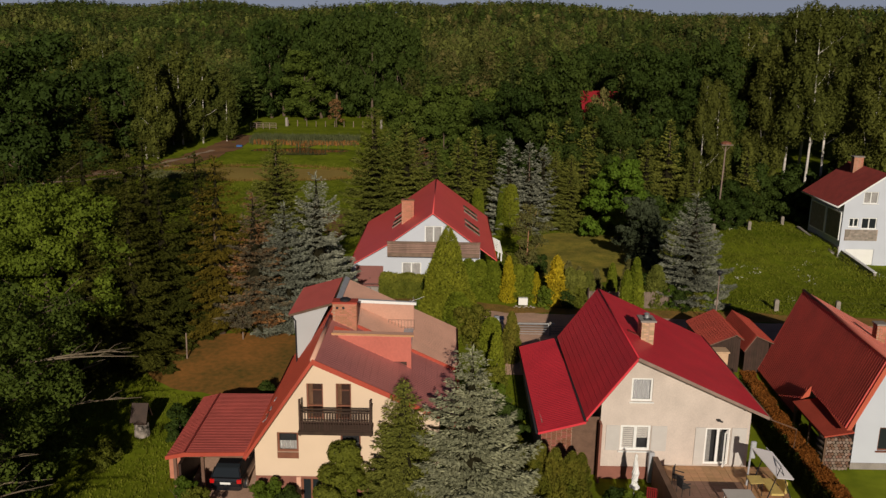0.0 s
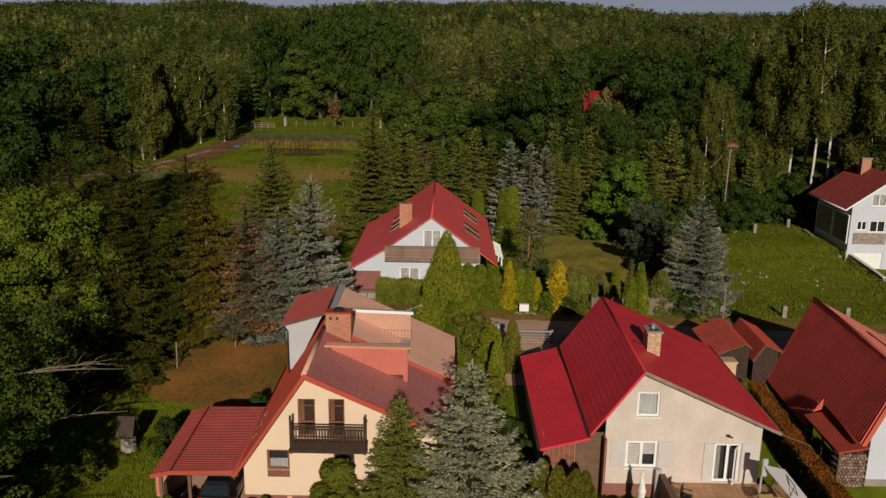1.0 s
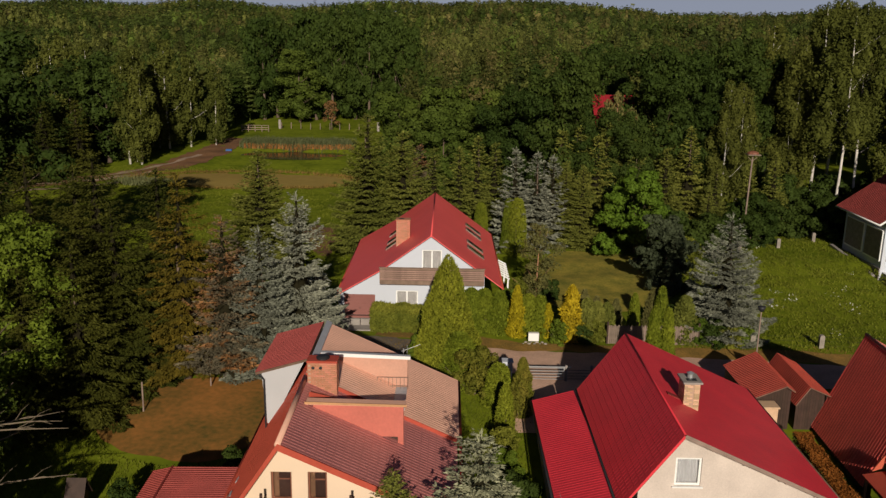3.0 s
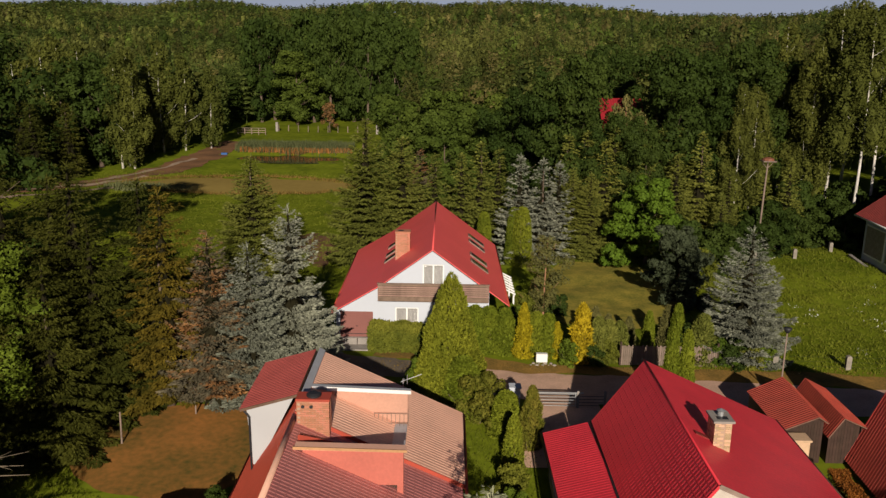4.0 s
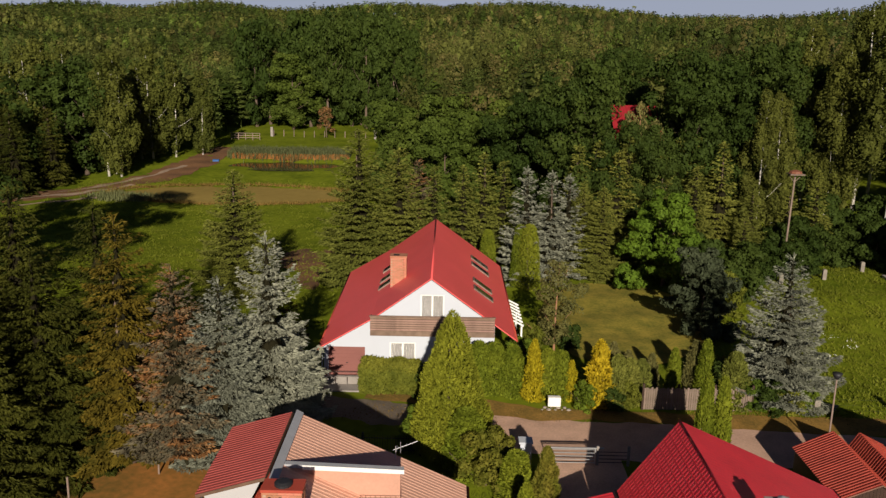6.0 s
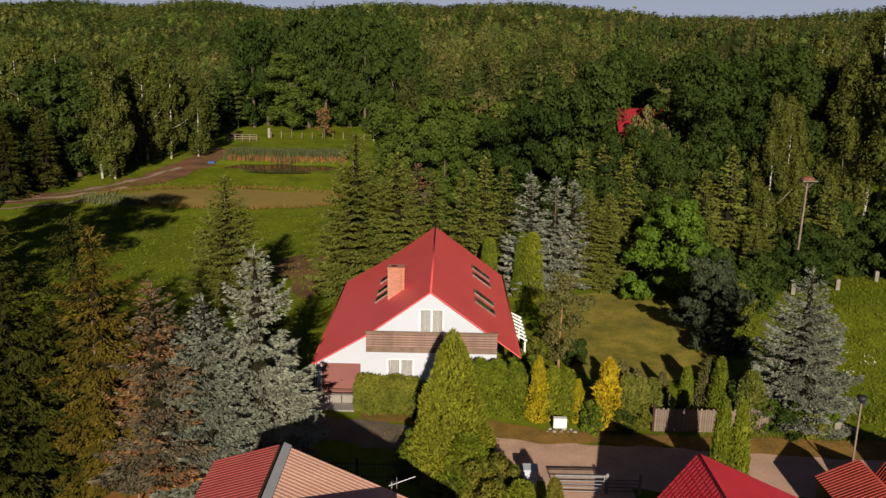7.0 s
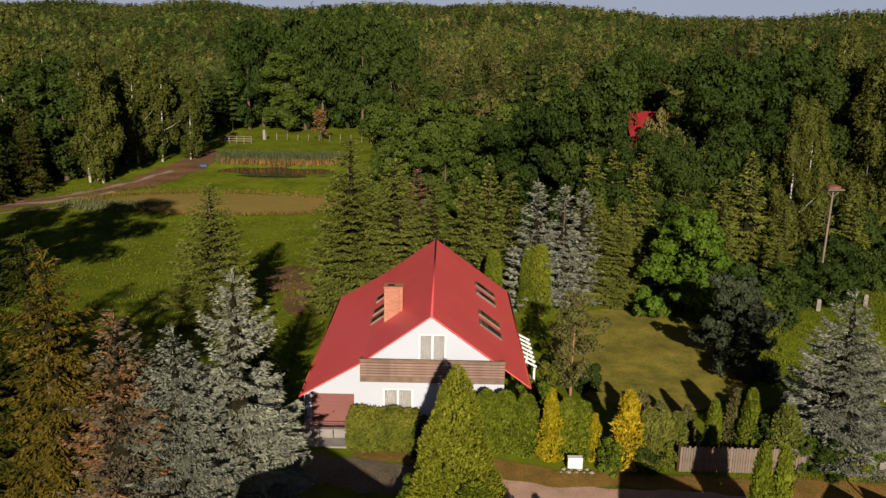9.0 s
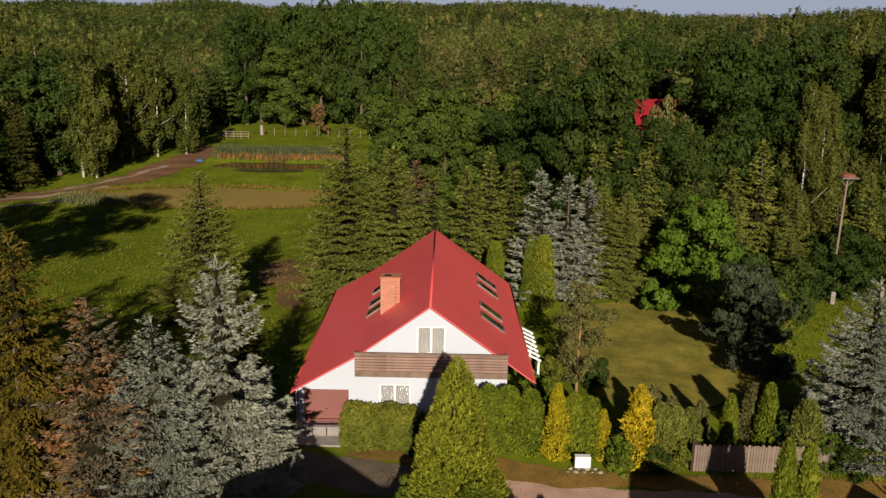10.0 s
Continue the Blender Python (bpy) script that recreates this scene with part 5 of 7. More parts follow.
for k in range(2):
    part("flue_opening", Geo().tube([(-5.9 + k * 0.34, 39.42, 7.27), (-5.9 + k * 0.34, 39.44, 7.27)], 0.075, 10), BLACK, CHIMNEYS[-1][0])
part("flue_cover", Geo().tube([(-5.5, 39.8, 7.6), (-5.5, 39.8, 7.68), (-5.5, 39.8, 7.74)], [0.3, 0.3, 0.2], 14), BLACK, CHIMNEYS[-1][0])
part("aerial", Geo().tube([(-2.25, 46.7, 4.2), (-2.25, 46.7, 5.5)], 0.02, 6).tube([(-2.35, 46.7, 5.33), (-1.35, 46.75, 5.72)], 0.016, 6).tube([(-2.2, 46.45, 5.4), (-2.2, 46.95, 5.4)], 0.012, 6).tube([(-2.05, 46.7, 5.2), (-2.05, 46.7, 5.7)], 0.012, 6), STEEL, lh, "pole with a thin television aerial")
# doors, windows and balcony of the gable
for a, b in ((-6.74, -5.93), (-5.3, -4.55)):
    window(lh, a, b, 3.25, 5.16, Y0, WOOD_RED, (), (3.95,), (CURTAIN_TAN, 0.0, 0.3), sill=False, name="balcony_door", w=0.07, label="brown framed glazed balcony door", depth=0.12)
    # sheet in place of the room, its dimness put into the brown
    part("room_panel", Geo().box(a + 0.02, b - 0.02, Y0 + 0.3, Y0 + 0.335, 3.25, 5.14), DIM_ROOM, lh, "brown sheet standing in for the dim room behind the door")
    for k in (1, 4):
        part("shelf", Geo().box(a + 0.14 + 0.07 * (k % 3), b - 0.12 - 0.05 * (k % 2), Y0 + 0.24, Y0 + 0.298, 3.62 + k * 0.27, 3.66 + k * 0.27), (WOOD_RED, DIM_ROOM)[k % 3 == 2], lh)
window(lh, -8.27, -7.2, 1.45, 2.53, Y0, WOOD_RED, (), (), (CURTAIN, 0.06, 1.0, 0.58), w=0.1, sill=False, label="brown framed window with short net curtain", depth=0.1)
part("window_panel", Geo().box(-8.27, -7.2, Y0 - 0.02, Y0 - 0.003, 1.12, 1.448), WOOD_RED, lh)
window(lh, -5.1, -4.1, 1.3, 2.52, Y0, WOOD_RED, (), (), (CURTAIN_WHITE, 0.02, 1.0, 0.55), w=0.07, label="brown framed window with net curtain", depth=0.1)
window(lh, -7.1, -5.6, -1.3, 0.0, Y0 + 0.04, WOOD_RED, (-6.6, -6.1), (), None, w=0.08, sill=False, label="brown framed basement window")
part("basement_pier", Geo().box(-7.35, -7.13, Y0 - 0.05, Y0 + 0.038, -1.6, 0.1), SALMON, lh)
part("basement_pier", Geo().box(-5.55, -5.33, Y0 - 0.05, Y0 + 0.038, -1.6, 0.1), SALMON, lh)
balcony = part("balcony", Geo().box(-7.0, -3.45, 33.0, Y0, 2.98, 3.14), WOOD_DARK, lh, "dark stained wooden balcony with slatted railing")
for a in (-6.98, -3.57):
    part("post", Geo().box(a, a + 0.1, 33.0, 33.1, 2.85, 4.75), WOOD_DARK, balcony, bevel=0.008)
    part("bracket", Geo().prism([(a, 33.1, 2.97), (a, 34.0, 2.97), (a, 34.0, 2.4)], (0.1, 0, 0)), WOOD_DARK, balcony)
part("beam", Geo().box(-7.02, -3.43, 32.95, 33.06, 2.92, 3.098), WOOD_DARK, balcony, bevel=0.01)
for z in (3.2, 3.55, 4.05, 4.2):
    part("rail", Geo().box(-6.98, -3.47, 33.02, 33.08, z, z + 0.06), WOOD_DARK, balcony)
sl = Geo().box(-0.03, 0.03, 32.985, 33.015, 3.1, 4.1).mesh("slat", WOOD_DARK, bevel=0.004)
for k in range(25):
    part("slat", sl, WOOD_DARK, balcony).location = (-6.8 + k * 0.135, 0, 0)
lo = Geo().box(-0.026, 0.026, 32.955, 32.984, 3.1, 3.5).mesh("lower_slat", WOOD_DARK, bevel=0.004)
for k in range(26):
    part("lower_slat", lo, WOOD_DARK, balcony).location = (-6.8675 + k * 0.135, 0, 0)
for xe in (-6.98, -3.53):
    for k in range(6):
        part("slat", Geo().box(xe, xe + 0.03, 33.15 + k * 0.14, 33.24 + k * 0.14, 3.1, 4.1), WOOD_DARK, balcony)
    part("rail", Geo().box(xe - 0.01, xe + 0.05, 33.1, 33.99, 4.1, 4.18), WOOD_DARK, balcony)

# ---- carport against the left house ----
cp = thing("carport", "open carport with a dark red ribbed roof", "carport")
rib_roof(cp, "roof_slope", (-13.0, 34.2, 1.2), (-13.0, 41.0, 1.42), (-9.72, 41.0, 1.46), (-9.72, 34.2, 1.28), CARPORT_RED, 0.17, 0.024)
rib_roof(cp, "roof_slope", (-13.0, 34.2, 1.2), (-13.0, 41.0, 1.42), (-13.95, 41.0, 1.18), (-13.95, 34.2, 0.98), CARPORT_RED, 0.17, 0.024)
part("ridge_cap", Geo().tube([(-13.0, 34.15, 1.21), (-13.0, 41.0, 1.43)], 0.06, 8), OLD_RED, cp)
part("fascia", Geo().prism([(-13.98, 34.14, 1.02), (-13.0, 34.14, 1.24), (-9.72, 34.14, 1.32), (-9.72, 34.14, 1.12), (-13.0, 34.14, 1.02), (-13.98, 34.14, 0.82)], (0, 0.055, 0)), BRICK_RED, cp)
for x, y in ((-13.6, 34.5), (-13.6, 37.6), (-13.6, 40.7), (-12.2, 34.5)):
    part("post", Geo().box(x - 0.08, x + 0.08, y - 0.08, y + 0.08, gz(x, y) - 0.1, 1.0), WOOD_BROWN, cp, bevel=0.01)
part("side_wall", Geo().box(-13.55, -13.4, 34.7, 40.8, gz(-13.5, 37) - 0.3, 0.3), WOOD_DARK, cp)
part("beam", Geo().box(-13.75, -9.8, 34.42, 34.58, 0.86, 1.0), WOOD_BROWN, cp)

# ---- the red house beside the hedge ----
h4 = thing("house", "white house under a steep dark red ribbed roof", "house")
RZ, S4 = 5.55, 2.3
rx = lambda y: 23.52 + 0.0416 * (y - 37.6)      # the ridge runs slightly askew
rib_roof(h4, "roof_slope", (rx(37.6), 37.6, RZ), (rx(43.1), 43.1, RZ), (rx(43.1) - 1.76, 43.1, 1.5), (rx(37.6) - 1.76, 37.6, 1.5), DARK_RED, 0.235, 0.06)
rib_roof(h4, "roof_slope", (rx(43.1), 43.1, RZ), (rx(50.1), 50.1, RZ), (rx(50.1) - 2.48, 50.1, -0.15), (rx(43.1) - 2.48, 43.1, -0.15), DARK_RED, 0.235, 0.06)
rib_roof(h4, "roof_slope", (rx(37.6), 37.6, RZ), (rx(50.1), 50.1, RZ), (30.4, 50.1, 2.2), (29.9, 37.6, 2.2), LIGHT_RED, 0.22, 0.025)
part("ridge_cap", Geo().tube([(rx(37.55), 37.55, RZ), (rx(50.15), 50.15, RZ)], 0.1, 8), LIGHT_RED, h4, smooth=True)
part("verge_trim", Geo().prism([(rx(50.1), 50.11, RZ + 0.05), (rx(50.1) - 2.48, 50.11, -0.1), (rx(50.1) - 2.48, 50.11, -0.3), (rx(50.1), 50.11, RZ - 0.2)], (0, 0.04, 0)), LIGHT_RED, h4)
h4_top = lambda x: (RZ - S4 * (23.6 - x) if x < 23.6 else RZ - 0.525 * (x - 23.6)) - 0.25
wall(h4, 22.75, 29.3, h4_top, -1.6, 38.6, 38.9, WHITE, [(24.1, 25.2, -0.25, 1.15)], (23.6,), label="white rendered gable wall")
wall(h4, 22.9, 29.3, lambda x: (RZ - S4 * (24.0 - x) if x < 24.0 else RZ - 0.525 * (x - 24.0)) - 0.35, -0.8, 49.2, 49.5, WHITE, (), (24.0,))
part("wall", Geo().box(22.75, 23.0, 38.9, 49.2, -1.6, 2.2), WHITE, h4)
part("wall", Geo().box(29.0, 29.3, 38.9, 49.2, -1.6, 2.2), WHITE, h4)
part("plinth", Geo().box(22.72, 29.3, 38.56, 38.597, -1.6, -1.0), CONCRETE, h4)
window(h4, 24.1, 25.2, -0.25, 1.15, 38.6, WOOD_RED, (), (), None)
part("bargeboard", Geo().prism([(23.52, 37.56, RZ + 0.05), (21.74, 37.56, 1.45), (22.0, 37.56, 1.45), (23.52, 37.56, RZ - 0.62)], (0, 0.037, 0)), BRICK_ORANGE_PAINT, h4, "orange-red bargeboard")
part("bargeboard", Geo().prism([(23.52, 37.56, RZ + 0.05), (29.9, 37.56, 2.25), (29.9, 37.56, 2.05), (23.52, 37.56, RZ - 0.2)], (0, 0.037, 0)), BRICK_ORANGE_PAINT, h4)
chimney(h4, 25.95, 26.5, 43.8, 44.35, 3.6, 5.3, BRICK_ORANGE, CONCRETE, 0.08, "brick chimney")
sp = part("side_porch", Geo().prism([(22.4, 37.95, 1.16), (20.75, 37.85, 0.92), (20.75, 37.85, 0.84), (22.4, 37.95, 1.08)], (0.05, 4.6, 0)), BRICK_RED, h4, "lean-to porch with a red roof over stacked firewood")
for yy in (38.05, 40.1, 42.2):
    part("post", Geo().box(20.9, 21.02, yy, yy + 0.12, gz(20.9, yy) - 0.1, 0.87), WOOD_BROWN, sp)
part("porch_cheek", Geo().prism([(21.9, 42.6, 1.2), (21.9, 42.6, 1.9), (21.35, 42.6, 1.0)], (0, 0.08, 0)), BRICK_ORANGE_PAINT, sp)
part("store_wall", Geo().box(21.7, 21.8, 43.2, 49.8, -1.2, 0.3), WOOD_DARK, h4)

# ---- white house on the slope ----
h5 = thing("house", "two-storey white house with an old red tiled roof", "house")
RX, RZ = 45.2, 8.75
h5_top = lambda x: RZ - 0.71 * abs(x - RX) - 0.2
wall(h5, 41.3, 49.1, h5_top, -1.8, 82.2, 82.5, WHITE, [(42.0, 43.0, 3.05, 4.0), (43.3, 44.9, 2.85, 4.05), (43.2, 44.7, 5.55, 6.8), (42.0, 45.0, -1.5, 0.67)], (RX,))
wall(h5, 41.3, 49.1, h5_top, -0.6, 90.0, 90.3, WHITE, (), (RX,))
part("wall", Geo().box(41.3, 41.6, 82.5, 90.0, -1.8, 5.7), WHITE, h5)
part("wall", Geo().box(48.8, 49.1, 82.5, 90.0, -1.8, 5.7), WHITE, h5)
for y0, y1 in ((82.6, 85.7), (86.2, 89.8)):
    lg = part("stone_panel", Geo().box(41.22, 41.29, y0, y1, 1.65, 4.4), STONE, h5, "grey stone-clad wall panel in a white frame")
    part("panel_frame", Geo().box(41.18, 41.29, y0 - 0.14, y0 - 0.004, 1.55, 4.5), PAINT, lg)
    part("panel_frame", Geo().box(41.18, 41.29, y0, y1, 4.404, 4.54), PAINT, lg)
    part("panel_frame", Geo().box(41.18, 41.29, y0, y1, 1.5, 1.646), PAINT, lg)
part("plinth", Geo().box(41.2, 41.29, 82.2, 90.3, -1.0, 0.9), CONCRETE, h5)
rib_roof(h5, "roof_slope", (RX, 81.6, RZ), (RX, 90.8, RZ), (40.35, 90.8, RZ - 0.71 * 4.85), (40.35, 81.6, RZ - 0.71 * 4.85), OLD_RED, 0.3, 0.04)
rib_roof(h5, "roof_slope", (RX, 81.6, RZ), (RX, 90.8, RZ), (50.05, 90.8, RZ - 0.71 * 4.85), (50.05, 81.6, RZ - 0.71 * 4.85), OLD_RED, 0.3, 0.04)
for s in (-1, 1):
    part("bargeboard", Geo().prism([(RX, 81.56, RZ + 0.03), (RX + s * 4.85, 81.56, RZ - 0.71 * 4.85 + 0.03), (RX + s * 4.85, 81.56, RZ - 0.71 * 4.85 - 0.17), (RX, 81.56, RZ - 0.17)], (0, 0.037, 0)), PAINT, h5)
part("gutter", Geo().tube([(40.3, 81.6, RZ - 3.5), (40.3, 90.8, RZ - 3.5)], 0.08, 8), PAINT, h5, smooth=True)
window(h5, 42.0, 43.0, 3.05, 4.0, 82.2, PAINT, (42.5,), (), None, w=0.09)
window(h5, 43.3, 44.9, 2.85, 4.05, 82.2, PAINT, (44.1,), (), None, w=0.09)
window(h5, 43.2, 44.7, 5.55, 6.8, 82.2, PAINT, (43.95,), (), (CURTAIN, 0.0, 1.0), w=0.09)
hd = part("garage_door", Geo().box(42.0, 45.0, 82.3, 82.36, -1.5, 0.67), PAINT, h5, "white panelled garage door")
for k in range(5):
    part("door_panel", Geo().box(42.05, 44.95, 82.285, 82.298, -1.47 + k * 0.425, -1.09 + k * 0.425), PAINT, hd, bevel=0.004)
rng = np.random.RandomState(66)
sb = part("stone_band", Geo().box(41.7, 45.1, 82.15, 82.197, 1.6, 2.78), MORTAR, h5, "rough stone facing under the windows")
for k in range(6):
    x = 41.72
    while x < 45.0:
        w = min(rng.uniform(0.25, 0.55), 45.08 - x)
        part("stone", Geo().box(x, x + w - 0.02, 82.11 + rng.uniform(0, 0.02), 82.148, 1.61 + k * 0.195, 1.79 + k * 0.195), STONE, sb)
        x += w
chimney(h5, 44.1, 45.1, 87.2, 87.9, 7.6, 9.7, BRICK_ORANGE, CONCRETE, 0.1, "brick chimney")
ap = thing("path_edging", "pale concrete strip along the house wall", "edging")
part("strip", Geo().prism([(40.3, 81.7, 0.1), (40.3, 91.0, 0.9), (40.3, 91.0, 1.16), (40.3, 81.7, 0.42)], (0.35, 0, 0)), CONCRETE, ap, bevel=0.02)
lw = thing("garden_wall", "low pale concrete wall beside the driveway", "wall")
part("wall", Geo().prism([(41.6, 82.2, -1.2), (41.0, 73.9, -1.2), (41.0, 73.9, 0.35), (41.6, 82.2, 0.5)], (0.25, 0, 0)), CONCRETE, lw)
part("coping", Geo().prism([(41.55, 82.15, 0.505), (40.95, 73.9, 0.355), (40.95, 73.9, 0.415), (41.55, 82.15, 0.565)], (0.35, 0, 0)), PAINT, lw)

# ---- sheds by the road ----
def shed(x0, x1, xr, y0, y1, zl, zr, ze, mat, label):
    s = thing("shed", label, "shed", group="garden sheds by the road")
    base = gz((x0 + x1) / 2, y0) - 0.1
    rib_roof(s, "roof_slope", (xr, y0 - 0.25, zr), (xr, y1, zr + 0.1), (x0, y1, zl), (x0, y0 - 0.25, zl), mat, 0.2, 0.03, 0.06)
    rib_roof(s, "roof_slope", (xr, y0 - 0.25, zr), (xr, y1, zr + 0.1), (x1, y1, ze), (x1, y0 - 0.25, ze), mat, 0.2, 0.03, 0.06)
    n = int((x1 - x0 - 0.3) / 0.16)
    for k in range(n):
        xa = x0 + 0.15 + k * 0.16
        tp = min(zl + (xa + 0.08 - x0) * (zr - zl) / (xr - x0), ze + (x1 - xa - 0.08) * (zr - ze) / (x1 - xr)) - 0.1
        part("board", Geo().box(xa, xa + 0.15, y0, y0 + 0.03, base, tp), WOOD_DARK, s)
    part("side_wall", Geo().box(x0 + 0.15, x0 + 0.2, y0 + 0.03, y1 - 0.1, base, zl - 0.08), WOOD_DARK, s)
    part("side_wall", Geo().box(x1 - 0.2, x1 - 0.15, y0 + 0.03, y1 - 0.1, base, ze - 0.08), WOOD_DARK, s)
    part("back_wall", Geo().box(x0 + 0.2, x1 - 0.2, y1 - 0.15, y1 - 0.1, base, min(zl, ze) - 0.05), WOOD_DARK, s)
    return s


shed(17.75, 20.3, 19.75, 50.0, 55.0, 1.6, 2.45, 2.1, SHED_RED, "dark timber shed with a red ribbed roof")
shed(20.35, 22.4, 21.1, 50.0, 55.0, 1.25, 2.4, 1.85, SHED_RED, "narrow dark timber shed with a red gable roof")


# ---- planting ----
for i, (x, y, s) in enumerate(((-21.8, 55.5, 1.06), (-26.0, 52.0, 0.98), (-21.2, 50.2, 0.78), (-27.5, 58.5, 1.0), (-23.2, 48.0, 0.72), (-30.5, 53, 0.95), (-19.0, 58.5, 0.95), (-20.4, 54.2, 0.84), (-23.8, 57.2, 0.98), (-18.1, 56.9, 0.80))):
    plant(SPRUCE[i % 2], x, y, s, wide=1.12)
plant(GOLD_SPRUCE, -16.6, 55.2, 0.97, wide=1.15)
plant(DYING_SPRUCE, -14.0, 55.2, 0.98, wide=1.15)
plant(BLUE_SPRUCE[0], -11.9, 56.0, 0.91, wide=0.98)
plant(BLUE_SPRUCE[1], -9.9, 58.4, 1.08, wide=0.92)
plant(SPRUCE[1], -11.0, 66.0, 0.6, label="dark green spruce standing behind blue spruces")
plant(GREEN_SPRUCE[0], -18.4, 85.5, 0.94, wide=1.3)
plant(GREEN_SPRUCE[1], -8.2, 90.0, 1.2, wide=1.15)
plant(GREEN_SPRUCE[0], -4.7, 90.4, 1.05, wide=1.2)
plant(BLUE_SPRUCE[0], 20.7, 64.5, 0.88, wide=1.12)
# in front of the houses
plant(SILVER_SPRUCE, 1.3, 32.4, 0.86, 40, wide=1.25)
plant(GREEN_SPRUCE[1], -1.9, 32.6, 0.63, 80, wide=1.15)
for x, y, h in ((6.9, 90, 11.0), (9.2, 91, 10.4), (11.0, 92, 9.9), (12.4, 92.5, 9.2), (14.0, 91, 8.9)):
    plant(FAR_BLUE if x < 12 else GREEN_SPRUCE[1], x, y, h / (11 if x < 12 else 12), wide=1.0, group="row of slim spruces behind the lawn")
for x, y, h in ((-1.5, 94, 10.5), (1.2, 93, 10.5), (3.2, 95, 11.5), (5.0, 94, 11), (16.2, 96, 11.5), (20.5, 96, 11), (18.2, 98, 12.5), (23.5, 95, 10), (26.5, 97, 12), (12.5, 97, 12), (24.5, 99, 12), (29, 95, 8), (27.5, 92, 6), (33, 96, 8), (36, 97, 9)):
    plant(FAR_SPRUCE, x, y, h / 12, wide=1.05)
plant(LIME, 19.3, 88.0, 1.0)
for x, y, h in ((17.4, 97.4, 13.2), (20.4, 98.2, 13.0), (14.6, 98, 12.5), (22.6, 98.6, 12.8)):
    plant(FAR_SPRUCE, x, y, (h - gz(x, y)) / 12, wide=1.1)
plant(OAK[2], 20.3, 97.6, 0.62, wide=0.8)
plant(OAK[0], 15.6, 98.8, 0.6, wide=0.85)
plant(OAK[1], 18.2, 98.4, (14.2 - gz(18.2, 98.4)) / 20, wide=0.75)
plant(OAK[0], -42.5, 78.5, 1.1)
plant(OAK[1], -51, 74, 1.05)
plant(ASH[0], -26.3, 48.5, 1.04)
plant(ASH[1], -23.2, 36.0, 0.88, wide=1.1)
# this one stands out of view, added to shade the garden behind it
plant(ASH[1], -21.4, 24.5, 0.8, 30, wide=1.1)
for i, (x, y, h) in enumerate(((11.5, 103, 18.5), (14.7, 101.5, 20.0), (24.0, 102, 21.0), (28.5, 104, 20.5), (33, 106, 21.5), (20.0, 116, 21), (8, 108, 16), (37, 111, 22))):
    plant(OAK[i % 3], x, y, (h - gz(x, y)) / 20, wide=0.85)
for i, (x, y, h) in enumerate(((-4.5, 120, 13), (-1.0, 126, 15), (2.8, 130, 15.5), (6.5, 122, 15), (4, 114, 14.5), (-0.5, 112, 12.5), (-7.5, 135, 14))):
    plant(PALE_TREE[i % 2], x, y, (h - gz(x, y)) / 16)
for i, (x, y, h) in enumerate(((31.2, 99, 17.5), (33.5, 101.5, 17), (40, 103, 22), (43, 98, 25), (46.5, 101, 26), (52, 99, 26), (44, 107, 26), (56, 104, 27), (50, 96, 25), (60, 98, 26), (48, 112, 27), (64, 105, 27), (39.5, 110, 24))):
    plant(BIRCH[(2, 2, 0)[i % 3] if x > 40 else i % 2], x, y, (h - gz(x, y)) / 22)
rng = np.random.RandomState(5)
for i in range(30):
    x, y = -57 - 3.4 * (i % 10) + rng.uniform(-2, 2), 160 + 7 * (i // 10) + rng.uniform(-2, 2)
    plant((FAR_BIRCH + FAR_OAK + FAR_BIRCH[:1])[i % 5], x, y, rng.uniform(0.8, 1.0))
for x, y, s in ((-56.3, 159, 0.82), (-48.5, 181, 0.75), (-62, 164, 0.8), (-53, 178, 0.85)):
    plant(FAR_BIRCH[int(-x) % 2], x, y, s)
for x, y, s in ((-68, 135, 0.75), (-73, 130, 0.8), (-78, 138, 0.95), (-65.5, 141, 0.95), (-69.5, 146, 1.05), (-64, 150, 0.9), (-75, 150, 1.1)):
    plant(FAR_DARK, x, y, s)
for i in range(17):
    x, y = -50 + 2.4 * i + rng.uniform(-0.8, 0.8), 236 + 3 * (i % 2) + rng.uniform(-3, 4)
    if not -47 < x < -40:
        plant(FAR_OAK[i % 2], x, y, rng.uniform(1.28, 1.5), wide=0.62)
plant(BARE_TREE, -28.5, 212, 1.15)
plant(PALE_TREE[1], -39, 228, 1.2, wide=1.15, label="full bright green tree at the wood's edge")
plant(DYING_SPRUCE, -3.6, 112, 0.82, wide=1.2)
# along the road, garden of the white house
plant(CYPRESS, 0.1, 56.9, 1.02, wide=0.88)
for x in (1.9, 2.9, 4.0, 6.2, 7.0):
    plant(HEDGE_THUJA, x, 64.6 + 0.25 * math.sin(7 * x), 1.0 - 0.02 * x, group="thuja hedge along the road")
plant(GOLDEN, 5.25, 63.9, 1.0, wide=0.76)
plant(GOLDEN, 7.6, 64.0, 0.66, wide=0.9)
plant(GOLDEN, 9.2, 63.2, 1.07, wide=1.0)
plant(THUJA[0], 14.05, 64.4, 0.86, wide=0.8)
plant(THUJA[0], 16.2, 65.0, 0.95, wide=0.85)
plant(THUJA[1], 13.45, 56.0, 1.28, wide=0.62)
plant(THUJA[1], 14.3, 55.9, 1.26, wide=0.62)
plant(CLIPPED, 3.4, 87.9, 1.35, wide=0.8)
plant(CLIPPED, 7.1, 88.0, 1.5, wide=0.9)
plant(CLIPPED, 6.3, 88.6, 1.45, wide=0.7)
plant(PINE, 7.7, 72.4, 1.0)
plant(PINE, 19.0, 99.9, (16.4 - gz(19, 99.9)) / 7, wide=0.5, label="thin pine between the oaks")
plant(ROUND_FIR, 19.6, 77.0, 1.0)
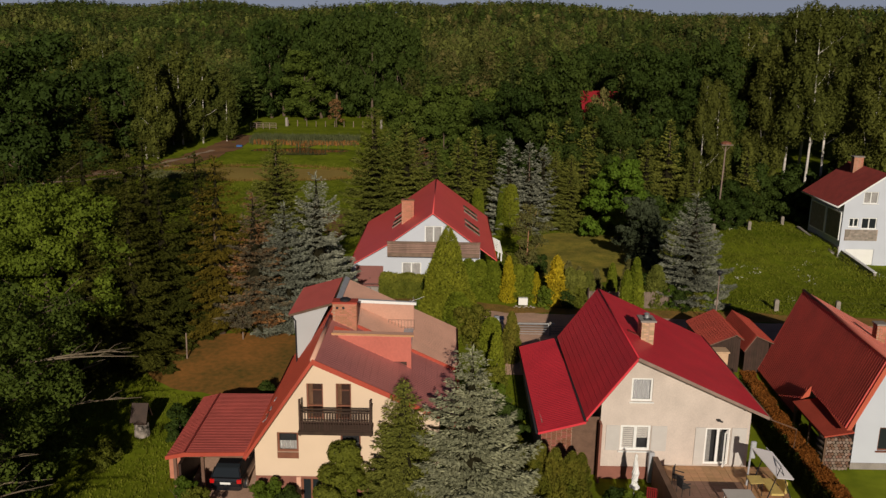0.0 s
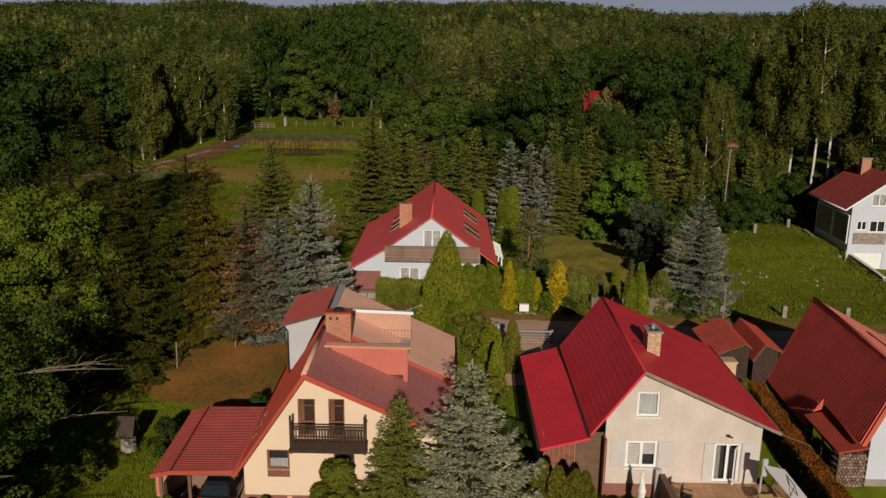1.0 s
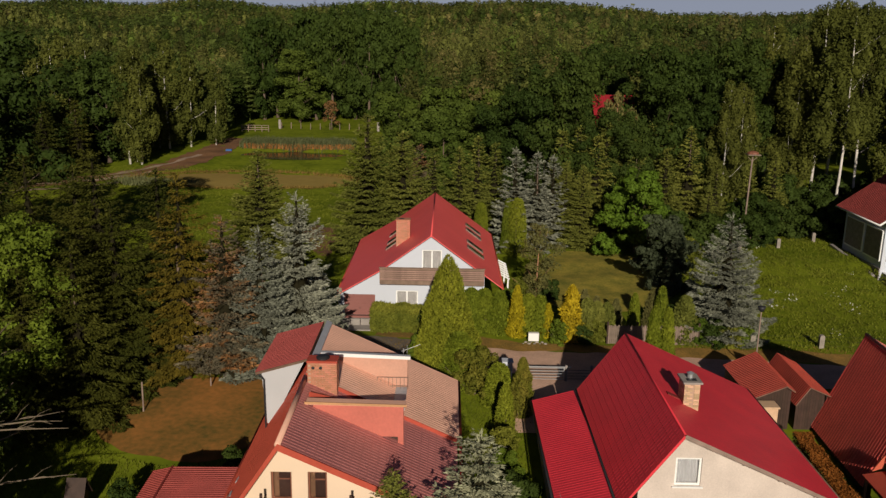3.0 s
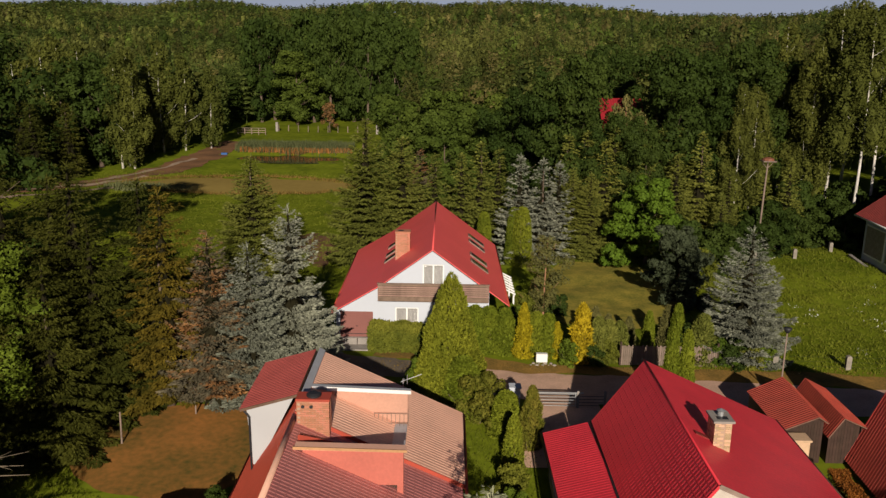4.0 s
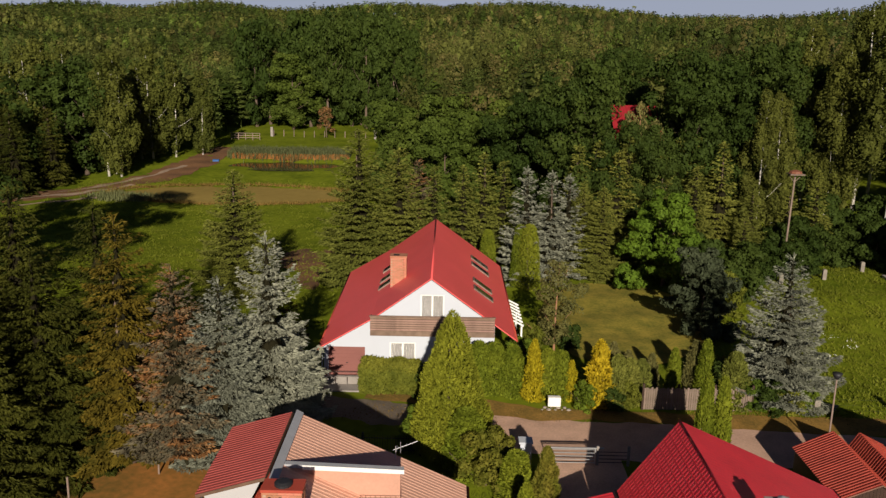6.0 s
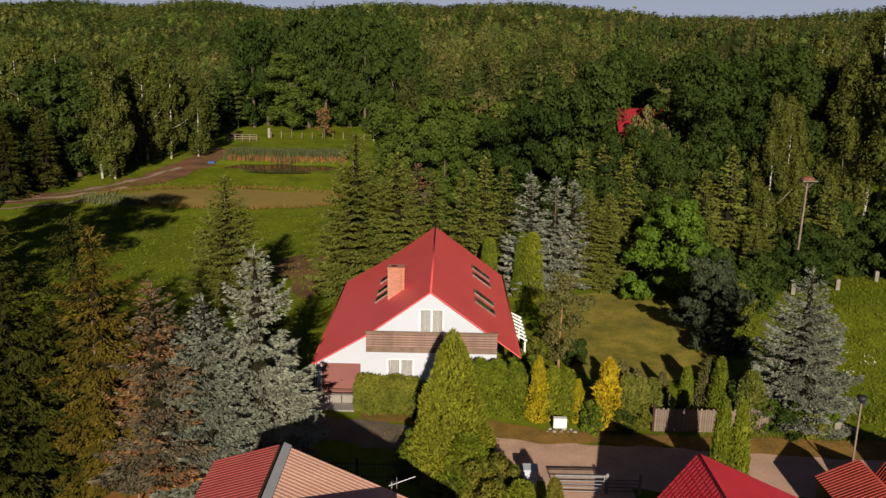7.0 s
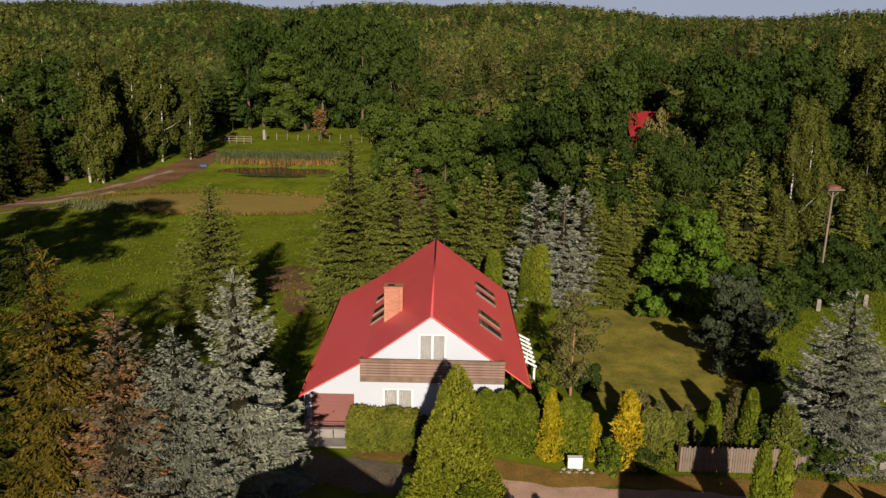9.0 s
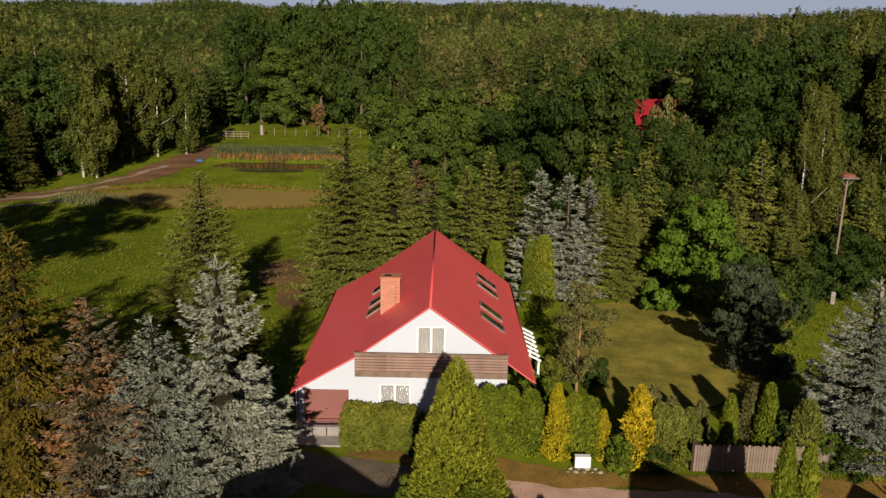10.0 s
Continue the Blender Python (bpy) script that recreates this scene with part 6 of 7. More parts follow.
for x, y, s in ((10.4, 63.6, 1.0), (11.2, 63.9, 0.9), (12.0, 64.2, 0.85), (17.6, 63.6, 1.1)):
    plant(DARK_JUNIPER, x, y, s)
for x, y, s in ((11.4, 65.5, 1.0), (12.9, 65.4, 0.95), (10.6, 66.2, 1.1), (15.8, 66.0, 1.2)):
    plant(SILVER, x, y, s)
for i, (x, y, s) in enumerate(((8.3, 62.9, 0.8), (9.9, 62.8, 0.7), (11.0, 63.0, 0.75), (18.6, 63.2, 0.9), (19.6, 62.8, 0.9), (20.5, 63.1, 0.8), (21.6, 63.2, 0.8), (17.2, 64.6, 1.1), (18.2, 65.5, 1.2), (-1.9, 57.6, 1.0), (-1.2, 64.2, 1.0), (6.0, 72.5, 0.9), (5.0, 70, 0.9), (8.9, 73.0, 0.8), (22, 80.5, 1.6), (3.3, 44, 0.9), (3.6, 41.5, 1.0), (3.2, 46.5, 0.8))):
    plant(SHRUB[i % 3], x, y, s)
for x, y, s in ((22.5, 87, 2.2), (25.5, 86, 2.0), (29, 90.5, 1.6), (31.5, 90, 1.5), (34, 92.5, 1.5), (36, 95, 1.7), (27, 88.5, 1.3), (33, 94.5, 2.2), (38.5, 96, 1.8), (41.5, 95, 2.0), (44.5, 96.5, 2.2), (48, 95.5, 2.2), (52, 96, 2.4), (56, 95, 2.2), (43, 100, 2.4), (49, 101, 2.4), (38, 100, 2.4), (60, 95, 2.4)):
    plant(SHRUB[1], x, y, s)
plant(BROWN_JUNIPER, 4.6, 51.0, 1.15, wide=0.75)
plant(COPPER_SHRUB, 1.9, 53.6, 0.95)
for x, y, s in ((0.9, 54.6, 1.0), (3.3, 52.2, 0.75)):
    plant(HEDGE_THUJA, x, y, s, wide=1.3, label="bushy yellow-green thuja between the houses")
plant(THUJA[0], 3.5, 49.3, 0.72, wide=1.0)
# at the foot of the houses
plant(CLIMBER, -4.75, 33.0, 1.0)
plant(SHRUB[0], -8.5, 33.2, 0.85)
plant(SHRUB[1], -7.6, 32.9, 0.7)
plant(SHRUB[0], -13.0, 33.9, 0.7)
plant(SHRUB[2], -12.2, 33.2, 0.6)
for x, y, s in ((4.5, 33.6, 1.0), (5.6, 33.9, 1.08), (6.5, 34.2, 0.98), (3.8, 34.9, 1.12), (5.0, 34.7, 1.02), (7.1, 34.9, 0.85)):
    plant(BROWN_JUNIPER, x, y, s, wide=0.85)
plant(SHRUB[1], 8.8, 34.0, 0.6)
plant(SHRUB[0], 9.6, 33.2, 0.7)
plant(SHRUB[1], -10.9, 44.2, 0.75)
plant(SHRUB[1], -15.3, 40.5, 0.9)
plant(SHRUB[2], -18.5, 37.5, 0.7)


def hedge(name, x0, y0, x1, y1, width, height, mat, seed, label, n, size=0.14, top_mat=None):
    """A clipped hedge: leaves on the skin of a long box with soft, uneven faces, over a twiggy core."""
    rng = np.random.RandomState(seed)
    t, s, u = rng.uniform(0, 1, n), rng.uniform(-1, 1, n), rng.uniform(0, 1, n)
    side = rng.rand(n)
    s = np.where(side < 0.4, np.sign(s) * rng.uniform(0.85, 1.08, n), s)
    u = np.where(side >= 0.4, rng.uniform(0.92, 1.05, n), u)
    ln = math.hypot(x1 - x0, y1 - y0)
    dx, dy = (x1 - x0) / ln, (y1 - y0) / ln
    wv = 1 + 0.07 * np.sin(t * ln * 2.1) + 0.05 * np.sin(t * ln * 5.3 + 1)
    x = x0 + t * (x1 - x0) - dy * s * width / 2 * wv
    y = y0 + t * (y1 - y0) + dx * s * width / 2 * wv
    p = np.stack([x, y, ground_z(x, y) + 0.05 + u * height * (1 + 0.05 * np.sin(t * ln * 3.3))], 1)
    nor = unit(rng.normal(0, 0.6, (n, 3)) + np.array([0, 0, 0.6]) + np.stack([-dy * s, dx * s, 0 * s], 1) * 0.6)
    al = unit(np.cross(nor, rng.normal(0, 1, (n, 3))))
    L = size * rng.uniform(0.6, 1.4, n)
    v, f = blades(p, al, np.cross(nor, al), L, L * 0.7)
    h = thing(name, label, "hedge")
    top = side >= 0.4
    for word, pick, m in (("side_foliage", ~top, mat), ("top_foliage", top, top_mat or mat)):
        ob = new(word, raw_mesh(word, v.reshape(-1, 3, 3)[pick].reshape(-1, 3), np.arange(3 * pick.sum()).reshape(-1, 3), m))
        ob.parent = h
    g = Geo()
    for k in range(int(ln / 0.7)):
        q = (k + 0.5) * 0.7 / ln
        px, py = x0 + q * (x1 - x0), y0 + q * (y1 - y0)
        g.tube([(px, py, gz(px, py) - 0.05), (px + 0.05, py, gz(px, py) + height * 0.9)], [0.03, 0.015], 5)
    part("stems", g, BARK, h)
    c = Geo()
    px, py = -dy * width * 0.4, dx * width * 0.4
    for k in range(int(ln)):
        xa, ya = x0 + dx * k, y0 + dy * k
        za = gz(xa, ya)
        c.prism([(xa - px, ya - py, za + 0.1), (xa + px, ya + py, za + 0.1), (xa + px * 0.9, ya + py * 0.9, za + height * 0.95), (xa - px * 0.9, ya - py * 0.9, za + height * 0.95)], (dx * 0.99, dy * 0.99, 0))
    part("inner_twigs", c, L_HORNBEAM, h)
    return h


hedge("hedge", 19.6, 31.0, 19.5, 46.6, 0.9, 1.65, L_HORNBEAM, 150, "long clipped hedge with russet brown top", 60000, 0.10, L_BROWN)
hedge("hedge", -5.6, 65.3, -1.9, 65.2, 1.9, 1.6, L_HEDGE, 151, "rounded green hedge before the house", 14000, 0.19)


def wood_tree(kind, level, seed):
    """One tree of a wood, 18 m high, as vertices and faces: clumps of leaf tufts over a few dense lumps, coarser the farther off it stands."""
    rng = np.random.RandomState(seed)
    clumps, tufts_n, size, lumps = ((40, 560, 0.5, 8), (22, 190, 0.62, 3), (11, 70, 0.95, 2), (6, 34, 1.45, 1))[level]
    r = (3.7, 2.7, 2.5, 3.6, 3.0)[kind]
    low = (0.12, 0.15, 0.05, 0.12, 0.38)[kind] if level == 0 else 0.42
    f = np.concatenate([low + (0.95 - low) * (np.arange(clumps) + rng.uniform(0, 1, clumps)) / clumps, [0.93]])
    a = rng.uniform(0, 6.283, clumps + 1)
    belly = 0.5 if kind != 4 else 0.68
    prof = 1.06 - f if kind == 2 else np.sqrt(np.clip(1 - ((f - belly) / (0.55 if kind != 4 else 0.36)) ** 2, 0.08, 1))
    q = r * prof * np.concatenate([rng.uniform(0.35, 0.85, clumps), [0]])
    rr = r * rng.uniform(0.2, 0.34, clumps + 1) * (0.5 + 0.5 * prof) * (1.0, 1.1, 1.35, 1.7)[level]
    blobs = np.stack([q * np.cos(a), q * np.sin(a), 18 * f - 0.3 * rr, rr], 1)
    flat = (0.85, 1.7, 0.6, 0.85, 0.9)[kind]
    z = np.linspace(low + 0.05, 0.72, lumps)
    middle = np.stack([0 * z, 0 * z, 18 * z, r * (0.55 + 0 * z if kind != 2 else 0.55 * (1.1 - z))], 1)
    v, k = both(leaf_cloud(blobs, tufts_n, size, rng, 0.8, flat, (0.4, 0.3, 0.2, 0.15)[level], 0.8), cores(middle, 18 * 0.5 / lumps / r, 1.0, seed, 0.3))
    if level == 0:
        g = Geo().tube([(0, 0, -0.5), (0, 0, 8)], [0.2, 0.14], 5, False)
        v, k = both((v, k), (np.array(g.v), halves(np.array(g.f))))
    return v, k


def woods(name, seed, label, bands, keep):
    """Many trees far off, one mesh for each kind of foliage; bands of (nearest, farthest, spacing, level)."""
    rng = np.random.RandomState(seed)
    V, F, off = collections.defaultdict(list), collections.defaultdict(list), collections.Counter()
    for y0, y1, step, level in bands:
        kits = [[wood_tree(kind, level, seed + 31 * kind + 7 * i + level) for i in range(7)] for kind in range(len(L_WOODS))]
        y = y0
        while y < y1:
            half = 0.535 * y + 10
            for x in np.arange(-half, half, step):
                px, py = x + rng.uniform(-0.5, 0.5) * step, y + rng.uniform(-0.5, 0.5) * step
                mix = 0.8 * math.sin(px / 37 + 1.3) + 0.8 * math.sin(py / 45 + px / 90) + 0.6 * math.sin(px / 13 + py / 17) + rng.uniform(-1.1, 1.1)
                pick = rng.rand()
                kind = 2 if pick < 0.06 else 4 if pick < (0.17 if px > -0.02 * py else 0.09) else 1 if mix > 0.1 else 3 if mix > -0.45 else 0
                if not keep(px, py) or rng.rand() < 0.05:
                    continue
                v, k = kits[kind][rng.randint(7)]
                t, tall = rng.uniform(0, 6.283), (0.88 + 0.12 * math.sin(px / 29 + py / 41) + rng.uniform(-0.18, 0.18) + (0.2 if rng.rand() < 0.06 else 0)) * (0.95 if kind in (0, 3) else 1.0)
                wide = rng.uniform(0.75, 1.25) * step / 7.4
                key = kind, int(min(2, max(0, 0.9 + rng.normal(0, 0.75) + 0.4 * math.sin(px / 61 - py / 83) + 0.5)))
                c, s = wide * math.cos(t), wide * math.sin(t)
                V[key].append(np.stack([px + c * v[:, 0] - s * v[:, 1], py + s * v[:, 0] + c * v[:, 1], gz(px, py) + tall * v[:, 2]], 1))
                F[key].append(k + off[key])
                off[key] += len(v)
            y += step
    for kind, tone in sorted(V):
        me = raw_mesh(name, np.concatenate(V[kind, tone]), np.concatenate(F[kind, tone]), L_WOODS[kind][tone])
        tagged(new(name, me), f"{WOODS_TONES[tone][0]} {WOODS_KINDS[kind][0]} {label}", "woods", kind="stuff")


def in_near(x, y):
    if x < -40:
        return y > 172 + 0.25 * (x + 60) and not (-52 < x and y < 235)
    return (x > -8 and y > 118 + max(0, -x) * 3.0) or y > 246


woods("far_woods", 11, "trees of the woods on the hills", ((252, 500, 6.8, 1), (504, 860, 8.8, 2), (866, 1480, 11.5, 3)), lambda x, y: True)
woods("woods", 12, "trees of the woods behind the gardens", ((112, 249, 6.2, 0),), in_near)


# ---- grasses and reeds ----
def tufts(name, n, place, height, width, mat, seed, label, lean=0.35):
    """Blades scattered over the ground, too many to count."""
    rng = np.random.RandomState(seed)
    x, y = place(rng, n)
    m = len(x)
    p = np.stack([x, y, ground_z(x, y) - 0.02], 1)
    al = unit(np.array([0, 0, 1.0]) + rng.normal(0, lean, (m, 3)))
    ac = unit(np.cross(al, rng.normal(0, 1, (m, 3))))
    L = height * rng.uniform(0.5, 1.4, m)
    v, f = blades(p, al, ac, L, width * rng.uniform(0.6, 1.4, m))
    return tagged(new(name, raw_mesh(name, v, f, mat)), label, "grass", kind="stuff")


def spread(x0, x1, y0, y1, keep=None):
    def place(rng, n):
        cx, cy = rng.uniform(x0, x1, n // 12 + 1), rng.uniform(y0, y1, n // 12 + 1)
        x = (np.repeat(cx, 12) + rng.normal(0, 0.35, 12 * len(cx)))[:n]
        y = (np.repeat(cy, 12) + rng.normal(0, 0.35, 12 * len(cy)))[:n]
        ok = np.ones(n, bool) if keep is None else keep(x, y)
        return x[ok], y[ok]
    return place


def pond_edge(cx, cy, rx, ry, a0, a1, deep):
    def place(rng, n):
        a = rng.uniform(a0, a1, n)
        r = rng.normal(1.04, deep, n)
        return cx + rx * r * np.cos(a), cy + ry * r * np.sin(a)
    return place


tufts("meadow_tufts", 60000, spread(-60, -8, 76, 158, lambda x, y: ((x + 33.5) / 18) ** 2 + ((y - 145.5) / 7.6) ** 2 > 1), 0.22, 0.12, L_GRASS, 201, "clumps of taller meadow grass", 0.9)
tufts("slope_tufts", 45000, spread(21, 48, 62, 96), 0.22, 0.09, L_GRASS, 202, "tall unmown grass on the slope", 0.9)
L_FLOWER = leaf("white_flowers", (0.62, 0.62, 0.55), scale=0.8)
tufts("meadow_flowers", 190, spread(26, 46, 66, 94), 0.16, 0.13, L_FLOWER, 215, "small white flowers in the tall grass", 0.8)
tufts("lawn_tufts", 16000, spread(7, 22, 67, 92), 0.10, 0.06, L_GRASS, 203, "short grass of the garden lawn")
tufts("verge_tufts", 2600, spread(-8, 30, 60.9, 62.6), 0.12, 0.07, L_STRAW, 204, "grass on the road verge")
tufts("garden_tufts", 24000, spread(-26, -9.9, 33, 56, lambda x, y: ((x < -14.2) | (y > 41.3)) & (((x + 14.6) / 5.8) ** 2 + ((y - 50.6) / 5.4) ** 2 > 1)), 0.16, 0.08, L_GRASS, 205, "short grass round the spruces")
tufts("yard_tufts", 5000, spread(1.2, 4.6, 35, 55), 0.15, 0.07, L_GRASS, 206, "short grass between the houses")
tufts("reeds", 16000, lambda rng, n: (rng.uniform(-43, -19.5, n), rng.normal(181.5, 1.6, n)), 1.35, 0.16, L_REED, 207, "tall green reeds behind the pond", 0.1)
tufts("dry_reeds", 7000, lambda rng, n: (rng.uniform(-42, -19.5, n), rng.normal(178.6, 0.45, n)), 0.75, 0.16, L_DRY, 208, "dry orange reed stems at the water", 0.08)
tufts("pond_reeds", 5000, pond_edge(-33.5, 145.5, 18.6, 8.0, 0, 6.28, 0.035), 0.5, 0.12, L_STRAW, 209, "dry sedge round the muddy pond", 0.25)
tufts("sedge", 3500, pond_edge(-48, 142, 4, 2.5, 0, 6.28, 0.4), 0.7, 0.18, L_REED, 210, "green sedge beside the muddy pond", 0.25)

tagged(strip("verge", [(-5, 64.7), (6, 61.9), (16, 61.2), (30, 60.4), (60, 59.2)], 1.9, VERGE, 0.035, 41, 0.35), "dry trodden grass verge beside the road", "verge", kind="structure")

# ---- fences, gates, posts and lamps by the road ----
fence = thing("board_fence", "weathered grey-brown wooden board fence", "fence")
for k in range(48):
    x = 11.95 + k * 0.137
    me = Geo().box(-0.06, 0.06, 0, 0.025, 0.05, 1.45 + 0.05 * math.sin(k * 2.7)).mesh("board", FENCE_WOOD)
    part("board", me, FENCE_WOOD, fence).location = (x, 62.72 + 0.01 * math.sin(k * 5), gz(x, 62.7))
for x in (11.85, 14.0, 16.2, 18.5):
    part("post", Geo().box(x - 0.07, x + 0.07, 62.76, 62.9, -0.1, 1.7), WOOD_DARK, fence, bevel=0.01)
for z in (0.4, 1.15):
    part("rail", Geo().box(11.9, 18.5, 62.75, 62.79, z, z + 0.07), FENCE_WOOD, fence)


def wire_fence(pts, name, label):
    """Concrete posts with wire mesh strung between them."""
    f = thing(name, label, "fence")
    post = Geo().prism([(-0.18, -0.16, -0.1), (0.18, -0.16, -0.1), (0.18, -0.16, 0.9), (0.08, -0.16, 1.0), (-0.12, -0.16, 0.98), (-0.18, -0.16, 0.86)], (0, 0.32, 0)).mesh("post", STONE, bevel=0.02)
    for x, y in pts:
        part("post", post, STONE, f).location = (x, y, gz(x, y))
    for (xa, ya), (xb, yb) in zip(pts, pts[1:]):
        za, zb = gz(xa, ya), gz(xb, yb)
        for z in (0.15, 0.5, 0.85):
            part("wire", Geo().tube([(xa, ya, za + z), (xb, yb, zb + z)], 0.004, 5, False), BLACK, f)
    return f


wire_fence([(22.5, 62.9), (27.5, 62.8), (32.5, 62.6), (37.5, 62.3)], "wire_fence", "concrete fence posts with slack wire mesh")
wire_fence([(26.5, 87.5), (30, 88.6), (34.5, 90.0), (39.3, 92.8)], "wire_fence", "concrete fence posts along the woods")
gate = thing("metal_gate", "closed pale steel driveway gate with level bars", "gate")
for x in (5.3, 7.72):
    part("upright", Geo().box(x, x + 0.06, 55.67, 55.73, 0.08, 0.95), STEEL, gate)
for k in range(5):
    part("bar", Geo().box(5.36, 7.72, 55.68, 55.72, 0.12 + k * 0.19, 0.15 + k * 0.19), STEEL, gate)
part("top_rail", Geo().box(5.3, 8.2, 55.66, 55.74, 0.95, 1.01), STEEL, gate)
side = thing("metal_fence", "low dark metal railing beside the gate", "fence")
for k in range(4):
    part("bar", Geo().box(7.9, 9.5, 55.69, 55.71, 0.15 + k * 0.2, 0.18 + k * 0.2), BLACK, side)
for x in (7.86, 9.5):
    part("post", Geo().box(x - 0.05, x + 0.09, 55.64, 55.76, -0.1, 1.1), CONCRETE, side, bevel=0.01)
pillar = thing("gate_pillar", "white rendered gate pillar with flat cap", "pillar")
part("shaft", Geo().box(3.75, 4.35, 55.4, 56.0, -0.15, 1.3), WHITE, pillar, bevel=0.02)
part("cap", Geo().box(3.68, 4.42, 55.33, 56.07, 1.302, 1.4), WHITE, pillar, bevel=0.02)
bf = thing("picket_fence", "black metal picket fence by the road", "fence")
pk = Geo().box(-0.012, 0.012, -0.012, 0.012, 0.05, 1.15).mesh("picket", BLACK)
for k in range(44):
    x = -7.6 + k * 0.14
    part("picket", pk, BLACK, bf).location = (x, 56.4, gz(x, 56.4))
for x in (-7.7, -4.6, -1.5):
    part("post", Geo().box(x - 0.05, x + 0.05, 56.34, 56.46, -0.2, 1.3), BLACK, bf)
for z in (0.25, 0.95):
    part("rail", Geo().box(-7.7, -1.5, 56.415, 56.44, z, z + 0.04), BLACK, bf)
lamp = thing("street_lamp", "slim pale street lamp with dark round head", "street lamp")
part("pole", Geo().tube([(20.68, 57.2, -0.2), (20.68, 57.2, 4.55)], [0.06, 0.04], 8), WOOD_GREY, lamp, smooth=True)
part("lamp_head", Geo().tube([(20.68, 57.2, 4.5), (20.68, 57.2, 4.62), (20.68, 57.2, 4.85), (20.68, 57.2, 4.9)], [0.07, 0.17, 0.27, 0.07], 12), BLACK, lamp, smooth=True)
pole = thing("nest_pole", "tall timber pole with a flat nest platform", "pole")
part("shaft", Geo().tube([(31.5, 92.2, 0.2), (31.72, 92.3, 10.2)], [0.11, 0.075], 8), WOOD_GREY, pole, smooth=True)
part("platform", Geo().box(31.05, 32.4, 91.7, 92.9, 10.2, 10.3), WOOD_GREY, pole)
part("nest", Geo().tube([(31.72, 92.3, 10.32), (31.72, 92.3, 10.5), (31.72, 92.3, 10.62)], [0.6, 0.55, 0.2], 10), WOOD_RED, pole)
for s in (-1, 1):
    part("brace", Geo().tube([(31.7, 92.3, 9.5), (31.72 + 0.65 * s, 92.3, 10.18)], 0.03, 5), WOOD_GREY, pole)
box = thing("meter_box", "white utility box on a heap of stones", "box")
part("body", Geo().box(6.05, 6.82, 62.5, 62.85, 0.2, 0.8), PAINT, box, bevel=0.02)


def stone(name, x, y, z, r, seed, label):
    bm = bmesh.new()
    bmesh.ops.create_icosphere(bm, subdivisions=2, radius=r)
    for v in bm.verts:
        v.co *= 1 + 0.18 * noise.noise(v.co * 2.2 / r + Vector((seed, 0, 0)))
        v.co.z *= 0.7
    me = bpy.data.meshes.new(name)
    bm.to_mesh(me)
    bm.free()
    me.materials.append(STONE)
    ob = new(name, me)
    ob.location = (x, y, z)
    return tagged(ob, label, "stone", group="stones under the meter box")


for k in range(9):
    x, y = 5.7 + 0.2 * k, 62.45 + 0.35 * (k % 2)
    stone("stone", x, y, gz(x, y) + 0.01, 0.09 + 0.035 * (k % 3), k + 3, "rounded grey field stone")
for k, (xa, xb) in enumerate(((-8.0, -7.3), (-7.25, -6.55), (-6.5, -5.5))):
    w = thing("garden_wall", "low pale concrete wall at the garage ramp", "wall", group="low walls at the garage ramp")
    part("block", Geo().box(xa, xb, 65.6 + 0.03 * k, 65.8 + 0.03 * k, -0.15, 0.55), CONCRETE, w, bevel=0.015)
    part("coping", Geo().box(xa - 0.02, xb + 0.02, 65.57 + 0.03 * k, 65.83 + 0.03 * k, 0.552, 0.61), CONCRETE, w, bevel=0.01)
part("wall_rail", Geo().tube([(-8.0, 65.7, 0.9), (-5.5, 65.7, 0.9)], 0.02, 6), BLACK, w)
for x, y, h in ((-17.9, 50.6, 1.9), (-14.8, 54.0, 2.0)):
    p = thing("garden_post", "plain grey clothes-line post on the lawn", "post", group="clothes-line posts")
    part("shaft", Geo().tube([(x, y, gz(x, y) - 0.2), (x + 0.03, y, gz(x, y) + h)], 0.05, 8), WOOD_GREY, p)
pier = thing("brick_pier", "yellow brick garden grill behind the house", "grill")
part("body", Geo().box(17.75, 18.95, 48.7, 49.5, -0.4, 1.5), BRICK_YELLOW, pier, bevel=0.02)
part("slab", Geo().box(17.68, 19.02, 48.62, 49.58, 1.502, 1.62), BRICK_YELLOW, pier, bevel=0.02)
wp = thing("brick_pier", "low orange brick pier at the driveway", "pillar")
part("body", Geo().box(15.0, 16.1, 53.6, 54.0, -0.2, 0.75), BRICK_ORANGE, wp, bevel=0.015)

# ---- around the left house ----
well = thing("garden_well", "stone-walled garden well with dark shingled hood", "well")
wx, wy = -17.65, 40.9
wz = gz(wx, wy)
part("stone_ring", Geo().tube([(wx, wy, wz - 0.2), (wx, wy, wz + 0.35), (wx, wy, wz + 0.8)], [0.46, 0.43, 0.41], 12), STONE, well)
for s in (-1, 1):
    part("roof_slope", Geo().prism([(wx - 0.48, wy, wz + 1.95), (wx + 0.48, wy, wz + 1.95), (wx + 0.48, wy + 0.55 * s, wz + 1.0), (wx - 0.48, wy + 0.55 * s, wz + 1.0)], (0, 0.02, 0.06)), WOOD_DARK, well)
part("hood", Geo().box(wx - 0.38, wx + 0.38, wy - 0.34, wy + 0.34, wz + 0.8, wz + 1.35), WOOD_DARK, well)
pk = thing("planter", "pinkish brick planter beside the carport", "planter")
part("body", Geo().box(-14.6, -13.98, 36.4, 37.5, gz(-14, 37) - 0.1, gz(-14, 37) + 1.5), BRICK_ORANGE, pk, bevel=0.02)


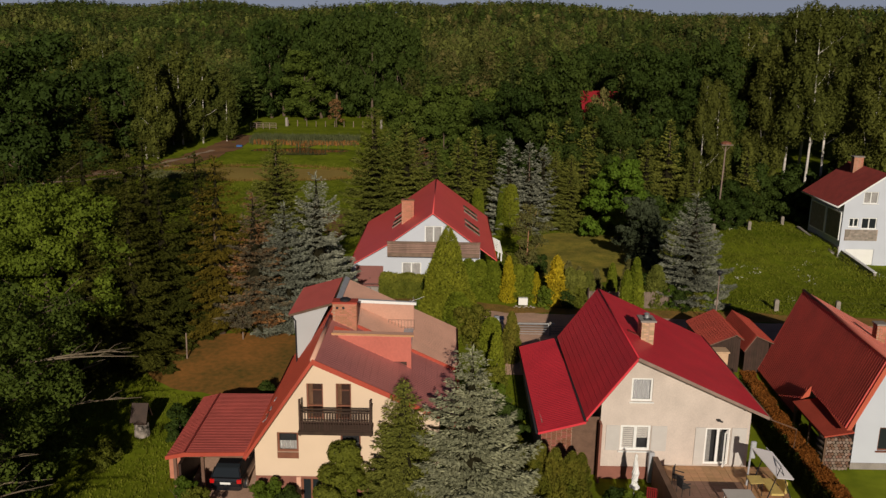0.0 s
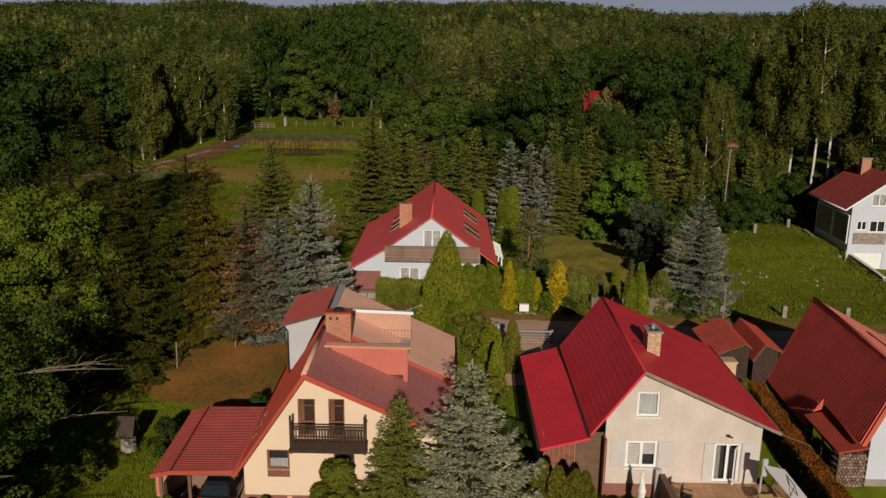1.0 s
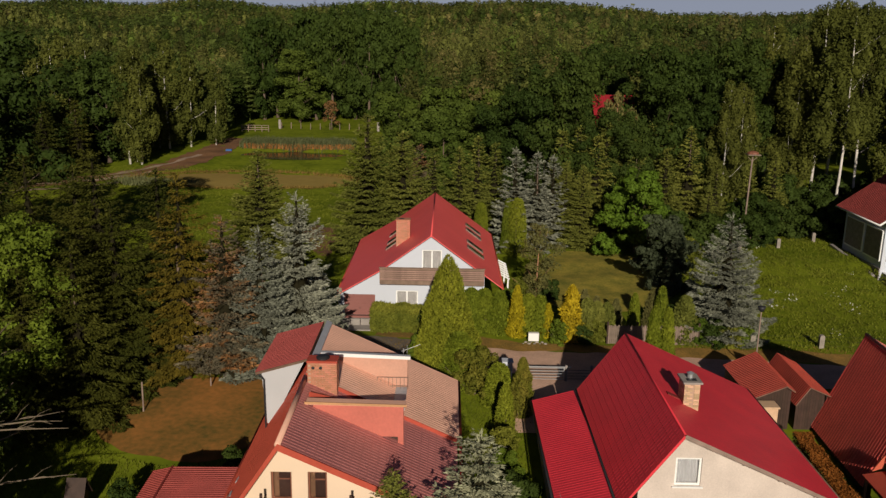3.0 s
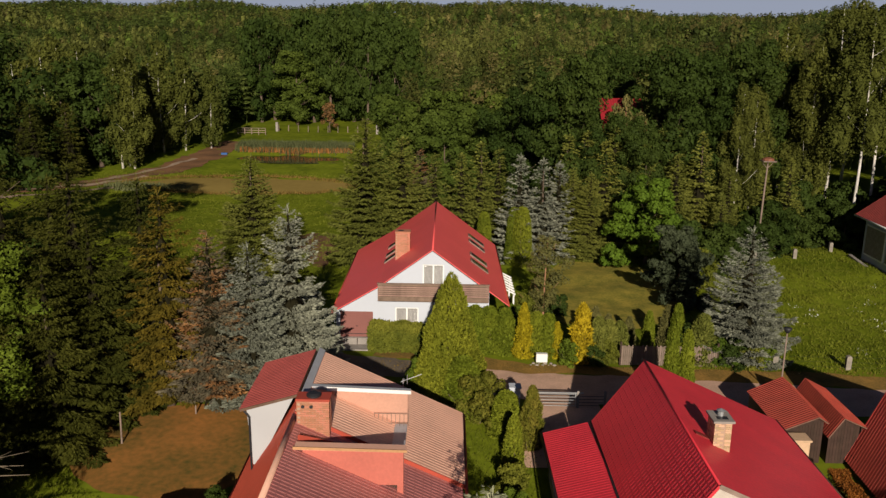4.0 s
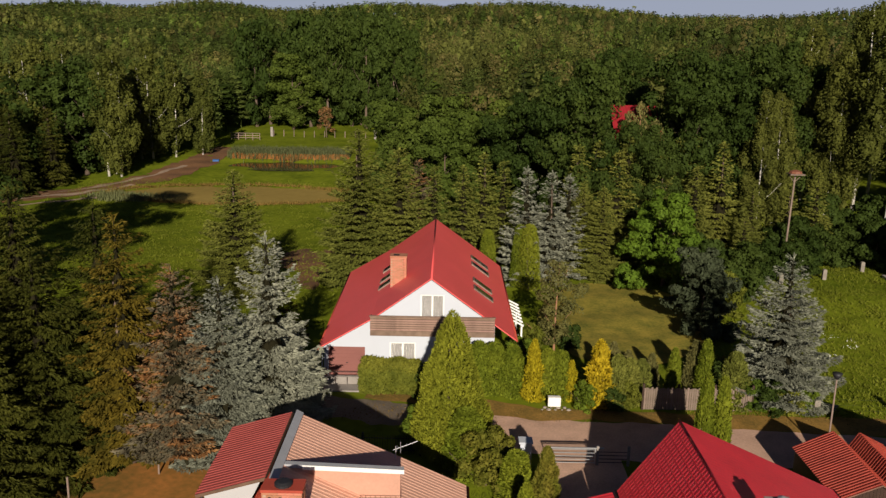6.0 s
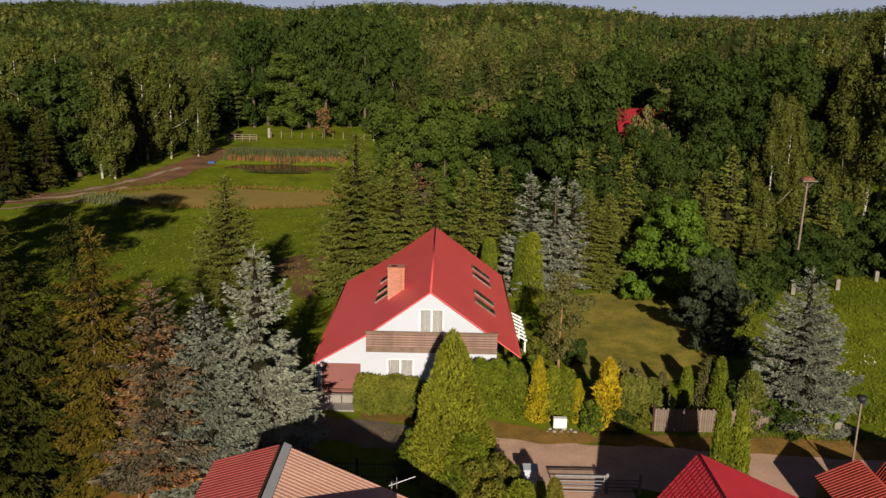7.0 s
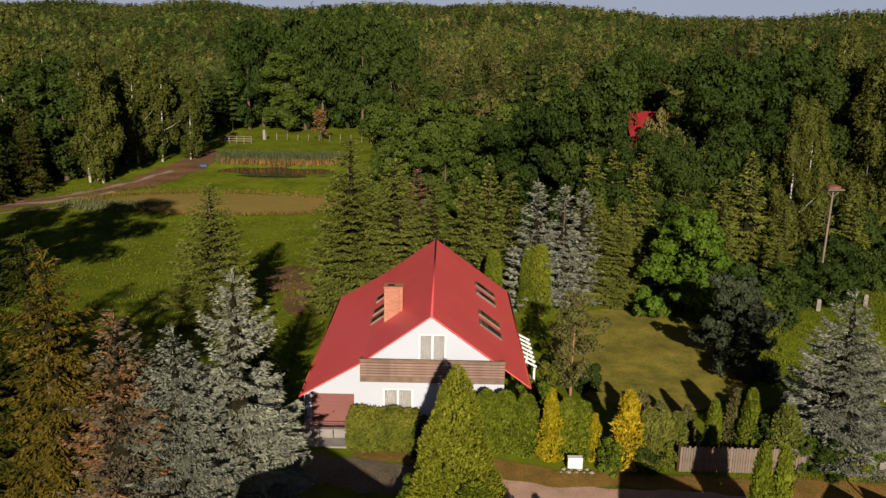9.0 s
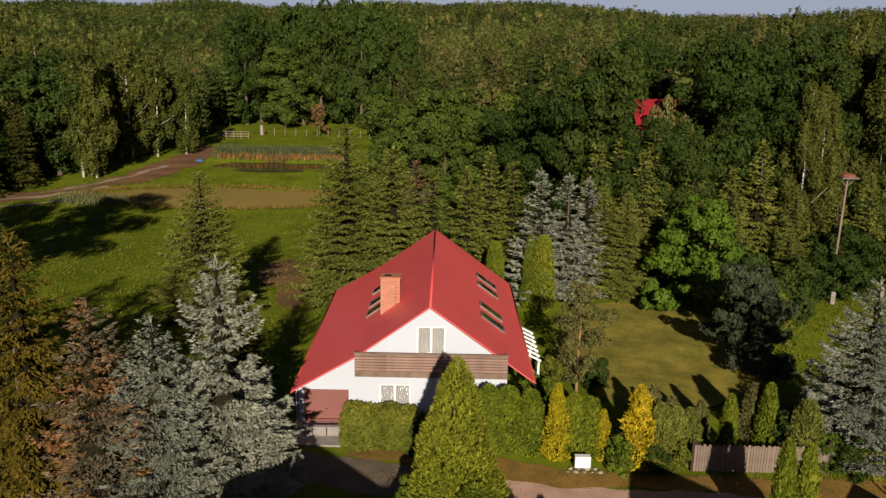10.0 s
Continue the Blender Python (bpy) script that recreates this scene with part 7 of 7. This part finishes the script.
def car(x, y, turn):
    """A dark hatchback: lower body, glasshouse, lamps, bumper and wheels; its rear looks along -y."""
    z = gz(x, y)
    c = thing("car", "black hatchback parked under the carport", "car", pose(x, y, z, 0, 0, turn))
    paint = material("black_car_paint", (0.012, 0.013, 0.016), rough=0.18, var=0.1, scale=2, fine=20, bump=0.0, spec=0.6, coat=0.6)
    g = Geo()
    # cross sections along the car: y, half width, height of the shoulder
    rows = [(-2.14, 0.70, 0.80), (-2.08, 0.80, 0.92), (-1.9, 0.86, 0.97), (-1.2, 0.88, 0.99), (0.6, 0.88, 0.97), (1.5, 0.85, 0.88), (1.95, 0.78, 0.76), (2.08, 0.66, 0.64)]
    for a, w, t in rows:
        g.v += [(sx * w * q, a, b) for sx, q, b in ((-1, 0.94, 0.28), (-1, 1.0, 0.55), (-1, 0.96, t - 0.06), (-1, 0.86, t), (1, 0.86, t), (1, 0.96, t - 0.06), (1, 1.0, 0.55), (1, 0.94, 0.28))]
    for k in range(len(rows) - 1):
        g.f += [(8 * k + q, 8 * k + (q + 1) % 8, 8 * k + 8 + (q + 1) % 8, 8 * k + 8 + q) for q in range(8)]
    g.f += [tuple(range(8))[::-1], tuple(range(8 * len(rows) - 8, 8 * len(rows)))]
    body = part("body", g, paint, c, smooth=False)
    k = Geo()
    top = [(-2.02, 0.95, 0.78), (-1.72, 1.36, 0.64), (-1.45, 1.46, 0.60), (0.05, 1.46, 0.60), (0.98, 0.97, 0.76)]
    for sx in (-1, 1):
        k.v += [(sx * w, a, b) for a, b, w in top]
    n = len(top)
    k.f = [tuple(range(n)), tuple(range(2 * n - 1, n - 1, -1))] + [(i, n + i, n + (i + 1) % n, (i + 1) % n) for i in range(n)]
    part("glasshouse", k, GLASS, c, bevel=0.03)
    part("roof_panel", Geo().box(-0.58, 0.58, -1.5, 0.05, 1.462, 1.49), paint, c, bevel=0.012)
    part("tailgate_panel", Geo().box(-0.6, 0.6, -2.165, -2.1, 0.58, 0.8), paint, c, bevel=0.02)
    for sx in (-1, 1):
        part("pillar", Geo().tube([(sx * 0.76, -2.0, 0.97), (sx * 0.63, -1.7, 1.38)], 0.05, 6), paint, c)
        part("pillar", Geo().tube([(sx * 0.75, 0.95, 0.98), (sx * 0.6, 0.06, 1.46)], 0.035, 6), paint, c)
    red = material("red_lamp_glass", (0.55, 0.01, 0.01), rough=0.2, var=0.05, bump=0.0, spec=0.6)
    for s in (-1, 1):
        part("tail_lamp", Geo().box(s * 0.70 - 0.12, s * 0.70 + 0.12, -2.16, -1.98, 0.68, 0.90), red, c, "red tail lamp", bevel=0.02)
        part("mirror", Geo().box(s * 0.95 - 0.08, s * 0.95 + 0.08, 0.55, 0.68, 0.95, 1.07), paint, c, bevel=0.02)
    part("bumper", Geo().box(-0.84, 0.84, -2.17, -2.0, 0.36, 0.58), paint, c, bevel=0.04)
    part("number_plate", Geo().box(-0.27, 0.27, -2.18, -2.167, 0.64, 0.76), PAINT, c, "blank white number plate")
    for wxx in (-0.8, 0.8):
        for wyy in (-1.3, 1.3):
            w = part("wheel", Geo().tube([(wxx - 0.1, wyy, 0.31), (wxx + 0.1, wyy, 0.31)], 0.31, 16), BLACK, c)
            part("rim", Geo().tube([(wxx - 0.112, wyy, 0.31), (wxx + 0.112, wyy, 0.31)], 0.19, 12), STEEL, w)
    return c


car(-11.1, 36.9, -2)
slab = patch("carport_floor", -11.3, 37.2, 2.0, 4.6, SAND, 0.03, 31, 0.05)
tagged(slab, "sandy ground under the carport", "floor", kind="structure")

# ---- terrace of the right house ----
terrace = thing("terrace", "raised terrace paved with brown and ochre tiles", "terrace")
part("slab", Geo().box(11.45, 17.6, 31.2, 37.18, -1.8, -0.62), PLINTH, terrace)
OCHRE = material("ochre_floor_tiles", (0.50, 0.29, 0.15), rough=0.6, var=0.15, scale=1.5, fine=20, bump=0.05, spread=0.12)
BROWN_T = material("brown_floor_tiles", (0.24, 0.14, 0.10), rough=0.6, var=0.15, scale=1.5, fine=20, bump=0.05, spread=0.12)
to, tb = (Geo().box(-0.2, 0.2, -0.2, 0.2, 0, 0.02).mesh("tile", m) for m in (OCHRE, BROWN_T))
for i in range(15):
    for j in range(12):
        x, y = 11.68 + i * 0.41, 36.95 - j * 0.41
        dark = j > 3 and 1 <= i <= 9
        part("tile", tb if dark else to, OCHRE, terrace).location = (x, y, -0.617)
para = thing("parapet", "brown boarded parapet along the terrace", "parapet")
part("panel", Geo().box(11.2, 11.42, 31.2, 36.6, -1.6, 0.12), WOOD_BROWN, para)
part("capping", Geo().box(11.16, 11.46, 31.2, 36.65, 0.122, 0.18), WOOD_BROWN, para, bevel=0.01)
part("end_post", Geo().box(11.0, 11.3, 36.66, 36.9, -1.4, 0.35), ZINC, para, bevel=0.02)
ps = thing("parasol", "closed white garden parasol on the lawn", "parasol")
px, py = 9.9, 35.0
pz = gz(px, py)
part("pole", Geo().tube([(px, py, pz - 0.1), (px, py, pz + 2.6)], 0.025, 8), PAINT, ps)
part("canopy", Geo().tube([(px, py, pz + 0.75), (px + 0.02, py, pz + 0.8), (px, py, pz + 1.2), (px + 0.03, py, pz + 1.6), (px, py, pz + 2.1), (px, py, pz + 2.55), (px, py, pz + 2.68)], [0.22, 0.28, 0.17, 0.2, 0.13, 0.09, 0.01], 10), PAINT, ps, smooth=False)
part("base", Geo().tube([(px, py, pz - 0.05), (px, py, pz + 0.06)], 0.3, 12), CONCRETE, ps)


def chair(x, y, z, turn, mat, label):
    c = thing("garden_chair", label, "chair", pose(x, y, z, 0, 0, turn), group="chairs on and by the terrace")
    for a in (-0.24, 0.24):
        for b in (-0.24, 0.24):
            part("leg", Geo().tube([(a, b, 0), (a * 0.92, b * 0.92, 0.44)], 0.018, 6), mat, c)
        part("armrest", Geo().box(a - 0.03, a + 0.03, -0.24, 0.24, 0.64, 0.68), mat, c, bevel=0.008)
    part("seat", Geo().box(-0.25, 0.25, -0.25, 0.25, 0.42, 0.47), mat, c, bevel=0.01)
    for k in range(5):
        part("back_slat", Geo().box(-0.22 + k * 0.1, -0.16 + k * 0.1, 0.23, 0.26, 0.48, 0.95), mat, c)
    part("top_rail", Geo().box(-0.26, 0.26, 0.225, 0.265, 0.95, 1.0), mat, c, bevel=0.008)
    return c


CHAIR_RED = material("dark_red_plastic", (0.20, 0.015, 0.015), rough=0.4, var=0.1, bump=0.0)
YELLOW = material("pale_yellow_cloth", (0.62, 0.47, 0.16), rough=0.9, var=0.1, scale=4, fine=30, bump=0.1)
CANVAS = material("pale_grey_canvas", (0.55, 0.52, 0.53), rough=0.85, var=0.06, scale=2, fine=30, bump=0.08)
BLUE = material("blue_plastic", (0.04, 0.12, 0.32), rough=0.4, var=0.1, bump=0.0)
chair(10.75, 34.6, gz(10.8, 34.6), 160, CHAIR_RED, "dark red stackable garden chair")
chair(10.75, 34.62, gz(10.8, 34.6) + 0.12, 160, CHAIR_RED, "dark red garden chair stacked on another")
chair(12.15, 35.1, -0.6, 60, BLACK, "black metal garden chair on the terrace")
chair(12.2, 34.2, -0.6, 110, BLACK, "black metal garden chair facing the parapet")
tbl = thing("garden_table", "pale garden table on the terrace", "table")
part("tabletop", Geo().box(13.9, 15.3, 32.6, 33.5, 0.08, 0.13), SHUTTER, tbl, bevel=0.01)
for a in (14.0, 15.2):
    for b in (32.7, 33.4):
        part("leg", Geo().box(a - 0.03, a + 0.03, b - 0.03, b + 0.03, -0.6, 0.08), SHUTTER, tbl)
sw = thing("garden_swing", "garden swing seat with a tilted grey canopy", "swing")
for y in (33.3, 35.2):
    part("side_frame", Geo().tube([(16.0, y, -0.6), (16.6, y, 1.5), (17.4, y, -0.6)], 0.035, 6), BLACK, sw)
part("top_bar", Geo().tube([(16.6, 33.2, 1.5), (16.6, 35.3, 1.5)], 0.035, 6), ZINC, sw)
part("canopy", Geo().prism([(15.74, 35.04, 1.6), (16.59, 34.6, 1.6), (17.2, 33.1, 0.9), (16.45, 33.2, 0.9)], (0.02, 0, 0.05)), CANVAS, sw, "pale grey canvas canopy")
part("seat", Geo().box(16.35, 17.0, 33.45, 35.05, -0.2, -0.08), YELLOW, sw, bevel=0.03)
part("backrest", Geo().box(17.0, 17.12, 33.45, 35.05, -0.08, 0.55), YELLOW, sw, bevel=0.03)
cb = thing("side_table", "small table with a pale yellow cloth", "table")
part("cloth", Geo().prism([(15.5, 34.0, 0.12), (16.25, 34.1, 0.12), (16.3, 34.9, 0.12), (15.55, 34.85, 0.12)], (0, 0, 0.03)), YELLOW, cb, bevel=0.008)
for a, b in ((15.6, 34.1), (16.15, 34.15), (15.65, 34.75), (16.2, 34.8)):
    part("leg", Geo().tube([(a, b, -0.61), (a, b, 0.12)], 0.02, 6), BLACK, cb)
cr = thing("plastic_crate", "blue plastic crate on the terrace", "crate")
part("body", Geo().box(16.35, 16.7, 32.4, 32.75, -0.6, -0.25), BLUE, cr, bevel=0.02)
po = thing("sunshade_post", "grey folded sunshade leaning on the terrace", "sunshade")
part("post", Geo().tube([(15.75, 35.2, -0.6), (15.8, 35.2, 1.55)], 0.05, 8), ZINC, po)
part("folded_cloth", Geo().box(15.7, 15.98, 35.0, 35.15, 1.0, 1.95), ZINC, po, bevel=0.04)

# ---- the house among the oaks ----
CRIMSON = material("weathered_crimson_roof", (0.30, 0.018, 0.026), rough=0.6, var=0.25, scale=0.8, fine=9, bump=0.05)
hh = thing("house", "half-hidden brown house with a red roof among oaks", "house")
rib_roof(hh, "roof_slope", (16.6, 105.0, 15.3), (21.5, 105.0, 15.3), (21.5, 100.2, 12.0), (16.6, 100.2, 12.0), CRIMSON, 0.3, 0.03)
rib_roof(hh, "roof_slope", (16.6, 105.0, 15.3), (21.5, 105.0, 15.3), (21.5, 109.8, 12.0), (16.6, 109.8, 12.0), CRIMSON, 0.3, 0.03)
wall(hh, 17.0, 21.1, lambda x: 12.1, 3.0, 100.8, 101.1, WOOD_BROWN, [(18.2, 19.2, 9.5, 11.0)], ())
for x in (17.0, 20.8):
    part("wall", Geo().prism([(x, 101.1, 3.0), (x, 109.0, 3.0), (x, 109.0, 12.3), (x, 105.0, 15.0), (x, 101.1, 12.4)], (0.3, 0, 0)), WOOD_BROWN, hh)
wall(hh, 17.3, 20.8, lambda x: 12.1, 3.0, 109.0, 109.3, WOOD_BROWN, (), ())
window(hh, 18.2, 19.2, 9.5, 11.0, 100.8, PAINT, (), (), None)

# ---- meadow fence and gate by the woods ----
mf = thing("meadow_fence", "pale posts with wire along the meadow", "fence")
pm = Geo().tube([(0, 0, -0.2), (0.02, 0, 1.5)], [0.12, 0.09], 6).mesh("post", WOOD_GREY)
for k in range(12):
    x, y = -41 + 2.4 * k, 213 - 0.15 * k
    part("post", pm, WOOD_GREY, mf).location = (x, y, gz(x, y))
for x, y in ((-41.3, 212.5), (-17, 210.5), (-63.6, 168.2)):
    st = thing("gate_post", "stout pale concrete gate post", "post", group="stout gate posts in the meadow")
    part("shaft", Geo().box(x - 0.3, x + 0.3, y - 0.3, y + 0.3, gz(x, y) - 0.1, gz(x, y) + 2.2), CONCRETE, st, bevel=0.05)
mg = thing("meadow_gate", "pale timber field gate with cross bars", "gate")
for k in range(5):
    part("post", Geo().box(-49 + k * 1.6, -48.85 + k * 1.6, 205, 205.12, gz(-46, 205) - 0.1, gz(-46, 205) + 1.5), WOOD_GREY, mg)
for z in (0.4, 0.9, 1.4):
    part("bar", Geo().box(-49, -42.45, 204.94, 204.99, gz(-46, 205) + z, gz(-46, 205) + z + 0.12), WOOD_GREY, mg)
ws = thing("water_trough", "small blue plastic water trough", "trough")
part("tub", Geo().box(-44.9, -43.7, 174.4, 175.1, gz(-44, 174.5) - 0.1, gz(-44, 174.5) + 0.4), BLUE, ws, bevel=0.05)

# ---- firewood under the porch of the red house ----
logs = thing("firewood_stack", "stacked split firewood under the porch", "firewood")
rs = np.random.RandomState(91)
for r in range(11):
    for k in range(8):
        lx, lz, lr = 21.1 + k * 0.19 + (r % 2) * 0.09, gz(21.5, 39) + 0.1 + r * 0.175, 0.08 + 0.02 * rs.rand()
        part("log", Geo().tube([(lx, 38.35 + 0.06 * rs.rand(), lz), (lx, 39.3, lz)], lr, 7), WOOD_BROWN if (r * k) % 3 else WOOD_GREY, logs)


# ---- bricks of the chimneys ----
def bricks(ch, x0, x1, y0, y1, z0, z1, mat):
    """Courses of bricks on the faces, each brick of its own, with recessed joints."""
    ln, ht = 0.26, 0.095
    sx = Geo().box(-ln / 2 + 0.006, ln / 2 - 0.006, -0.02, 0.02, 0.006, ht - 0.006).mesh("brick", mat)
    sy = Geo().box(-0.02, 0.02, -ln / 2 + 0.006, ln / 2 - 0.006, 0.006, ht - 0.006).mesh("brick", mat)
    for r in range(int((z1 - z0) / ht)):
        z = z1 - (r + 1) * ht
        off = (r % 2) * ln / 2
        nx, ny = int((x1 - x0) / ln), int((y1 - y0) / ln)
        for k in range(nx):
            x = x0 + ln / 2 + k * (x1 - x0 - ln) / max(1, nx - 1) + (off if k < nx - 1 else 0)
            part("brick", sx, mat, ch).location = (x, y0 + 0.012, z)
        for side in (x0 + 0.012, x1 - 0.012):
            for k in range(ny):
                y = y0 + ln / 2 + k * (y1 - y0 - ln) / max(1, ny - 1)
                part("brick", sy, mat, ch).location = (side, y, z)


for args in CHIMNEYS:
    bricks(*args)

# every built thing has its origin at the middle of its base
for ob in [o for o in bpy.data.objects if o.type == "EMPTY" and o.parent is None and o.location.length < 0.001]:
    pts = [k.matrix_basis @ Vector(c) for k in ob.children if k.type == "MESH" for c in k.bound_box]
    if pts:
        base = Vector(((min(p.x for p in pts) + max(p.x for p in pts)) / 2, (min(p.y for p in pts) + max(p.y for p in pts)) / 2, min(p.z for p in pts)))
        ob.location = base
        for k in ob.children:
            k.location -= base
